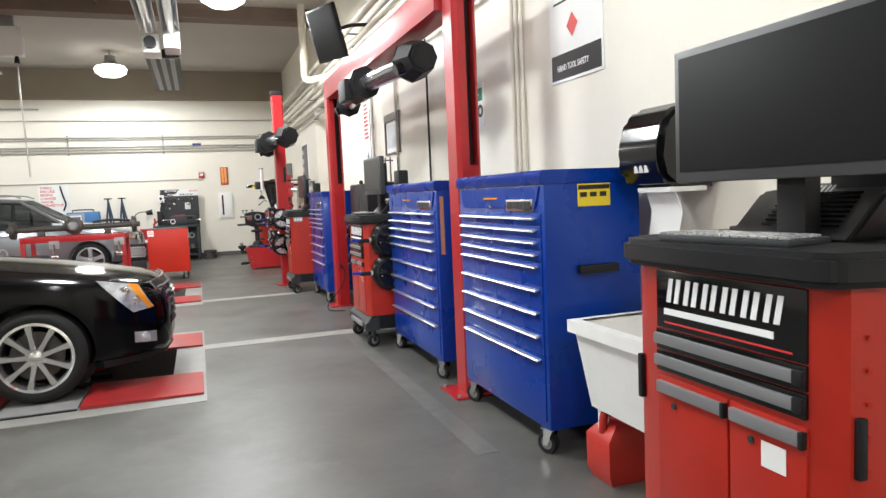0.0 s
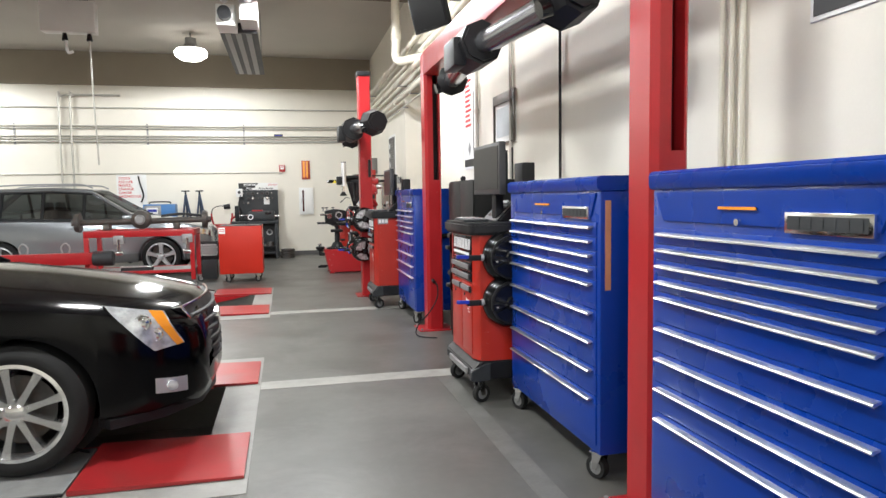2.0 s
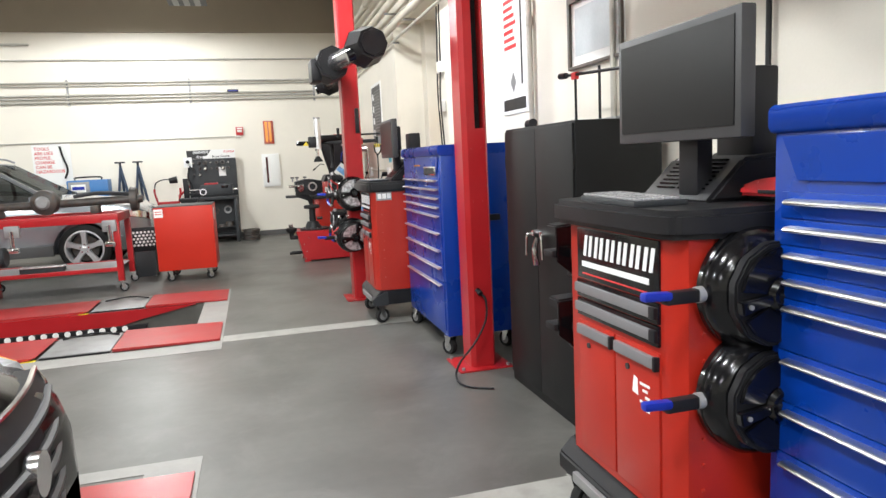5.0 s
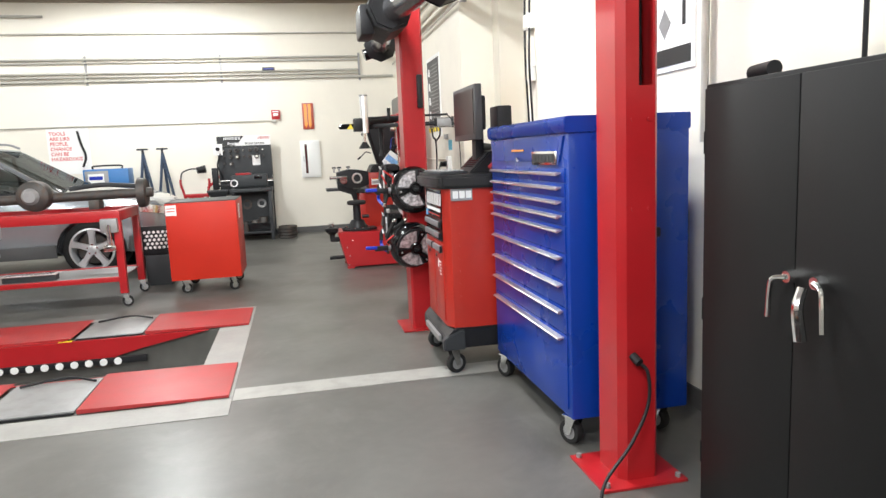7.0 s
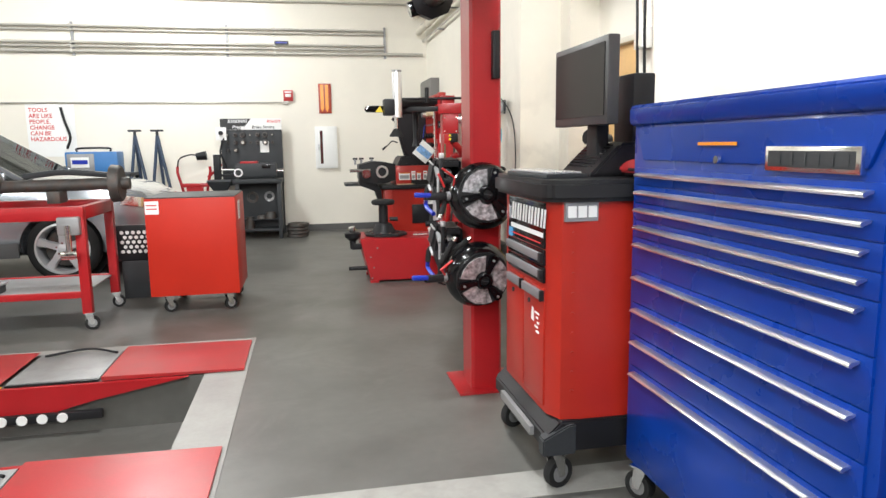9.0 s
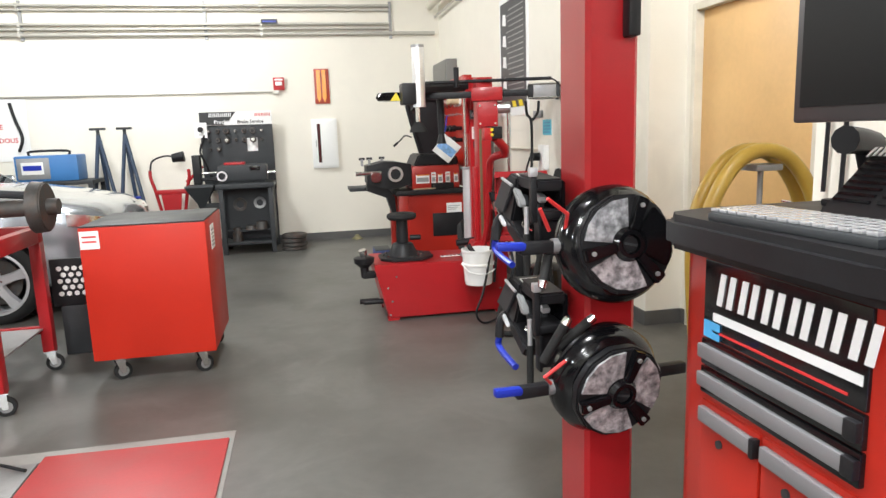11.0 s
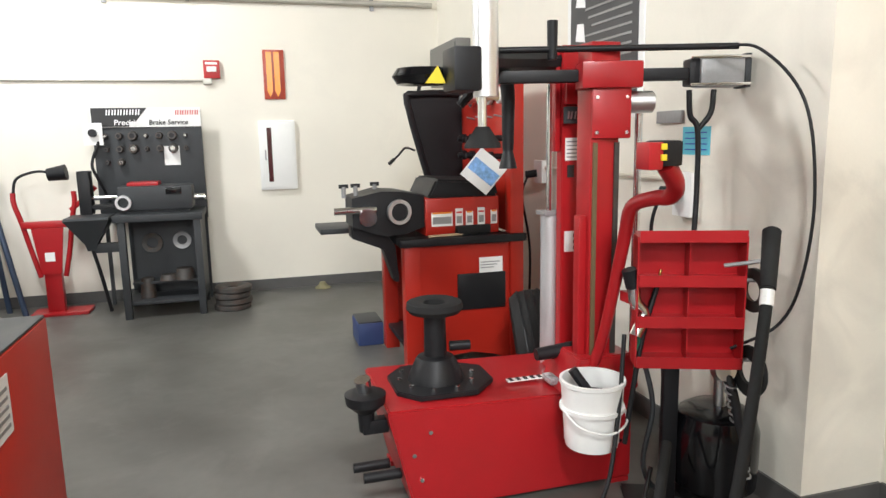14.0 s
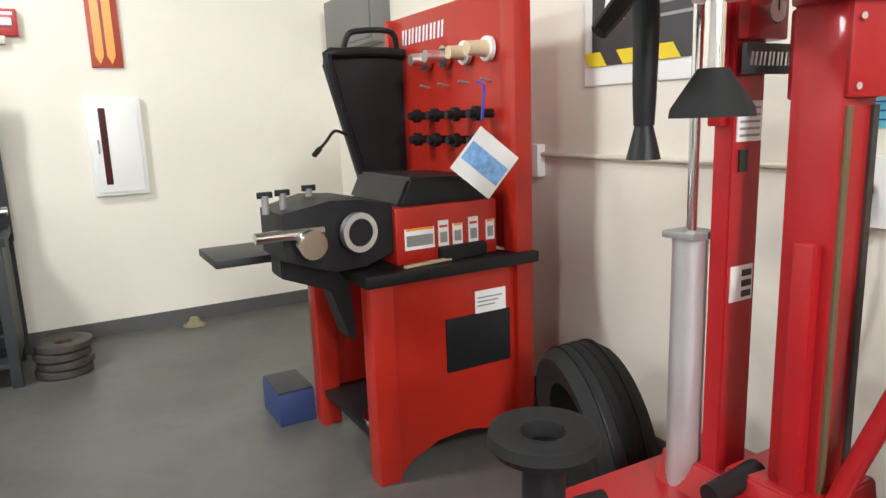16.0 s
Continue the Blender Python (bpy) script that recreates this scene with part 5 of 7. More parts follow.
    g = part("gauge", cyl((1.89, 15.12, 1.73), (1.89, 15.1, 1.73), 0.034, n=24), CHROME, t, "round pressure gauge with white dial")
    part("dial", cyl((1.89, 15.1, 1.73), (1.89, 15.098, 1.73), 0.028, n=24), WHITE, g)
    part("needle", box(1.888, 1.892, 15.096, 15.098, 1.728, 1.753), TEXT_BLACK, g)
    part("name_plate", box(1.805, 1.97, 15.115, 15.13, 1.582, 1.655, 0.003), DARK_GREY, t)
    maker_mark(6, 0.045, facing("-y", 1.812, 15.114, 1.602), ALU, t, "silver maker's mark of plain bars", 0.15, 0.001, 0.001, 1.0)
    # swing head over the chuck
    part("swing_arm", tube([(1.85, 15.22, 1.86), (1.55, 15.1, 1.84), (1.34, 14.9, 1.82)], 0.045, 8), BLACK, t, "black swing arm")
    part("swing_head", box(1.2, 1.31, 14.78, 14.94, 1.7, 1.86, 0.012), BLACK, t)
    part("helper_disc", closed_spin([(0.05, -0.025), (0.1, -0.03), (0.12, 0.0), (0.1, 0.03), (0.05, 0.035)], 28, pose(1.14, 15.02, 1.77), None), GLOSS_BLACK, t, "gloss black ring handle")
    part("warning_sign", prism([(1.12, 1.735), (1.2, 1.735), (1.17, 1.8)], "y", 14.892, 14.897), YELLOW, t, "yellow triangular warning sign")
    part("press_cylinder", cyl((1.335, 14.82, 1.68), (1.335, 14.82, 2.12), 0.048, n=28), ALU, t, "tall brushed aluminium press cylinder")
    part("press_cap", cyl((1.335, 14.82, 2.12), (1.335, 14.82, 2.14), 0.05, n=24), GREY, t)
    part("press_rod", cyl((1.32, 14.82, 1.52), (1.32, 14.82, 1.7), 0.018, n=12), CHROME, t)
    part("press_cone", spin([(0.0, 1.49), (0.07, 1.49), (0.068, 1.505), (0.025, 1.57), (0.0, 1.57)], 24, pose(1.32, 14.82, 0)), RUBBER, t, "black rubber press cone")
    part("roller_arm", tube([(1.56, 15.22, 1.84), (1.58, 15.22, 1.72), (1.58, 15.22, 1.56), (1.58, 15.22, 1.47)], 0.035, 10, r1=0.025), BLACK, t, "black helper roller arm")
    part("roller", cyl((1.58, 15.22, 1.47), (1.58, 15.22, 1.39), 0.022, 0.042, 12), BLACK, t)
    part("red_linkage", box(1.6, 1.8, 15.16, 15.26, 1.84, 1.9, 0.012), RED, t)
    # bead breaker pad and swing control
    part("control_arm", tube([(1.8, 14.86, 0.5), (1.84, 14.8, 0.72), (1.83, 14.65, 1.12), (1.83, 14.6, 1.26), (1.87, 14.52, 1.3), (1.9, 14.46, 1.31), (1.87, 14.39, 1.36), (1.8, 14.35, 1.43)], 0.022, 10, steps=4, r1=0.034), RED, t, "bent red control arm")
    ct = part("control_box", box(1.745, 1.84, 14.31, 14.39, 1.425, 1.51, 0.01), BLACK, t, "black control box with yellow buttons")
    part("control_face", box(1.705, 1.76, 14.302, 14.38, 1.415, 1.505, 0.006), RED, ct)
    for z in (1.445, 1.48):
        part("button", box(1.748, 1.768, 14.294, 14.303, z, z + 0.02, 0.002), YELLOW, ct)
    part("slide_rod", cyl((2.1, 15.0, 0.44), (2.1, 15.0, 1.66), 0.016, n=12), CHROME, t, "polished steel rod")
    part("bead_arm", cyl((1.64, 15.04, 0.57), (1.82, 15.04, 0.58), 0.028, 0.034, 14), BLACK, t, "black bead breaker arm")


tyre_changer()


def parts_tray():
    t = thing("parts_tray", "red steel tray with divided shelves on a stand", "tray", (1.85, 14.58, 0), -22)
    w = 0.4
    part("back", box(0, w, 0.1, 0.106, 0.64, 1.15), RED, t)
    for x in (0.0, w / 2 - 0.003, w - 0.006):
        part("divider", box(x, x + 0.006, 0.0 if x != w / 2 - 0.003 else 0.03, 0.1, 0.64, 1.15), RED, t)
    for k, z in enumerate((0.64, 0.8, 0.96, 1.13)):
        part("shelf", prism([(0.0, z), (0.1, z + 0.02), (0.1, z + 0.03), (0.0, z + 0.012), (-0.004, z + 0.045), (-0.01, z + 0.045), (-0.01, z)], "x", 0.006, w - 0.006), RED, t)
    part("stand_post", box(0.14, 0.2, 0.12, 0.18, 0, 1.1, 0.005), BLACK, t)
    part("stand_foot", box(0.0, 0.34, 0.05, 0.25, 0, 0.02), BLACK, t)


parts_tray()


def bucket():
    t = thing("bucket", "white plastic pail hung on the machine front", "bucket", (1.735, 14.7, 0.29))
    part("pail", closed_spin([(0.0, 0.0), (0.105, 0.0), (0.118, 0.15), (0.13, 0.155), (0.13, 0.17), (0.12, 0.172), (0.125, 0.26), (0.132, 0.265), (0.132, 0.28), (0.12, 0.28), (0.11, 0.02), (0.0, 0.02)], 32, None, None), WHITE_PLASTIC, t)
    part("bail", tube([(-0.135, 0, 0.17), (-0.1, -0.1, 0.12), (0, -0.145, 0.1), (0.1, -0.1, 0.12), (0.135, 0, 0.17)], 0.005, 8), WHITE_PLASTIC, t, "white bail handle")
    part("contents", cyl((0, 0, 0.03), (0, 0, 0.2), 0.108, n=24), DARK_GREY, t)
    part("brush", cyl((0.0, 0.0, 0.2), (-0.07, 0.04, 0.31), 0.02, n=8), BLACK, t)
    part("bracket", box(-0.03, 0.03, 0.128, 0.165, 0.12, 0.2, 0.004), GREY, t)


bucket()
ty = thing("spare_tyre", "worn black tyre leaning against the wall", "tyre", (1.99, 15.84, 0.325))
part("carcass", closed_spin([(0.2, -0.09), (0.3, -0.11), (0.33, -0.07), (0.335, 0.0), (0.33, 0.07), (0.3, 0.11), (0.2, 0.09), (0.22, 0.0)], 48, pose(0, 0, 0, 0, 82, -18), None), RUBBER, ty)
for gk in range(4):
    gz = -0.06 + 0.04 * gk
    part("groove", closed_spin([(0.328, gz - 0.004), (0.338, gz - 0.004), (0.338, gz + 0.004), (0.328, gz + 0.004)], 40, pose(0, 0, 0, 0, 82, -18), None), BLACK, ty)


def bead_tank():
    t = thing("air_tank", "black steel air tank on the floor with a ribbed hose", "air tank", (2.25, 14.6, 0))
    part("tank", spin([(0.0, 0.06), (0.12, 0.065), (0.165, 0.1), (0.17, 0.2), (0.17, 0.33), (0.15, 0.4), (0.1, 0.43), (0.0, 0.44)], 32), GLOSS_BLACK, t)
    for k in range(3):
        a = 2.1 * k + 0.4
        part("foot", box(-0.02, 0.02, -0.02, 0.02, 0, 0.09, m=pose(0.12 * math.cos(a), 0.12 * math.sin(a), 0)), BLACK, t)
    hs = part("ribbed_hose", tube([(-0.03, -0.06, 0.6), (-0.02, -0.1, 0.55), (-0.01, -0.14, 0.42), (0.01, -0.17, 0.2)], 0.02, 10), BLACK, t, "black hose wound with bright wire")
    for k in range(14):
        u = k / 13
        part("rib", closed_spin([(0.019, -0.003), (0.025, -0.003), (0.025, 0.003), (0.019, 0.003)], 16, pose(-0.02 + 0.03 * u, -0.1 - 0.07 * u, 0.55 - 0.35 * u, 12, 0, 0), None), SATIN, hs)
    part("elbow", tube([(0.0, -0.02, 0.43), (-0.01, -0.03, 0.56), (-0.03, -0.06, 0.61)], 0.026, 10), ALU, t, "bright elbow")
    part("flange", cyl((-0.03, -0.05, 0.6), (-0.035, -0.09, 0.61), 0.045, n=20), ALU, t)


bead_tank()


for dz, dr, dm in ((0.94, 0.085, IRON), (0.62, 0.1, RUBBER)):
    ds = thing("hung_disc", "dark ring disc hung on the side of a tray", "disc", (2.27, 14.45, dz), -22, group="discs beside the tray")
    part("ring", closed_spin([(dr * 0.5, -0.008), (dr, -0.008), (dr, 0.008), (dr * 0.5, 0.008)], 32, pose(0, 0, 0, 0, 90, 18), None), dm, ds)
    part("peg", cyl((-0.04, 0.0, dr * 0.45), (0.02, 0.0, dr * 0.45), 0.008, n=8), GREY, ds)


def hose(name, label, points, r, material=BLACK, steps=8):
    return tagged(finish(name, tube(points, r, 10, steps=steps), material), label, "hose")


tool = thing("inflation_gun", "black air gun with foam grip on a thick hose", "air gun", (0, 0, 0))
part("grip", cyl((2.19, 14.29, 0.98), (2.31, 14.42, 1.17), 0.028, 0.034, 14, bevel=0.006), RUBBER, tool)
part("collar", cyl((2.17, 14.27, 0.93), (2.19, 14.29, 0.98), 0.024, n=14), WHITE, tool)
part("thick_hose", tube([(2.17, 14.27, 0.935), (2.1, 14.22, 0.68), (2.0, 14.16, 0.34), (1.92, 14.13, 0.1), (1.84, 14.13, 0.035), (1.76, 14.2, 0.04), (1.8, 14.32, 0.16), (1.95, 14.5, 0.35)], 0.021, 10), RUBBER, tool, "thick black hose looping on the floor")
part("holder", tube([(2.25, 14.34, 1.08), (2.2, 14.4, 1.06), (2.15, 14.47, 1.04)], 0.008, 6), GREY, tool)
hose("air_hose", "thin black air hose arching along the wall", [(2.26, 14.7, 1.86), (2.34, 14.57, 1.84), (2.4, 14.4, 1.64), (2.415, 14.34, 1.3), (2.4, 14.36, 0.98), (2.36, 14.42, 0.8), (2.22, 14.5, 0.7)], 0.006)
hose("air_hose", "thin black hose looped beside the white pail", [(1.85, 14.66, 0.75), (1.8, 14.6, 0.5), (1.72, 14.52, 0.25), (1.66, 14.5, 0.1), (1.72, 14.5, 0.02), (1.85, 14.52, 0.06), (1.95, 14.6, 0.2)], 0.009)
hose("air_hose", "grey air lines hanging behind the machine", [(2.02, 14.8, 0.62), (2.03, 14.72, 0.4), (1.98, 14.7, 0.15), (2.08, 14.66, 0.02), (2.3, 14.4, 0.012)], 0.011, DARK_GREY)
hose("air_hose", "black twin hose hanging from the cylinder", [(2.16, 14.74, 1.7), (2.17, 14.74, 1.6), (2.2, 14.73, 1.54), (2.2, 14.72, 1.3), (2.18, 14.7, 1.1), (2.16, 14.68, 0.95)], 0.011)
hose("air_hose", "black hose stub joining a twin hose", [(2.26, 14.72, 1.7), (2.25, 14.72, 1.61), (2.202, 14.73, 1.545)], 0.011)
gun = thing("blow_gun", "chrome and black blow gun hanging on a hook", "air gun", (1.86, 14.62, 0.86))
part("gun_body", tube([(0, 0, 0.1), (0.01, 0, 0.03), (0.04, -0.01, -0.02), (0.0, -0.02, -0.1)], 0.025, 10), CHROME, gun)
part("gun_grip", cyl((0.0, 0, 0.09), (-0.02, 0, 0.16), 0.03, n=12), BLACK, gun)
part("green_hose", cyl((0.03, 0.0, 0.02), (0.03, 0.01, -0.25), 0.012, n=8), mat("green_rubber", (0.01, 0.16, 0.09), 0.5), gun)
part("brass_tip", cyl((0.11, 0, 0.1), (0.12, 0, 0.15), 0.006, n=10), mat("brass", (0.6, 0.42, 0.14), 0.25, 0.9), gun)
part("wand", tube([(-0.02, 0, -0.55), (0.0, -0.01, -0.35), (0.05, 0, -0.1), (0.11, 0, 0.1)], 0.011, 8), BLACK, gun, "thin black hose with a brass tip")
part("hook", box(-0.01, 0.02, 0.02, 0.08, 0.02, 0.06), RED, gun)


# ---- red brake lathe bench ----
def lathe_bench():
    t = thing("lathe_bench", "red steel bench with black top and tool board", "workbench", (0, 0, 0))
    x0, x1, y0, y1 = 1.36, 2.16, 16.42, 17.2
    for x, y in ((x0, y0), (x0, y1 - 0.09), (x1 - 0.09, y1 - 0.09)):
        part("leg", box(x, x + 0.1, y, y + 0.1, 0, 0.86, 0.006), RED_WARM, t)
    part("right_post", box(x1 - 0.09, x1, y0, y0 + 0.1, 0, 2.05, 0.006), RED_WARM, t)
    arch = [(x0 + 0.1, 0.86), (x1 - 0.09, 0.86), (x1 - 0.09, 0.06), (x1 - 0.2, 0.1), (x1 - 0.35, 0.13), (x0 + 0.3, 0.12), (x0 + 0.16, 0.06), (x0 + 0.1, 0.0)]
    part("front_panel", prism(arch, "y", y0 + 0.03, y0 + 0.05), RED_WARM, t)
    part("rear_panel", box(x0 + 0.1, x1 - 0.09, y1 - 0.05, y1 - 0.03, 0.1, 0.86), RED_WARM, t)
    part("side_panel", box(x1 - 0.04, x1 - 0.02, y0 + 0.1, y1 - 0.09, 0.06, 0.86), RED_WARM, t)
    part("shelf", box(x0 + 0.02, x1 - 0.09, y0 + 0.05, y1 - 0.05, 0.16, 0.19, 0.004), BLACK, t, "black lower shelf")
    part("worktop", box(x0 - 0.03, x1 - 0.1, y0 + 0.1, 17.6, 0.862, 0.908, 0.006), BLACK, t)
    part("worktop_front", box(x0 - 0.03, x1 + 0.01, y0 - 0.03, y0 + 0.1, 0.86, 0.91, 0.006), BLACK, t, "black worktop")
    bd = part("tool_board", box(x1 - 0.07, x1 - 0.05, y0 + 0.1, 17.6, 0.91, 2.05, 0.003), RED_WARM, t, "red upright tool board")
    part("board_edge", box(x1 - 0.1, x1 - 0.03, 17.6, 17.65, 0, 2.05, 0.005), RED_WARM, t)
    maker_mark(6, 0.11, facing("-x", x1 - 0.072, 17.5, 1.9), TEXT_WHITE, bd, "white maker's mark of plain bars", 0.15, 0.002, 0.001, 1.0)
    for k, z in enumerate((1.8, 1.66, 1.52, 1.4)):
        for j in range(4):
            yy = y0 + 0.2 + 0.19 * j
            if k == 1:
                part("hook", cyl((x1 - 0.07, yy, z), (x1 - 0.13, yy, z + 0.012), 0.006, n=6), GREY, bd)
            elif k == 0:
                ad = part("adaptor", cyl((x1 - 0.07, yy, z), (x1 - 0.2 + 0.02 * (j % 2), yy, z), 0.04 - 0.006 * (j % 3), 0.03, 16), ALU if j > 1 else mat("cream_plastic", (0.6, 0.5, 0.32), 0.5), bd)
                part("flange", cyl((x1 - 0.08, yy, z), (x1 - 0.1, yy, z), 0.055, n=16), CHROME if j > 1 else PAPER, ad)
            else:
                ad = part("adaptor", cyl((x1 - 0.07, yy, z), (x1 - 0.2, yy, z), 0.02, n=12), BLACK, bd)
                part("flange", cyl((x1 - 0.14, yy, z), (x1 - 0.17, yy, z), 0.034, n=12), BLACK, ad)
    pouch = part("document_pouch", box(x0 + 0.35, x0 + 0.68, y0 + 0.018, y0 + 0.03, 0.42, 0.66, 0.004), BLACK, t, "black document pouch with papers")
    pap = part("paper", box(x0 + 0.5, x0 + 0.66, y0 + 0.022, y0 + 0.026, 0.63, 0.76), PAPER, pouch, "white printed papers")
    for k in range(3):
        part("print", box(x0 + 0.51, x0 + 0.6 + 0.02 * k, y0 + 0.02, y0 + 0.0225, 0.69 + 0.018 * k, 0.696 + 0.018 * k), GREY, pap)


def brake_lathe():
    t = thing("brake_lathe", "black and red bench brake lathe with open lid", "brake lathe", (1.36, 16.42, 0.91))
    part("base_box", box(0.16, 0.66, 0.08, 0.62, 0, 0.24, 0.012), RED_WARM, t, "red steel housing with labels")
    part("cover", prism([(0.18, 0.24), (0.66, 0.24), (0.64, 0.34), (0.24, 0.36)], "y", 0.09, 0.62, 0.015), BLACK, t, "black lower lid")
    # open case lid
    ld = part("open_lid", prism([(0.44, 0.26), (0.78, 0.26), (0.8, 0.9), (0.74, 0.96), (0.33, 0.96), (0.27, 0.9)], "y", 1.08, 1.12, 0.01), BLACK, t, "raised black moulded lid")
    part("lid_rim", tube([(0.45, 1.05, 0.27), (0.29, 1.05, 0.88), (0.35, 1.05, 0.95), (0.73, 1.05, 0.95), (0.78, 1.05, 0.88), (0.77, 1.05, 0.27)], 0.026, 8, steps=3), BLACK, ld)
    part("lid_handle", tube([(0.38, 1.08, 0.95), (0.4, 1.06, 1.03), (0.45, 1.06, 1.06), (0.62, 1.06, 1.07), (0.68, 1.06, 1.04), (0.7, 1.08, 0.95)], 0.016, 8, steps=4), BLACK, ld)
    part("lid_hinge", box(0.5, 0.72, 0.6, 1.1, 0.2, 0.28, 0.01), BLACK, t)
    part("head", loft([[(-0.3, 0.1, 0.08), (-0.3, 0.4, 0.08), (-0.3, 0.4, 0.26), (-0.3, 0.1, 0.26)], [(-0.12, 0.06, 0.02), (-0.12, 0.44, 0.02), (-0.12, 0.44, 0.3), (-0.12, 0.06, 0.3)], [(0.02, 0.08, 0.02), (0.02, 0.44, 0.02), (0.02, 0.44, 0.29), (0.02, 0.08, 0.29)], [(0.16, 0.1, 0.06), (0.16, 0.42, 0.06), (0.16, 0.42, 0.26), (0.16, 0.1, 0.26)]]), BLACK, t, "black cast headstock")
    d = part("dial_ring", closed_spin([(0.055, 0), (0.078, 0), (0.078, 0.03), (0.055, 0.03)], 28, pose(-0.02, 0.05, 0.17, 90, 0, 10), None), ALU, t, "bright graduated ring")
    part("dial_hub", cyl((-0.02, 0.05, 0.17), (-0.02, 0.03, 0.17), 0.054, n=24), BLACK, d)
    part("spindle", cyl((-0.16, 0.04, 0.19), (-0.42, 0.04, 0.19), 0.022, n=14), CHROME, t, "chrome spindle")
    part("chuck", cyl((-0.22, 0.06, 0.15), (-0.22, -0.02, 0.15), 0.055, n=20, bevel=0.005), CHROME, t)
    for k, (a, b) in enumerate(((-0.26, 0.2), (-0.12, 0.3), (-0.34, 0.16))):
        part("adjuster", cyl((a, b, 0.26), (a, b, 0.33), 0.014, n=10), GREY, t)
        part("wing", box(a - 0.03, a + 0.03, b - 0.006, b + 0.006, 0.32, 0.345, 0.004), BLACK, t)
    part("support_arm", prism([(-0.2, 0.06), (-0.08, 0.02), (-0.02, -0.06), (0.0, -0.3), (-0.03, -0.3), (-0.1, -0.08), (-0.3, 0.0), (-0.3, 0.08)], "y", 0.16, 0.3, 0.006), BLACK, t)
    part("chip_tray", box(-0.44, -0.03, 0.72, 1.12, -0.042, -0.004, 0.006), DARK_GREY, t, "grey metal chip tray")
    for k, (a, b, m2) in enumerate(((0.2, 0.34, PAPER), (0.36, 0.41, PAPER), (0.43, 0.48, PAPER), (0.51, 0.56, PAPER), (0.6, 0.645, PAPER))):
        st = part("label", box(a, b, 0.077, 0.081, 0.06, 0.15 + 0.02 * (k % 2)), m2, t, "white warning label")
        part("print", box(a + 0.006, b - 0.006, 0.0755, 0.0778, 0.14, 0.15), AMBER if k % 2 == 0 else TEXT_RED, st)
        part("print", box(a + 0.008, b - 0.008, 0.0755, 0.0778, 0.075, 0.12), GREY, st)
    part("cord", tube([(0.3, 0.9, 0.53), (0.22, 0.85, 0.55), (0.16, 0.82, 0.5), (0.12, 0.8, 0.47)], 0.008, 8), BLACK, t)
    part("plug", cyl((0.12, 0.8, 0.47), (0.08, 0.78, 0.44), 0.014, n=8), BLACK, t)


lathe_bench()
brake_lathe()
wr = thing("hand_brush", "black brush with pale wooden handle on a bench", "brush", (1.66, 16.44, 0.91), 8)
part("handle", box(-0.14, 0.1, 0, 0.02, 0.002, 0.016, 0.005), mat("pale_wood", (0.55, 0.4, 0.25), 0.6), wr)
part("bristles", box(0.06, 0.3, 0.0, 0.05, 0, 0.06, 0.012), RUBBER, wr)
tag = thing("hanging_tag", "blue and white instruction card hung by a ring", "card", (1.98, 16.4, 1.22))
part("card", box(-0.105, 0.105, 0, 0.003, -0.105, 0.105, m=pose(-0.12, -0.06, 0.1, 0, 40, -14)), PAPER, tag)
part("blue_block", box(-0.095, 0.095, -0.003, -0.0005, -0.045, 0.04, m=pose(-0.12, -0.06, 0.1, 0, 40, -14)), mat("pale_blue_card", (0.2, 0.4, 0.72), 0.6, vary=0.4, scale=40), tag)
part("ring", tube([(-0.13, -0.06, 0.27), (-0.11, -0.05, 0.4), (-0.07, 0.06, 0.43)], 0.006, 6), BLUE_GRIP, tag)
bb = thing("parts_bin", "blue-grey steel bin on the floor beside a bench", "bin", (1.17, 17.22, 0))
part("bin", box(0, 0.19, 0, 0.3, 0, 0.17, 0.008), mat("blue_grey_steel", (0.03, 0.055, 0.16), 0.5), bb)
part("bin_top", box(0.005, 0.185, 0.005, 0.295, 0.17, 0.18, 0.003), DARK_GREY, bb)
for dk in range(3):
    rt = thing("brake_rotor", "bare steel brake rotor on a bench shelf", "brake rotor", (1.5 + 0.06 * dk, 16.62 + 0.05 * dk, 0.19 + 0.03 * dk), group="rotors on the shelf")
    part("disc", closed_spin([(0.04, 0), (0.11, 0), (0.11, 0.028), (0.06, 0.028), (0.055, 0.05), (0.04, 0.05)], 28, None, None), CHROME, rt)


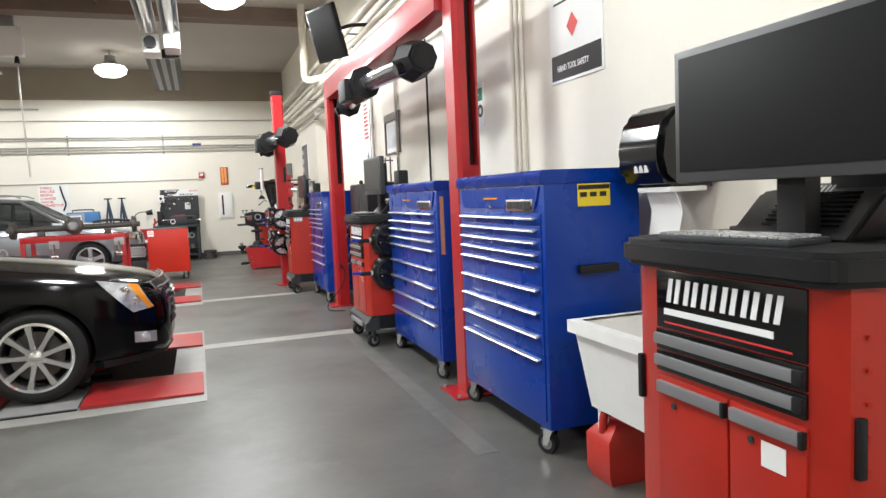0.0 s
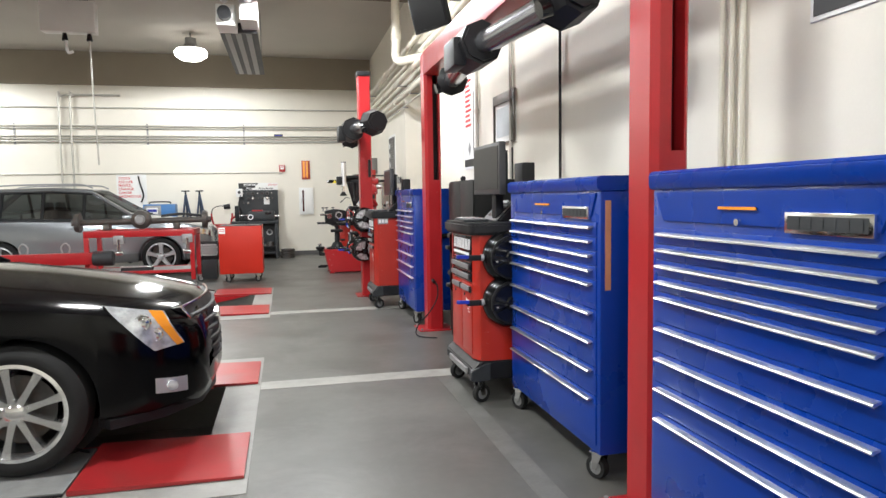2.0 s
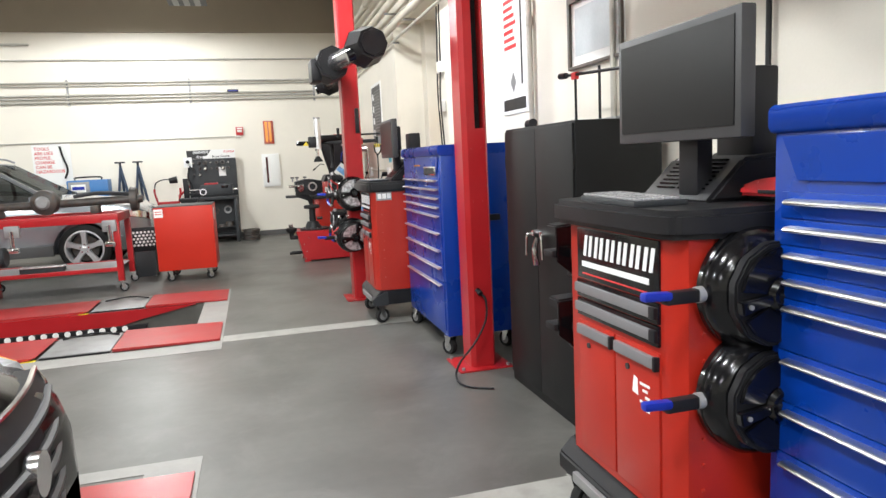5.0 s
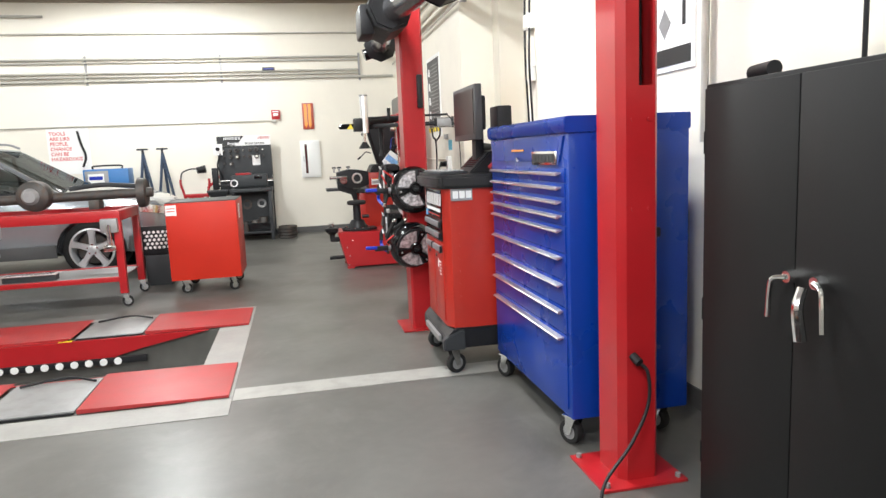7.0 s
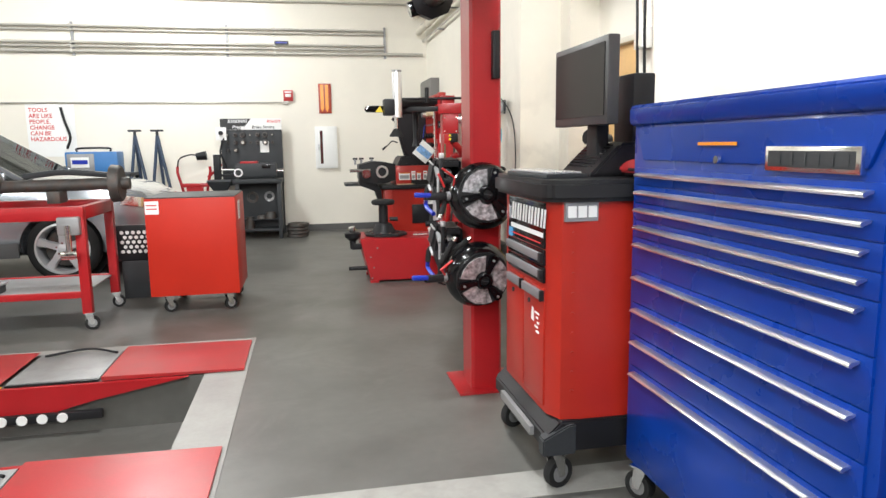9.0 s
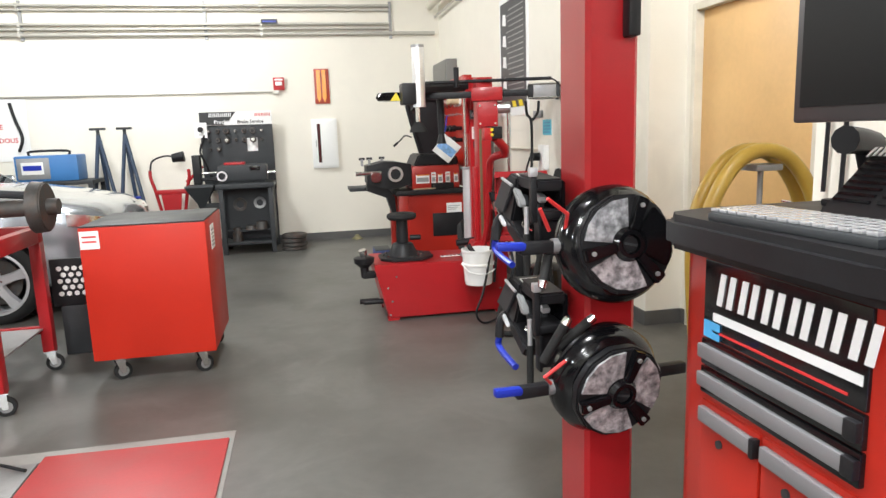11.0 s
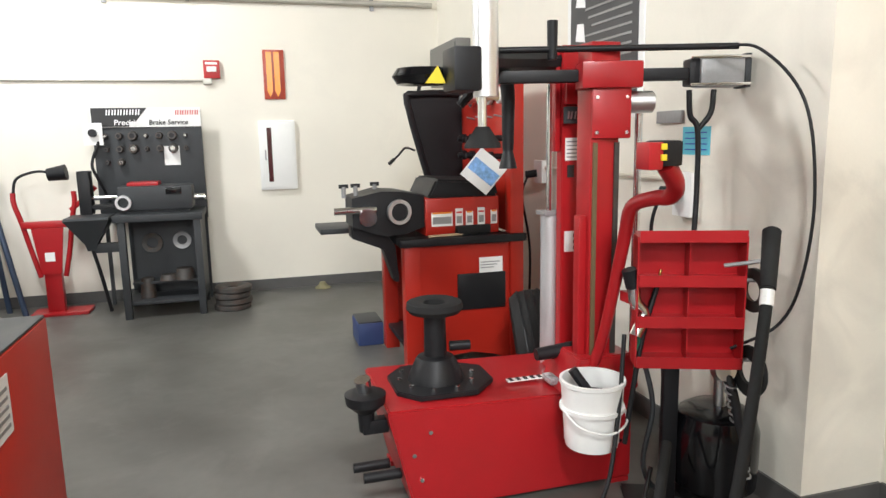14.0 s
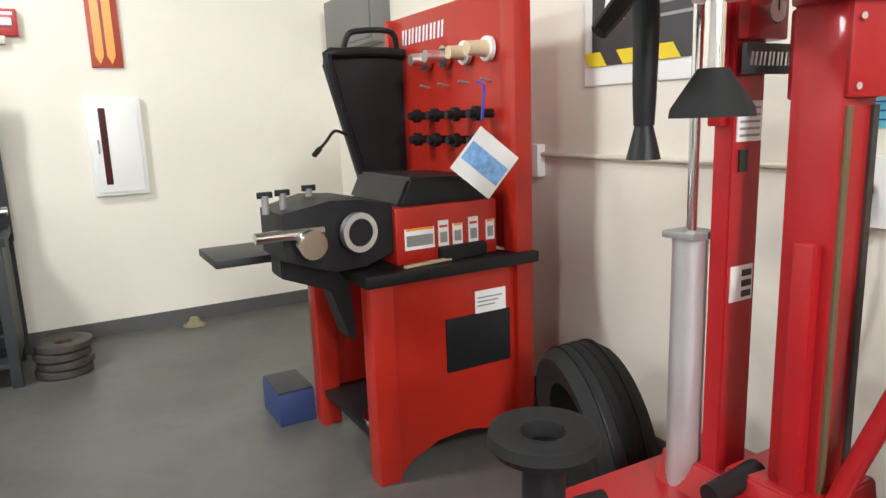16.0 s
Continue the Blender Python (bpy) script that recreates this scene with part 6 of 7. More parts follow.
# ---- dark brake lathe stand ----
def dark_lathe():
    t = thing("lathe_stand", "dark grey steel lathe stand with tool board", "lathe stand", (-0.66, 18.66, 0))
    w, d = 0.68, 0.62
    for x in (0, w - 0.06):
        for y in (0, d - 0.06):
            part("leg", box(x, x + 0.06, y, y + 0.06, 0, 0.86, 0.004), DARK_GREY, t)
    part("worktop", box(-0.03, w + 0.02, -0.02, d + 0.02, 0.86, 0.92, 0.005), DARK_GREY, t)
    part("back_panel", box(0.06, w - 0.06, d - 0.2, d - 0.18, 0.1, 0.86), DARK_GREY, t)
    part("shelf", box(0.0, w, 0.02, d, 0.12, 0.15, 0.004), DARK_GREY, t)
    part("side_panel", box(w - 0.02, w, 0.06, d - 0.06, 0.15, 0.86), DARK_GREY, t)
    for k, (x, z, r) in enumerate(((0.22, 0.62, 0.09), (0.48, 0.63, 0.08))):
        part("hung_ring", closed_spin([(r * 0.55, 0), (r, 0), (r, 0.04), (r * 0.55, 0.03)], 24, pose(x, d - 0.2, z, 90, 0, 0), None), IRON if k == 0 else GREY, t, "steel ring on a peg")
    for x, z, r, h in ((0.18, 0.15, 0.07, 0.18), (0.36, 0.3, 0.08, 0.05), (0.5, 0.3, 0.09, 0.1)):
        part("adaptor", cyl((x, 0.2, z), (x, 0.2, z + h), r, r * 0.8, 20), IRON, t)
    part("rack_bar", box(0.06, w - 0.06, 0.15, 0.3, 0.28, 0.3), DARK_GREY, t)
    bd = part("tool_board", box(-0.24, w + 0.03, d + 0.03, d + 0.06, 0.8, 1.84, 0.005), DARK_GREY, t)
    for x in (-0.22, w - 0.01):
        part("board_post", box(x, x + 0.03, d + 0.06, d + 0.1, 0, 1.8), DARK_GREY, t)
    hd = part("header_sign", prism([(-0.24, 1.86), (w + 0.03, 1.86), (w + 0.03, 1.68), (-0.24, 1.68)], "y", d + 0.012, d + 0.03), WHITE, t, "white and black header sign")
    part("header_black", prism([(-0.235, 1.855), (0.24, 1.855), (0.14, 1.73), (-0.235, 1.73)], "y", d + 0.008, d + 0.0125), TEXT_BLACK, hd)
    part("header_black", box(-0.235, 0.08, d + 0.008, d + 0.0125, 1.685, 1.73), TEXT_BLACK, hd)
    maker_mark(6, 0.07, facing("-y", -0.12, d + 0.007, 1.79), TEXT_WHITE, hd, "white maker's mark of plain bars", 0.15, 0.002, 0.0005, 1.0)
    lettering("lettering", "Precision", 0.07, facing("-y", -0.05, d + 0.0068, 1.7), TEXT_WHITE, hd, "white lettering", 0.1, 0.001, 0.0005, 1.0)
    lettering("lettering", "Brake Service", 0.066, facing("-y", 0.25, d + 0.0068, 1.7), TEXT_BLACK, hd, "black lettering", 0.1, 0.001, 0.0005, 0.95)
    maker_mark(5, 0.06, facing("-y", 0.48, d + 0.0068, 1.79), TEXT_RED, hd, "red maker's mark of plain bars", 0.1, 0.001, 0.0005, 1.0)
    for r_, z in enumerate((1.6, 1.48, 1.36)):
        for c in range((7, 7, 2)[r_]):
            x = -0.13 + 0.115 * c
            rr = 0.022 + 0.012 * ((c * 7 + r_ * 3) % 3)
            ad = part("adaptor", cyl((x, d + 0.03, z), (x, d - 0.04, z), rr, rr * 0.8, 14), IRON, bd)
            part("bore", cyl((x, d - 0.04, z), (x, d - 0.042, z), rr * 0.5, n=10), BLACK if (c + r_) % 3 else CHROME, ad)
    part("notice", box(0.36, 0.5, d + 0.024, d + 0.028, 1.32, 1.5), PAPER, bd, "white printed notice")
    part("lamp_plate", box(-0.3, -0.14, d - 0.06, d - 0.05, 1.52, 1.72), WHITE, bd, "white plate with a black knob")
    part("lamp_knob", cyl((-0.22, d - 0.06, 1.63), (-0.22, d - 0.1, 1.63), 0.035, n=16), BLACK, bd)
    part("lamp_arm", tube([(-0.18, d - 0.05, 1.55), (-0.24, d - 0.12, 1.35), (-0.2, d - 0.1, 1.2), (-0.14, d, 1.0)], 0.014, 8), BLACK, bd)
    b = part("lathe_body", box(0.0, 0.62, 0.14, 0.44, 0.94, 1.16, 0.03), DARK_GREY, t, "dark cast lathe body")
    part("lathe_foot", box(0.05, 0.58, 0.18, 0.4, 0.92, 0.96, 0.004), DARK_GREY, b)
    part("red_cover", box(0.08, 0.34, 0.18, 0.4, 1.155, 1.19, 0.008), RED, b)
    part("dial_ring", closed_spin([(0.045, 0), (0.066, 0), (0.066, 0.03), (0.045, 0.03)], 24, pose(0.05, 0.14, 1.02, 90, 0, 0), None), ALU, b, "bright graduated ring")
    part("switch_panel", box(0.4, 0.53, 0.132, 0.14, 1.08, 1.14, 0.002), GLOSS_BLACK, b)
    part("spindle", cyl((0.6, 0.28, 1.04), (0.72, 0.28, 1.04), 0.03, n=14), CHROME, b)
    part("spindle", cyl((-0.02, 0.28, 1.06), (-0.3, 0.28, 1.06), 0.02, n=12), CHROME, b)
    part("motor", box(-0.32, -0.22, 0.22, 0.36, 0.92, 1.3, 0.01), BLACK, b)
    part("motor_bracket", box(-0.23, 0.02, 0.24, 0.34, 0.96, 1.0, 0.005), BLACK, b)
    part("chip_funnel", spin([(0.24, 0.92), (0.25, 0.9), (0.07, 0.68), (0.05, 0.62), (0.0, 0.62)], 4, pose(-0.22, 0.1, 0, 0, 0, 45)), DARK_GREY, t, "square grey chip funnel")
    part("funnel_bracket", box(-0.2, 0.0, 0.06, 0.14, 0.6, 0.68, 0.005), DARK_GREY, t)
    part("drain_hose", tube([(-0.22, 0.1, 0.62), (-0.18, 0.12, 0.4), (-0.14, 0.2, 0.05)], 0.016, 8), BLACK, t)


dark_lathe()
for dk in range(4):
    rt = thing("brake_drum", "rusty stacked brake drum on the floor", "brake drum", (0.24 + 0.015 * (dk % 2), 18.8, 0.055 * dk), group="stack of brake drums")
    part("drum", closed_spin([(0.05, 0), (0.15, 0), (0.165, 0.008), (0.165, 0.045), (0.15, 0.053), (0.1, 0.053), (0.05, 0.035)], 30, None, None), IRON, rt)
rt = thing("rag", "small crumpled olive rag by the wall", "rag", (1.13, 19.36, 0))
part("cloth", spin([(0.0, 0.07), (0.03, 0.065), (0.05, 0.03), (0.09, 0.004), (0.0, 0.0)], 7), mat("olive_rag", (0.22, 0.2, 0.11), 0.9, bump=0.4), rt)


# ---- red lifting cradle, stands, blue charger ----
def cradle():
    t = thing("wheel_lift", "red lifting cradle with curved arms and a black lamp", "wheel lift", (-1.3, 19.12, 0))
    part("mast", box(-0.07, 0.07, -0.03, 0.05, 0.02, 0.75, 0.01), RED, t)
    part("base", box(-0.2, 0.28, -0.1, 0.15, 0, 0.03, 0.006), RED, t)
    for s in (-1, 1):
        part("arm", tube([(s * 0.1, 0, 0.35), (s * 0.16, 0, 0.62), (s * 0.2, -0.02, 0.85), (s * 0.24, -0.03, 1.02), (s * 0.24, -0.03, 1.12)], 0.022, 8), RED, t)
    part("plate", prism([(-0.08, 0.38), (0.08, 0.38), (0.13, 0.8), (-0.13, 0.8)], "y", -0.05, -0.03, 0.004), RED, t)
    part("crossbar", box(-0.2, 0.2, -0.05, 0.03, 0.8, 0.86, 0.008), RED, t)
    part("label", box(-0.04, 0.04, -0.054, -0.051, 0.5, 0.58), PAPER, t)
    part("right_horn", tube([(0.2, -0.02, 0.95), (0.32, -0.02, 1.05), (0.42, -0.02, 1.15)], 0.022, 8), RED, t)
    part("cable_loop", tube([(-0.24, -0.03, 1.1), (-0.2, -0.03, 1.24), (-0.05, -0.03, 1.3), (0.08, -0.03, 1.29)], 0.012, 8), BLACK, t)
    part("lamp", cyl((0.05, -0.03, 1.27), (0.2, -0.03, 1.29), 0.055, 0.07, 14), BLACK, t)


def tall_stand(x):
    t = thing("tripod_stand", "tall dark blue steel support stand", "support stand", (x, 19.1, 0), group="tall support stands")
    part("saddle", box(-0.09, 0.09, -0.04, 0.04, 1.66, 1.69, 0.005), DARK_GREY, t)
    part("screw", cyl((0, 0, 1.4), (0, 0, 1.67), 0.022, n=12), DARK_GREY, t)
    for dx, dy in ((-0.2, -0.1), (0.3, -0.16), (0.05, 0.22)):
        part("leg", cyl((0, 0, 1.6), (dx, dy, 0), 0.024, n=10), mat("dark_blue_paint", (0.03, 0.05, 0.09), 0.45), t)
    part("tie", tube([(-0.1, -0.055, 0.78), (0.16, -0.085, 0.78), (0.028, 0.115, 0.78), (-0.1, -0.055, 0.78)], 0.012, 6, curved=False), BLUE_GRIP, t)


def charger():
    b = thing("side_bench", "grey steel bench against the end wall", "workbench", (-3.4, 18.75, 0))
    part("top", box(0, 1.25, 0, 0.6, 1.0, 1.05, 0.005), DARK_GREY, b)
    for x in (0.0, 1.19):
        for y in (0.0, 0.54):
            part("leg", box(x, x + 0.06, y, y + 0.06, 0, 1.0, 0.004), DARK_GREY, b)
    t = thing("battery_charger", "blue and grey battery charger on a bench", "battery charger", (-3.05, 18.85, 1.05))
    part("case", box(0, 0.72, 0, 0.38, 0, 0.32, 0.02), mat("charger_blue", (0.04, 0.17, 0.42), 0.4), t)
    part("front", box(0.03, 0.4, -0.008, 0.002, 0.03, 0.29, 0.006), GREY, t, "grey control panel")
    part("label", box(0.08, 0.33, -0.012, -0.007, 0.09, 0.24), PAPER, t)
    part("print", box(0.1, 0.31, -0.0145, -0.0115, 0.14, 0.2), BLUE_GRIP, t)
    part("handle", tube([(0.12, 0.19, 0.32), (0.14, 0.19, 0.37), (0.56, 0.19, 0.37), (0.58, 0.19, 0.32)], 0.015, 8, steps=3), BLACK, t)


cradle()
tall_stand(-2.12)
tall_stand(-1.8)
charger()


# ---- end wall fittings ----
def wall_item(name, label, category):
    return thing(name, label, category)


def end_wall():
    Y = BACK
    t = wall_item("extinguisher_cabinet", "white steel wall cabinet with a narrow dark window", "wall cabinet")
    part("frame", box(0.575, 0.935, Y - 0.05, Y, 1.04, 1.73, 0.006), WHITE, t)
    part("cabinet_door", box(0.6, 0.91, Y - 0.06, Y - 0.05, 1.065, 1.705, 0.004), WHITE, t)
    part("window", box(0.655, 0.7, Y - 0.063, Y - 0.06, 1.12, 1.66), mat("dark_red_pane", (0.06, 0.01, 0.012), 0.15), t, "narrow dark red window")
    part("pull", box(0.628, 0.64, Y - 0.07, Y - 0.06, 1.34, 1.44, 0.002), GREY, t)
    t = wall_item("evacuation_plaque", "red and amber arrow plaque on the wall", "plaque")
    part("board", box(0.66, 0.865, Y - 0.02, Y, 1.94, 2.42, 0.004), mat("brick_red", (0.38, 0.05, 0.02), 0.4), t)
    for x in (0.69, 0.765):
        part("arrow", prism([(x, 2.4), (x + 0.055, 2.4), (x + 0.055, 2.02), (x + 0.0275, 1.96), (x, 2.02)], "y", Y - 0.026, Y - 0.02), AMBER, t, "amber downward arrow")
    t = wall_item("fire_alarm", "small red fire alarm strobe box on the wall", "alarm")
    part("box", box(0.1, 0.25, Y - 0.05, Y, 2.14, 2.31, 0.006), mat("alarm_red", (0.45, 0.02, 0.02), 0.35), t)
    part("lens", box(0.13, 0.22, Y - 0.07, Y - 0.05, 2.2, 2.25, 0.008), PAPER, t)
    part("print", box(0.12, 0.23, Y - 0.053, Y - 0.05, 2.27, 2.29), TEXT_WHITE, t)
    t = wall_item("alarm_conduit", "thin conduit running along the wall to the alarm", "conduit")
    part("pipe", cyl((-9, Y - 0.02, 2.12), (0.12, Y - 0.02, 2.12), 0.011, n=8), CONDUIT, t)
    part("elbow_box", box(0.09, 0.17, Y - 0.045, Y, 2.085, 2.14, 0.004), CONDUIT, t)
    # horizontal conduits
    for z, r, a, b in ((3.69, 0.016, -13, 2.2), (3.26, 0.02, -13, 1.75), (3.2, 0.014, -13, 1.75), (3.02, 0.02, -13, 1.75), (2.96, 0.02, -13, 1.75), (2.89, 0.026, -13, 2.4)):
        t = wall_item("wall_conduit", "painted pipe running along the end wall", "conduit")
        tagged(t, group="conduits on the end wall")
        part("pipe", cyl((a, Y - 0.035, z), (b, Y - 0.035, z), r, n=10), CONDUIT, t)
        for x in range(-12, 2, 3):
            part("clip", box(x - 0.015, x + 0.015, Y - 0.035 - r - 0.004, Y, z - r - 0.006, z + r + 0.006), CONDUIT, t)
    for x in (-5.9, -3.0, -0.75, 1.75):
        t = wall_item("pipe_strut", "upright steel strut holding conduits", "strut")
        tagged(t, group="pipe struts")
        part("strut", box(x, x + 0.04, Y - 0.022, Y, 2.82, 3.32), GREY, t)
    t = wall_item("pipe_tag", "small black and white label on a pipe", "label")
    part("tag", box(0.0, 0.22, Y - 0.068, Y - 0.055, 3.02, 3.08, 0.004), TEXT_BLACK, t)
    part("tag_stripe", box(0.02, 0.2, Y - 0.07, Y - 0.067, 3.04, 3.06), BLUE_GRIP, t)
    for x in (-4.9, -4.65):
        t = wall_item("vertical_conduit", "painted conduit dropping down the end wall", "conduit")
        part("pipe", tube([(x, Y - 0.06, 0.9), (x, Y - 0.06, 3.8), (x + 0.06, Y - 0.06, 3.93), (x + 0.25, Y - 0.06, 3.98), (x + 1.1, Y - 0.06, 3.98)], 0.024, 8, steps=3), CONDUIT, t)
    t = wall_item("wall_notice", "white wall notice with red lines of print", "notice")
    part("sheet", box(-3.74, -3.06, Y - 0.008, Y, 1.3, 2.1), PAPER, t)
    for k, words in enumerate(("TOOLS", "ARE LIKE", "PEOPLE,", "CHANGE", "CAN BE", "HAZARDOUS")):
        lettering("lettering", words, 0.088, facing("-y", -3.7, Y - 0.009, 1.98 - 0.088 * k), TEXT_RED, t, "red lettering", 0, 0.0015, 0.0005, 0.95)
    part("grease_gun_shape", tube([(-3.24, Y - 0.02, 2.05), (-3.2, Y - 0.02, 1.84), (-3.14, Y - 0.02, 1.6), (-3.2, Y - 0.02, 1.42)], 0.02, 8), BLACK, t)


end_wall()


# ---- side wall fittings ----
def side_wall():
    X = WALL
    # pipes along the top of the wall
    for x, z, r, y0, y1, m_ in ((2.3, 3.92, 0.05, -7, 19.4, PIPE_PAINT), (2.36, 3.72, 0.04, -7, 19.4, PIPE_PAINT), (2.3, 3.52, 0.055, -7, 19.4, PIPE_PAINT), (2.38, 3.36, 0.02, -7, 19.4, CONDUIT), (2.33, 3.24, 0.05, 8.2, 19.4, PIPE_PAINT), (2.4, 3.1, 0.018, 5.0, 19.4, CONDUIT)):
        t = thing("overhead_pipe", "cream painted pipe running high along the wall", "pipe", group="overhead pipes")
        part("pipe", cyl((x, y0, z), (x, y1, z), r, n=16), m_, t)
        for y in range(int(y0) + 1, 19, 4):
            part("bracket", box(x - 0.015, X, y, y + 0.03, z - r - 0.02, z - r, 0.002), GREY, t)
            if r > 0.045:
                part("coupling", cyl((x, y + 1.5, z), (x, y + 1.62, z), r + 0.012, n=16), m_, t)
    t = thing("drain_pipe", "cream drain pipe with an elbow under the ceiling", "pipe")
    part("pipe", tube([(2.05, 12.7, CEIL), (2.05, 12.7, 4.0), (2.05, 12.72, 3.72), (2.1, 12.6, 3.62), (2.25, 12.3, 3.6), (2.42, 12.1, 3.6)], 0.07, 12, steps=4), PIPE_PAINT, t)
    part("coupling", cyl((2.05, 12.7, 3.98), (2.05, 12.7, 4.1), 0.085, n=16), PIPE_PAINT, t)
    for y in (5.05, 5.13, 5.21):
        t = thing("wall_conduit", "cream painted conduit running up the side wall", "conduit", group="conduits on the side wall")
        part("pipe", cyl((X - 0.025, y - 0.35, 0.9), (X - 0.025, y - 0.35, CEIL), 0.016, n=10), PIPE_PAINT, t)
    t = thing("wall_conduit", "grey conduit running down the side wall", "conduit")
    part("pipe", cyl((X - 0.025, 8.2, 1.0), (X - 0.025, 8.2, CEIL), 0.018, n=10), CONDUIT, t)
    t = thing("wall_conduit", "grey conduit with coupling on the side wall", "conduit")
    part("pipe", cyl((X - 0.03, 9.4, 1.4), (X - 0.03, 9.4, 3.2), 0.02, n=10), CONDUIT, t)
    part("coupling", cyl((X - 0.03, 9.4, 2.4), (X - 0.03, 9.4, 2.46), 0.028, n=10), CONDUIT, t)
    t = thing("power_cable", "black power cable hanging down the wall", "cable")
    part("lead", tube([(X - 0.03, 6.95, 3.1), (X - 0.03, 6.95, 2.0), (X - 0.03, 6.95, 1.3)], 0.012, 8, steps=2), BLACK, t)

    t = thing("hanging_cable", "pair of black cables hanging down the wall", "cable")
    for k, y in enumerate((11.84, 11.93)):
        part("lead", tube([(X - 0.03, y, 3.1), (X - 0.04, y + 0.03 * k, 2.5), (X - 0.07, y - 0.05, 2.1), (X - 0.04, y - 0.02, 1.6), (X - 0.03, y, 1.2)], 0.009, 8), BLACK, t)
    for z in (2.02, 2.44):
        b = thing("junction_box", "small cream junction box on the wall", "junction box", (X, 11.88, z), group="junction boxes")
        part("case", box(-0.06, 0, -0.06, 0.06, -0.06, 0.06, 0.006), WHITE_PLASTIC, b)
        part("cover", box(-0.065, -0.06, -0.05, 0.05, -0.05, 0.05, 0.002), PIPE_PAINT, b)

    def poster(name, label, y0, y1, z0, z1, x=X):
        p = thing(name, label, "poster", (x, 0, 0))
        part("sheet", box(-0.01, 0, y0, y1, z0, z1), PAPER, p)
        return p

    p = poster("safety_poster", "white tool safety poster with red emblem", 3.62, 4.28, 2.17, 3.2)
    part("black_band", box(-0.013, -0.009, 3.64, 4.26, 2.19, 2.36), TEXT_BLACK, p)
    lettering("lettering", "HAND TOOL SAFETY", 0.058, facing("-x", -0.0145, 4.18, 2.245), TEXT_WHITE, p, "white lettering", 0, 0.001, 0.0005, 0.72)
    part("emblem", prism([(3.98, 2.45), (4.05, 2.53), (3.98, 2.61), (3.91, 2.53)], "x", -0.013, -0.009), TEXT_RED, p, "red diamond emblem")
    lettering("lettering", "THEM", 0.13, facing("-x", -0.013, 4.24, 2.86), TEXT_RED, p, "red lettering", 0, 0.002, 0.0005, 0.9)
    for k in range(3):
        part("print", box(-0.012, -0.009, 4.0, 4.22, 2.7 + 0.05 * k, 2.715 + 0.05 * k), TEXT_BLACK, p)
    part("wrench_print", tube([(-0.012, 3.86, 2.98), (-0.012, 3.8, 2.85), (-0.012, 3.74, 2.72)], 0.03, 6, r1=0.04), GREY, p)
    p = poster("notice", "white notice with a green panel and black ring", 5.5, 5.85, 2.02, 2.4)
    part("green_panel", box(-0.013, -0.009, 5.52, 5.8, 2.25, 2.36), mat("green_print", (0.02, 0.22, 0.12), 0.5), p)
    lettering("lettering", "FIRST", 0.07, facing("-x", -0.0145, 5.74, 2.26), TEXT_WHITE, p, "white lettering", 0, 0.001, 0.0005, 0.9)
    part("ring_print", closed_spin([(0.03, 0), (0.055, 0), (0.055, 0.004), (0.03, 0.004)], 24, pose(-0.009, 5.57, 2.16, 0, -90, 0), None), TEXT_BLACK, p)
    for k in range(3):
        part("print", box(-0.012, -0.009, 5.66, 5.83, 2.06 + 0.05 * k, 2.075 + 0.05 * k), GREY, p)
    p = poster("tall_poster", "tall white poster with red print and a dark footer", 9.52, 10.05, 1.78, 3.0)
    part("dark_footer", box(-0.013, -0.009, 9.55, 10.02, 1.81, 1.9), TEXT_BLACK, p)
    for k in range(10):
        part("print", box(-0.012, -0.009, 9.72 + 0.03 * (k % 3), 9.98, 2.3 + 0.06 * k, 2.33 + 0.06 * k), TEXT_RED, p)
    part("figure_print", box(-0.012, -0.009, 9.6, 9.63, 2.0, 2.7), TEXT_BLACK, p)
    part("emblem", prism([(9.8, 1.95), (9.86, 2.03), (9.8, 2.11), (9.74, 2.03)], "x", -0.012, -0.009), GREY, p)
    p = poster("framed_chart", "pale chart in a dark frame leaning off the wall", 8.1, 8.78, 1.98, 2.5)
    for a, b, c, d in ((8.1, 8.78, 2.4, 2.5), (8.1, 8.78, 1.98, 2.0), (8.1, 8.13, 2.0, 2.4), (8.75, 8.78, 2.0, 2.4)):
        part("frame", box(-0.03, -0.009, a, b, c, d, 0.003), mat("bronze_frame", (0.09, 0.075, 0.06), 0.4), p)
    part("chart_print", box(-0.012, -0.009, 8.2, 8.7, 2.06, 2.36), mat("pale_blue_print", (0.55, 0.6, 0.62), 0.5), p)
    p = poster("machine_poster", "dark printed poster in a white frame with hazard stripes", 15.55, 16.42, 1.62, 2.75)
    part("dark_field", box(-0.014, -0.009, 15.6, 16.37, 1.7, 2.7), mat("charcoal_print", (0.05, 0.05, 0.055), 0.4), p)
    for k in range(4):
        y = 15.68 + 0.2 * k
        part("hazard", prism([(y, 1.7), (y + 0.1, 1.7), (y + 0.14, 1.76), (y + 0.04, 1.76)], "x", -0.018, -0.013), YELLOW, p, "yellow hazard chevron")
    for k in range(16):
        part("print", box(-0.0165, -0.013, 15.66, 16.1 + 0.04 * (k % 3), 1.86 + 0.05 * k, 1.872 + 0.05 * k), GREY, p)
    for k in range(4):
        part("pictogram", prism([(16.18, 1.88 + 0.2 * k), (16.3, 1.9 + 0.2 * k), (16.28, 2.0 + 0.2 * k), (16.2, 1.99 + 0.2 * k)], "x", -0.0165, -0.013), TEXT_WHITE, p)
    # sockets and a teal note
    t = thing("wall_socket", "cream socket box with a conduit on the wall", "socket")
    part("box", box(X - 0.05, X, 16.72, 16.86, 1.2, 1.36, 0.006), WHITE_PLASTIC, t)
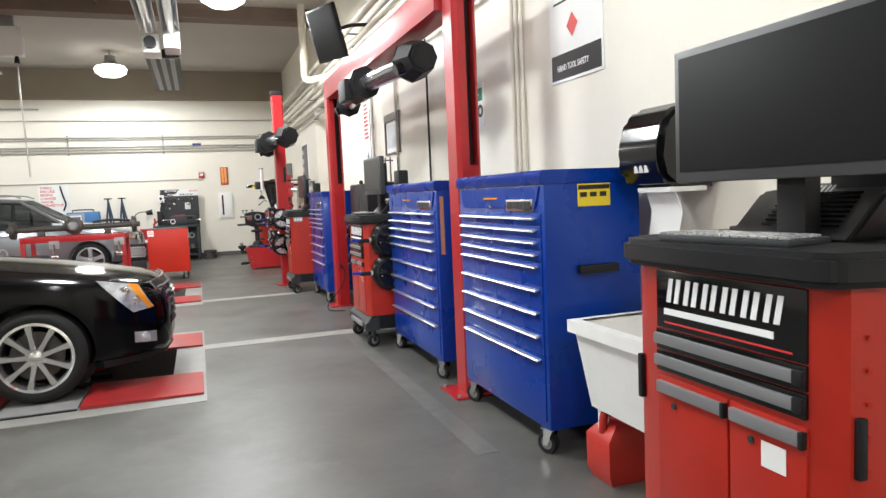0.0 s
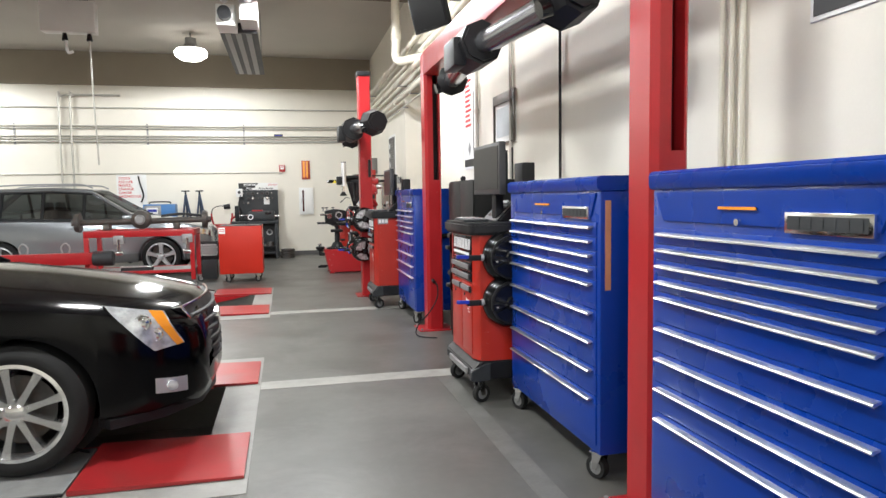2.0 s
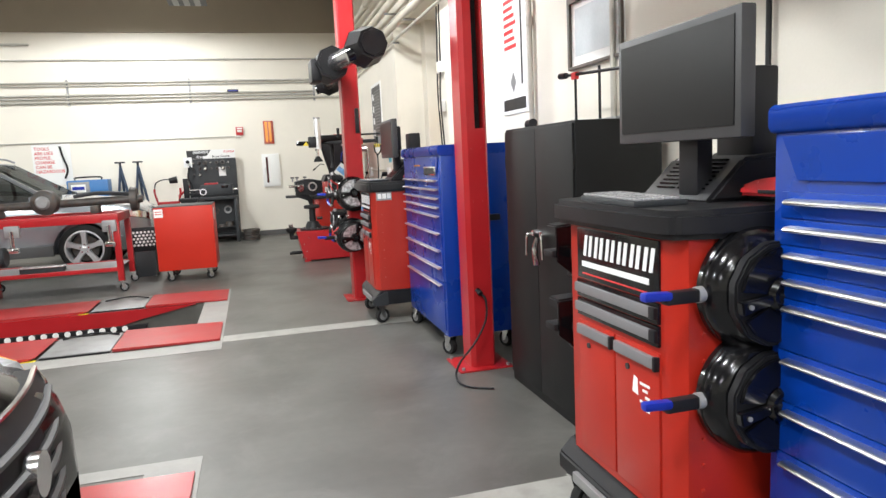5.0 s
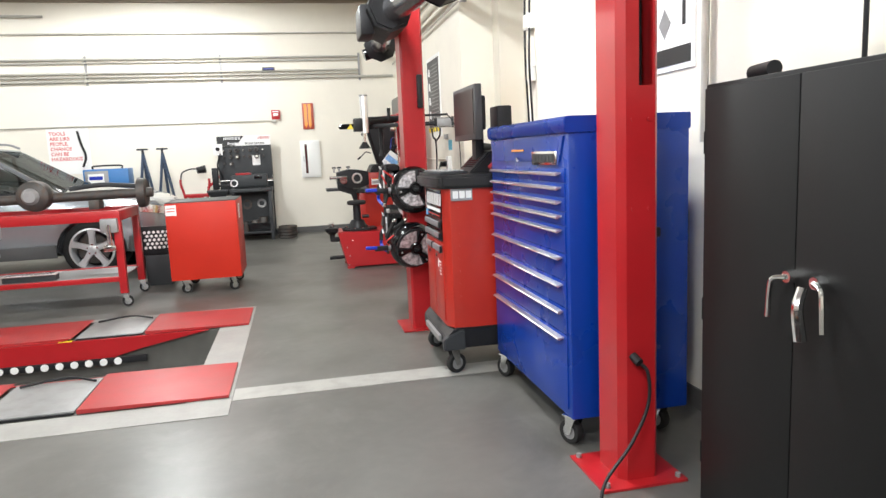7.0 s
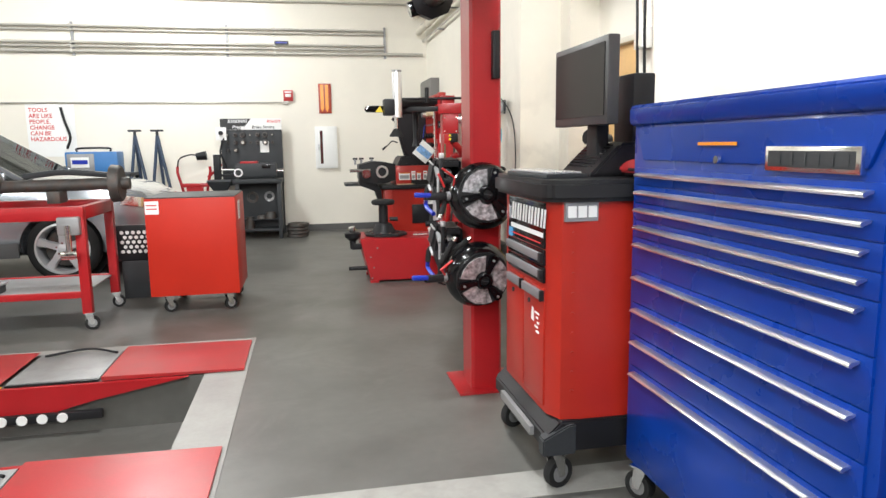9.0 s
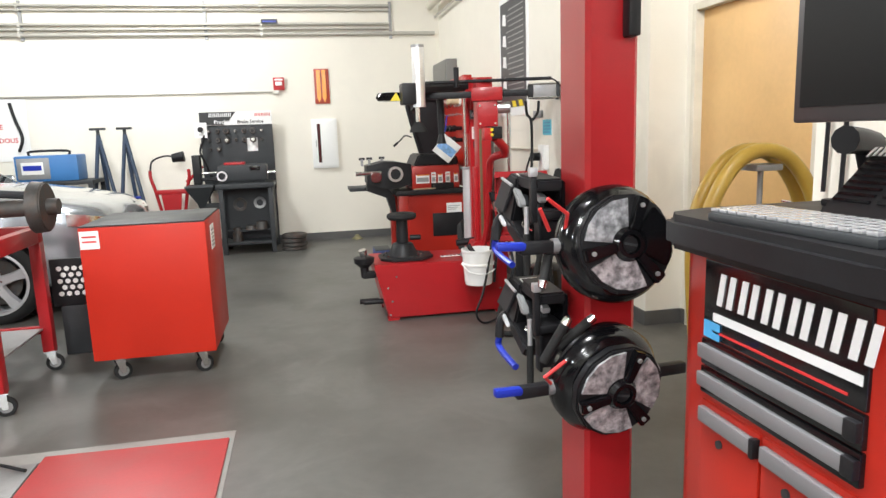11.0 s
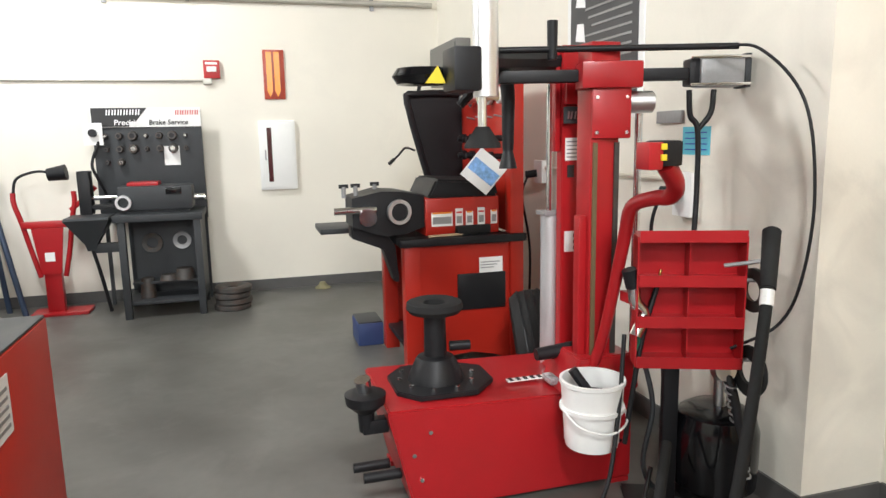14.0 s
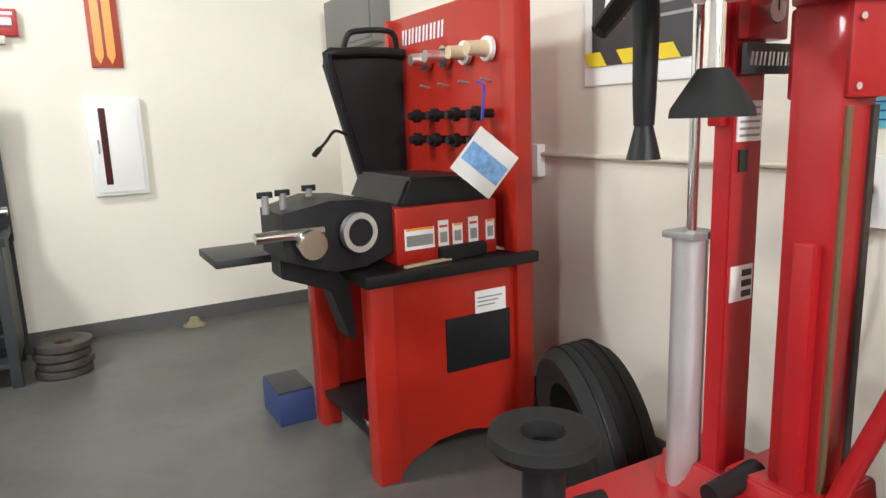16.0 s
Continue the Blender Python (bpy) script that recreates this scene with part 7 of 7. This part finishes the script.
    part("plug", cyl((X - 0.05, 16.8, 1.27), (X - 0.12, 16.84, 1.26), 0.026, n=12), BLACK, t)
    part("conduit", cyl((X - 0.02, 15.2, 1.31), (X - 0.02, 16.72, 1.31), 0.012, n=8), PIPE_PAINT, t)
    part("cord", tube([(X - 0.1, 16.84, 1.26), (X - 0.14, 16.85, 1.1), (X - 0.06, 16.9, 0.7), (X - 0.03, 17.0, 0.1)], 0.009, 8), BLACK, t)
    t = thing("wall_socket", "cream double socket box with a black plug", "socket")
    part("box", box(X - 0.05, X, 15.06, 15.2, 1.14, 1.35, 0.006), WHITE_PLASTIC, t)
    part("plug", cyl((X - 0.05, 15.15, 1.25), (X - 0.13, 15.18, 1.25), 0.035, n=12), BLACK, t)
    part("cord", tube([(X - 0.13, 15.18, 1.25), (X - 0.16, 15.2, 1.05), (X - 0.08, 15.22, 0.6), (X - 0.05, 15.2, 0.15)], 0.009, 8), BLACK, t)
    t = thing("sticky_note", "teal handwritten note on the wall", "note")
    part("sheet", box(X - 0.004, X, 15.0, 15.2, 1.43, 1.56), TEAL, t)
    for k in range(4):
        part("print", box(X - 0.006, X - 0.0035, 15.02, 15.18, 1.452 + 0.026 * k, 1.457 + 0.026 * k), BLUE_GRIP, t)
    t = thing("wall_bracket", "grey metal bracket on the wall", "bracket")
    part("plate", box(X - 0.02, X, 15.2, 15.4, 1.58, 1.64, 0.003), GREY, t)


side_wall()
ENAMEL = mat("grey_enamel", (0.17, 0.165, 0.155), 0.5, vary=0.06, scale=4)
pn = thing("electrical_panel", "grey electrical box high on the side wall", "electrical box")
part("case", box(WALL - 0.14, WALL, 18.4, 19.3, 2.04, 2.42, 0.006), ENAMEL, pn)
part("door", box(WALL - 0.15, WALL - 0.14, 18.43, 19.27, 2.07, 2.39, 0.004), ENAMEL, pn)


# ---- overhead things ----
def heater():
    t = thing("tube_heater", "long overhead radiant tube heater with bright reflectors", "heater")
    part("tray", prism([(-0.62, 3.88), (-0.08, 3.88), (-0.14, 4.02), (-0.56, 4.02)], "y", 12.2, 15.6), DARK_GREY, t, "dark burner tray")
    for x in (-0.5, -0.35, -0.2):
        part("louvre", box(x - 0.05, x + 0.03, 12.25, 15.55, 3.868, 3.88), GREY, t)
    part("end_box", box(-0.62, -0.36, 11.7, 12.2, 3.86, 4.15, 0.015), WHITE, t, "white end casing")
    part("end_box", box(-0.3, -0.06, 11.6, 12.2, 3.92, 4.25, 0.015), WHITE, t)
    part("blower", cyl((-0.5, 11.7, 4.0), (-0.5, 11.55, 4.0), 0.09, n=20), BLACK, t)
    for x in (-0.5, -0.18):
        part("tube", cyl((x, -3, 4.2), (x, 11.65, 4.2), 0.06, n=16), ALU, t, "bright metal tube")
        part("reflector", prism([(x - 0.13, 4.17), (x - 0.06, 4.3), (x + 0.06, 4.3), (x + 0.13, 4.17), (x + 0.125, 4.165), (x + 0.055, 4.29), (x - 0.055, 4.29), (x - 0.125, 4.165)], "y", -3, 11.6), ALU, t)
    for y in (-2, 3, 8, 12.6, 15.2):
        for x in (-0.56, -0.12):
            part("hanger", cyl((x, y, 4.0 if y > 12 else 4.25), (x, y, CEIL), 0.008, n=6), GREY, t)


def hose_reel(x, y, z):
    t = thing("hose_reel", "white enclosed hose reel with hanging cords", "hose reel", (x, y, z), group="overhead hose reels")
    part("case", box(-0.42, 0.42, -0.12, 0.12, 0, 0.52, 0.02), WHITE, t)
    part("bracket", box(-0.3, 0.3, -0.05, 0.05, 0.52, CEIL - z), GREY, t)
    for dx in (-0.08, 0.3):
        part("hose_guide", cyl((dx, 0, -0.12), (dx, 0, 0.0), 0.05, 0.03, 14), BLACK, t)
    part("hook", tube([(-0.06, 0, -0.12), (-0.06, 0, -0.25), (-0.03, 0, -0.32), (0.04, 0, -0.3)], 0.025, 8), WHITE, t)
    part("cord", tube([(0.3, 0, -0.12), (0.31, 0, -1.0), (0.34, 0, -2.2)], 0.014, 8, steps=2), CONDUIT, t)


heater()
hose_reel(-3.2, 14.42, 4.28)
hose_reel(-4.35, 12.9, 4.2)
fan = thing("wall_monitor", "black tilted wall screen on a long bracket", "screen", (1.86, 9.4, 3.7))
part("screen_case", box(-0.03, 0.03, -0.32, 0.32, -0.36, 0.36, 0.012, m=pose(0, 0, 0, 0, -16, 24)), BLACK, fan)
part("screen_glass", box(-0.034, -0.03, -0.29, 0.29, -0.33, 0.33, m=pose(0, 0, 0, 0, -16, 24)), SCREEN, fan)
part("bracket", tube([(0.02, 0, 0), (0.3, -0.1, 0.1), (0.62, -0.2, 0.1)], 0.025, 8), BLACK, fan)


# ---- wheel clamps hung on the camera post ----
def wheel_clamp(at, turn, tilt, label, group="wheel clamps on the post", fingers=(), wires=(), film=True):
    t = thing("wheel_clamp", label, "wheel clamp", at, turn, group=group)
    m = pose(0, 0, 0, tilt, 0, 0)
    part("target_dish", spin([(0.0, -0.075), (0.14, -0.075), (0.18, -0.06), (0.18, -0.042), (0.172, -0.036), (0.18, -0.03), (0.18, -0.02), (0.168, 0.0), (0.15, 0.02), (0.1, 0.03), (0.0, 0.03)], 44, m @ pose(0, 0, 0, 90, 0, 0)), GLOSS_BLACK, t, "black ribbed round dish")
    # a dodecagonal face plate carries hub, spokes and windows
    pts = [(0.15 * math.cos(radians(a)), 0.15 * math.sin(radians(a))) for a in range(15, 375, 30)]
    face = part("target_face", prism(pts, "y", -0.062, -0.028, 0.006, m=m), BLACK, t, "black moulded target face")
    part("hub_ring", closed_spin([(0.028, 0.0), (0.046, 0.0), (0.05, 0.012), (0.04, 0.026), (0.028, 0.026)], 28, m @ pose(0, -0.062, 0, 90, 0, 0), None), GLOSS_BLACK, face)
    part("hub_knob", cyl(m @ Vector((0, -0.06, 0)), m @ Vector((0, -0.082, 0)), 0.027, 0.024, 18, bevel=0.003), BLACK, face)
    part("hub_slot", box(-0.02, 0.02, -0.085, -0.081, -0.003, 0.003, m=m @ pose(0, 0, 0, 0, 12, 0)), DARK_GREY, face)
    for k in range(3):
        mm = m @ pose(0, 0, 0, 0, 120 * k + 20, 0)
        part("spoke", prism([(-0.013, 0.042), (0.013, 0.042), (0.02, 0.142), (-0.02, 0.142)], "y", -0.086, -0.06, 0.004, m=mm), GLOSS_BLACK, face)
        arc = [radians(150 + d) for d in (-42, -21, 0, 21, 42)]
        rim = [(0.052 * math.cos(a), 0.052 * math.sin(a)) for a in arc] + [(0.135 * math.cos(a), 0.135 * math.sin(a)) for a in reversed(arc)]
        if film and not (film == "part" and k == 1):
            part("film_window", prism(rim, "y", -0.07, -0.061, m=mm), CLEAR_FILM, face, "crinkled clear film window")
        else:
            part("web", prism(rim, "y", -0.075, -0.061, 0.004, m=mm), GLOSS_BLACK, face, "glossy black web")
        part("bolt", cyl(mm @ Vector((0, -0.086, 0.118)), mm @ Vector((0, -0.092, 0.118)), 0.007, n=8), GREY, face)
    for q in (-1, 1):
        arm = part("arm", box(min(q * 0.14, q * 0.3), max(q * 0.14, q * 0.3), 0.02, 0.055, -0.02, 0.018, 0.008), BLACK, t, "black clamp arm")
        part("arm_end", cyl((q * 0.176, 0.037, 0.0), (q * 0.196, 0.037, 0.0), 0.024, n=12), PULL if film else SATIN, arm, "worn pale collar")
    part("lever", box(-0.37, -0.28, 0.018, 0.048, -0.022, 0.004, 0.009, m=pose(0, 0, 0, 0, 3, 0)), BLUE_GRIP, t, "blue vinyl lever grip")
    part("mount", box(-0.1, 0.1, 0.07, 0.12, -0.05, 0.05, 0.006), BLACK, t)
    for x0, z0, x1, z1 in fingers:
        f = part("finger", cyl((x0, 0.05, z0), (x1, 0.02, z1), 0.015, n=10), RUBBER, t, "black rubber-sleeved finger")
        d = Vector((x1 - x0, -0.03, z1 - z0)).normalized()
        part("finger_tip", cyl(Vector((x1, 0.02, z1)), Vector((x1, 0.02, z1)) + d * 0.022, 0.015, 0.012, 12), CHROME, f)
        part("finger_bore", cyl(Vector((x1, 0.02, z1)) + d * 0.022, Vector((x1, 0.02, z1)) + d * 0.0235, 0.007, n=10), BLACK, f)
    for path in wires:
        part("red_wire", tube([(x, 0.02 - 0.02 * k, z) for k, (x, z) in enumerate(path)], 0.006, 6, curved=False), TEXT_RED, t, "bent red rod")
    return t


def clamp_hanger(z):
    t = thing("clamp_hanger", "black steel plate bolted across a red post", "bracket", (0, 0, z), group="clamp hangers")
    part("plate", box(1.3, 1.5, 11.588, 11.602, -0.1, 0.06, 0.004), BLACK, t)
    part("side_arm", box(1.17, 1.18, 11.69, 11.74, -0.05, 0.08, 0.003), BLACK, t)
    part("cross_arm", box(1.18, 1.34, 11.73, 11.74, -0.05, 0.08, 0.003), BLACK, t)
    for x in (1.34, 1.44):
        part("bolt", cyl((x, 11.588, 0.03), (x, 11.58, 0.03), 0.01, n=6), GREY, t)


clamp_hanger(1.14)
clamp_hanger(0.72)
wheel_clamp((1.34, 11.468, 1.135), 0, -8, "black round wheel clamp with film windows and blue lever", fingers=((-0.2, -0.02, -0.23, -0.1),), wires=(((-0.16, 0.05), (-0.16, 0.1), (-0.23, 0.15)), ((-0.21, 0.05), (-0.245, 0.12))), film="part")
wheel_clamp((1.315, 11.468, 0.7), 6, 8, "black wheel clamp with scuffed grey face", fingers=((-0.2, 0.08, -0.14, 0.2), (-0.15, 0.12, -0.06, 0.2)), wires=(((-0.19, 0.02), (-0.22, 0.05), (-0.16, 0.1)),))


def clamp_side(at, label, turn=0, group="wheel clamps on the post", lever=False):
    t = thing("wheel_clamp", label, "wheel clamp", at, turn, group=group)
    part("housing", prism([(0.11, -0.01), (-0.03, 0.11), (-0.08, 0.13), (-0.16, 0.12), (-0.13, 0.02), (-0.06, -0.09), (0.04, -0.06)], "x", -0.06, 0.06, 0.008), BLACK, t, "angular black housing", 30)
    flap = part("grey_flap", prism([(0.1, -0.008), (-0.03, 0.106), (-0.145, 0.088), (-0.025, -0.02)], "x", -0.072, -0.061, 0.003), DARK_GREY, t, "scuffed grey plastic flap")
    # Thin bright rod put in as the highlight along the flap's ridge.
    part("edge_strip", tube([(-0.072, -0.03, 0.108), (-0.074, -0.09, 0.1), (-0.072, -0.145, 0.09)], 0.006, 6), SATIN, flap, "bright rod standing for the flap edge's highlight")
    part("back_plate", prism([(-0.1, 0.12), (-0.33, 0.11), (-0.33, -0.03), (-0.21, -0.13), (-0.06, -0.08)], "x", 0.04, 0.055, 0.003), GLOSS_BLACK, t)
    part("upper_rail", prism([(-0.12, 0.13), (-0.33, 0.12), (-0.33, 0.08), (-0.14, 0.085)], "x", -0.05, 0.05, 0.008), BLACK, t)
    part("lower_rail", prism([(-0.02, -0.03), (-0.06, -0.09), (-0.2, -0.14), (-0.24, -0.1), (-0.12, -0.05)], "x", -0.066, 0.05, 0.008), BLACK, t)
    plate = part("rating_label", box(-0.045, 0.02, -0.135, -0.1, 0.121, 0.124, m=pose(0, 0, 0.0185, 7, 0, 0)), PAPER, t, "small white label with black squares")
    for k in range(3):
        part("print", box(-0.04 + 0.02 * k, -0.028 + 0.02 * k, -0.128, -0.108, 0.124, 0.1252, m=pose(0, 0, 0.0185, 7, 0, 0)), TEXT_BLACK, plate)
    part("clip", prism([(-0.13, 0.085), (-0.2, 0.045), (-0.21, 0.02), (-0.19, 0.015), (-0.14, 0.06)], "x", -0.066, -0.04, 0.005), GREY, t, "bright metal clip")
    part("clip", prism([(-0.235, 0.07), (-0.285, 0.055), (-0.28, 0.035), (-0.24, 0.045)], "x", -0.02, 0.01, 0.005), SATIN, t, "bright metal clip")
    part("clip", prism([(0.0, -0.03), (-0.05, -0.055), (-0.055, -0.07), (0.0, -0.05)], "x", -0.08, -0.066, 0.003), SATIN, t, "bright metal clip")
    for k in range(2):
        lk = part("link", prism([(-0.13 - 0.07 * k, 0.05), (-0.16 - 0.07 * k, 0.06), (-0.23 - 0.04 * k, -0.05), (-0.2 - 0.04 * k, -0.07)], "x", -0.04 + 0.03 * k, -0.015 + 0.03 * k, 0.006), DARK_GREY, t, "dark grey scissor link")
        part("pin", cyl((-0.04 + 0.03 * k, -0.155 - 0.07 * k, 0.045), (-0.055 + 0.03 * k, -0.155 - 0.07 * k, 0.045), 0.01, n=10), CHROME, lk)
    part("spring", tube([(-0.03 + 0.012 * math.cos(q * 1.57), -0.15 - 0.006 * q, -0.05 + 0.012 * math.sin(q * 1.57)) for q in range(16)], 0.0035, 5, steps=2), CHROME, t, "bright coil spring")
    part("frame_bar", box(-0.05, 0.04, -0.345, -0.2, -0.015, 0.015, 0.008), BLACK, t)
    if "consoles" not in group:
        part("upright", box(-0.07, -0.048, -0.345, -0.322, -0.02, 0.13, 0.005), BLACK, t)
        part("white_cap", box(-0.073, -0.045, -0.348, -0.319, 0.13, 0.16, 0.005), SATIN, t)
        rod = part("clamp_rod", cyl((-0.075, -0.31, -0.2), (-0.075, -0.31, -0.06), 0.012, n=10), RUBBER, t)
        part("rod_end", cyl((-0.075, -0.31, -0.06), (-0.075, -0.31, 0.03), 0.008, n=10), SATIN, rod, "bright steel rod end")
    if lever:
        lv = part("lever_arm", tube([(-0.04, 0.02, -0.03), (-0.075, 0.03, -0.06), (-0.085, 0.03, -0.13)], 0.018, 8), BLACK, t)
        part("lever", tube([(-0.085, 0.03, -0.13), (-0.085, 0.04, -0.165), (-0.08, -0.02, -0.185), (-0.07, -0.13, -0.2)], 0.013, 8), BLUE_GRIP, lv, "blue vinyl lever grip")
    part("red_strap", tube([(0.03, -0.12, 0.1), (0.09, -0.16, 0.06), (0.13, -0.18, -0.02)], 0.006, 6), TEXT_RED, t, "red wire loop")
    part("mount", box(0.05, 0.2, -0.27, -0.2, -0.02, 0.02, 0.005), BLACK, t)


clamp_side((1.22, 12.05, 1.2), "black wheel clamp seen edge-on with grey flap", lever=True)
clamp_side((1.22, 12.03, 0.82), "lower black wheel clamp with blue lever", lever=True)


def yellow_hose():
    t = thing("coiled_hose", "ochre yellow exhaust hose coiled over a hanger", "hose", (2.56, 12.46, 0))
    for dy in (0.0, 0.1):
        part("coil", tube([(-0.24, dy, 0.2), (-0.29, dy, 0.8), (-0.26, dy, 1.1), (-0.1, dy, 1.32), (0.12, dy, 1.32), (0.29, dy, 1.1), (0.32, dy, 0.8), (0.28, dy, 0.2)], 0.036, 12), HOSE_YELLOW, t)
    part("stand", cyl((0.03, 0.05, 0), (0.03, 0.05, 1.27), 0.014, n=10), GREY, t)
    part("hanger", box(-0.04, 0.1, -0.02, 0.12, 1.25, 1.28, 0.006), GREY, t)
    part("foot", box(-0.22, 0.28, -0.1, 0.2, 0, 0.03, 0.005), GREY, t)
    part("low_coil", tube([(-0.24, 0, 0.2), (-0.08, 0.03, 0.08), (0.12, 0.06, 0.07), (0.28, 0.1, 0.2)], 0.036, 12), HOSE_YELLOW, t)


yellow_hose()


# ---- sink corner ----
def sink():
    t = thing("laundry_sink", "white plastic laundry sink standing on legs", "sink", (1.72, 2.22, -0.0))
    w, d = 0.62, 0.66
    outer = [[(0.0, 0.0), (w, 0.0), (w, d), (0.0, d)], [(0.0, 0.0), (w, 0.0), (w, d), (0.0, d)], [(0.03, 0.03), (w - 0.03, 0.03), (w - 0.03, d - 0.03), (0.03, d - 0.03)], [(0.08, 0.08), (w - 0.08, 0.08), (w - 0.08, d - 0.08), (0.08, d - 0.08)],
             [(0.1, 0.1), (w - 0.1, 0.1), (w - 0.1, d - 0.1), (0.1, d - 0.1)], [(0.05, 0.05), (w - 0.05, 0.05), (w - 0.05, d - 0.05), (0.05, d - 0.05)]]
    zs = [0.79, 0.73, 0.72, 0.36, 0.38, 0.78]
    part("basin", loft([[(x, y, z) for x, y in r] for r, z in zip(outer, zs)], caps=False), WHITE_PLASTIC, t)
    rim = loft([[(x, y, z) for x, y in r] for r, z in ((outer[0], 0.79), (outer[5], 0.792))], caps=False)
    part("rim", rim, WHITE_PLASTIC, t)
    part("floor_pan", box(0.1, w - 0.1, 0.1, d - 0.1, 0.36, 0.38), WHITE_PLASTIC, t)
    for x in (0.1, w - 0.14):
        for y in (0.1, d - 0.14):
            part("leg", box(x, x + 0.04, y, y + 0.04, 0, 0.37, 0.005), WHITE_PLASTIC, t)
    part("tap", tube([(w - 0.03, d / 2, 0.785), (w - 0.03, d / 2, 1.0), (w - 0.1, d / 2, 1.06), (w - 0.2, d / 2, 1.02)], 0.014, 8), CHROME, t)


def dispenser():
    t = thing("towel_dispenser", "smoky black paper towel dispenser with towel hanging out", "dispenser", (2.1, 2.62, 0))
    prof = [(0.37, 1.42), (0.37, 1.83), (0.22, 1.845), (0.12, 1.825), (0.05, 1.77), (0.015, 1.69), (0.0, 1.57), (0.025, 1.47), (0.09, 1.42)]
    part("shell", prism(prof, "y", 0.02, 0.38, 0.03), GLOSS_BLACK, t)
    part("mouth", box(0.08, 0.3, 0.04, 0.3, 1.4, 1.425, 0.004), WHITE, t, "white serrated mouth")
    part("paper_towel", loft([[(0.12, 0.06, 1.41), (0.12, 0.28, 1.41), (0.123, 0.28, 1.41), (0.123, 0.06, 1.41)], [(0.16, 0.05, 1.3), (0.16, 0.29, 1.3), (0.163, 0.29, 1.3), (0.163, 0.05, 1.3)], [(0.13, 0.06, 1.16), (0.13, 0.28, 1.16), (0.133, 0.28, 1.16), (0.133, 0.06, 1.16)]]), PAPER, t, "hanging pale paper towel")
    for k in range(3):
        part("emblem", tube([(0.012, 0.12 + 0.04 * k, 1.5), (0.006, 0.13 + 0.04 * k, 1.53), (0.012, 0.14 + 0.04 * k, 1.5)], 0.006, 6), TEXT_WHITE, t)


def gas_can():
    t = thing("fuel_can", "red plastic fuel can on the floor under a sink", "fuel can", (1.94, 2.74, 0))
    part("can", loft([[(-0.13, -0.09, 0.0), (0.13, -0.09, 0.0), (0.13, 0.09, 0), (-0.13, 0.09, 0)], [(-0.15, -0.1, 0.05), (0.15, -0.1, 0.05), (0.15, 0.1, 0.05), (-0.15, 0.1, 0.05)], [(-0.15, -0.1, 0.22), (0.15, -0.1, 0.22), (0.15, 0.1, 0.22), (-0.15, 0.1, 0.22)], [(-0.08, -0.06, 0.29), (0.08, -0.06, 0.29), (0.08, 0.06, 0.29), (-0.08, 0.06, 0.29)]]), mat("red_polythene", (0.5, 0.03, 0.02), 0.4), t, "", 60)
    part("handle", tube([(-0.12, 0, 0.24), (-0.1, 0, 0.34), (0.03, 0, 0.36), (0.1, 0, 0.26)], 0.02, 10), mat("red_grip", (0.5, 0.03, 0.02), 0.4), t)
    part("spout", cyl((0.05, 0, 0.28), (0.12, 0, 0.36), 0.025, 0.02, 12), BLACK, t)


sink()
dispenser()
gas_can()
cl = thing("floor_cable", "black power cable trailing from a red post", "cable")
part("cable", tube([(1.77, 8.82, 0.53), (1.8, 8.79, 0.49), (1.79, 8.77, 0.36), (1.7, 8.74, 0.22), (1.57, 8.7, 0.1), (1.53, 8.64, 0.02), (1.56, 8.5, 0.009), (1.7, 8.4, 0.009)], 0.007, 8), BLACK, cl)
part("plug", cyl((1.76, 8.84, 0.55), (1.77, 8.8, 0.53), 0.018, n=10), BLACK, cl)
for cz in (1.03, 0.72):
    wheel_clamp((1.72, 6.13, cz), 0, 0, "black wheel clamp hung on a console side", "wheel clamps on the consoles", film=False)
    clamp_side((1.86, 7.13, cz), "black wheel clamp hung on the far console side", -90, "wheel clamps on the consoles", cz > 0.9)
c3 = thing("console_label", "grey label with three printed squares on a console", "label", (1.35, 10.44, 0))
part("plate", box(0.04, 0.175, -0.004, 0.016, 1.105, 1.178), GREY, c3)
for k in range(3):
    part("square", box(0.05 + 0.042 * k, 0.084 + 0.042 * k, -0.0065, -0.0035, 1.12, 1.165), PAPER, c3)
c3 = thing("blue_sticker", "light blue sticker on a gloss black fascia", "sticker", (1.35, 10.44, 0))
part("sheet", box(-0.0105, -0.0085, 0.515, 0.575, 0.985, 1.025), mat("sky_blue_sticker", (0.08, 0.4, 0.75), 0.4), c3)
c3 = thing("inspection_label", "pale printed label on a console door", "label", (1.41, 1.09, 0))
part("sheet", box(-0.0105, -0.0085, 0.16, 0.24, 0.68, 0.75), PAPER, c3)
# things on the cupboard
rl = thing("black_roll", "small black roll lying on a cupboard", "roll", (1.98, 8.36, 1.6))
part("roll", cyl((0, -0.04, 0.026), (0.03, 0.1, 0.026), 0.026, n=16), BLACK, rl)
rk = thing("wire_rack", "thin dark metal rack with rods on a cupboard", "rack", (2.2, 7.7, 1.6))
for x, y in ((0, 0), (0, 0.22), (0, 0.5), (0.12, 0.1)):
    part("rod", cyl((x, y, 0), (x, y, 0.3 if y < 0.4 else 0.26), 0.008, n=8), BLACK, rk)
part("top_rod", cyl((0, -0.1, 0.25), (0, 0.7, 0.3), 0.009, n=8), BLACK, rk)
part("knob", cyl((0, 0.62, 0.295), (0, 0.7, 0.3), 0.018, n=10), BLACK, rk)
part("red_joint", box(-0.012, 0.012, 0.48, 0.53, 0.26, 0.3), TEXT_RED, rk)
part("flat_bar", box(-0.06, 0.02, -0.05, 0.6, 0.0, 0.012), GREY, rk)
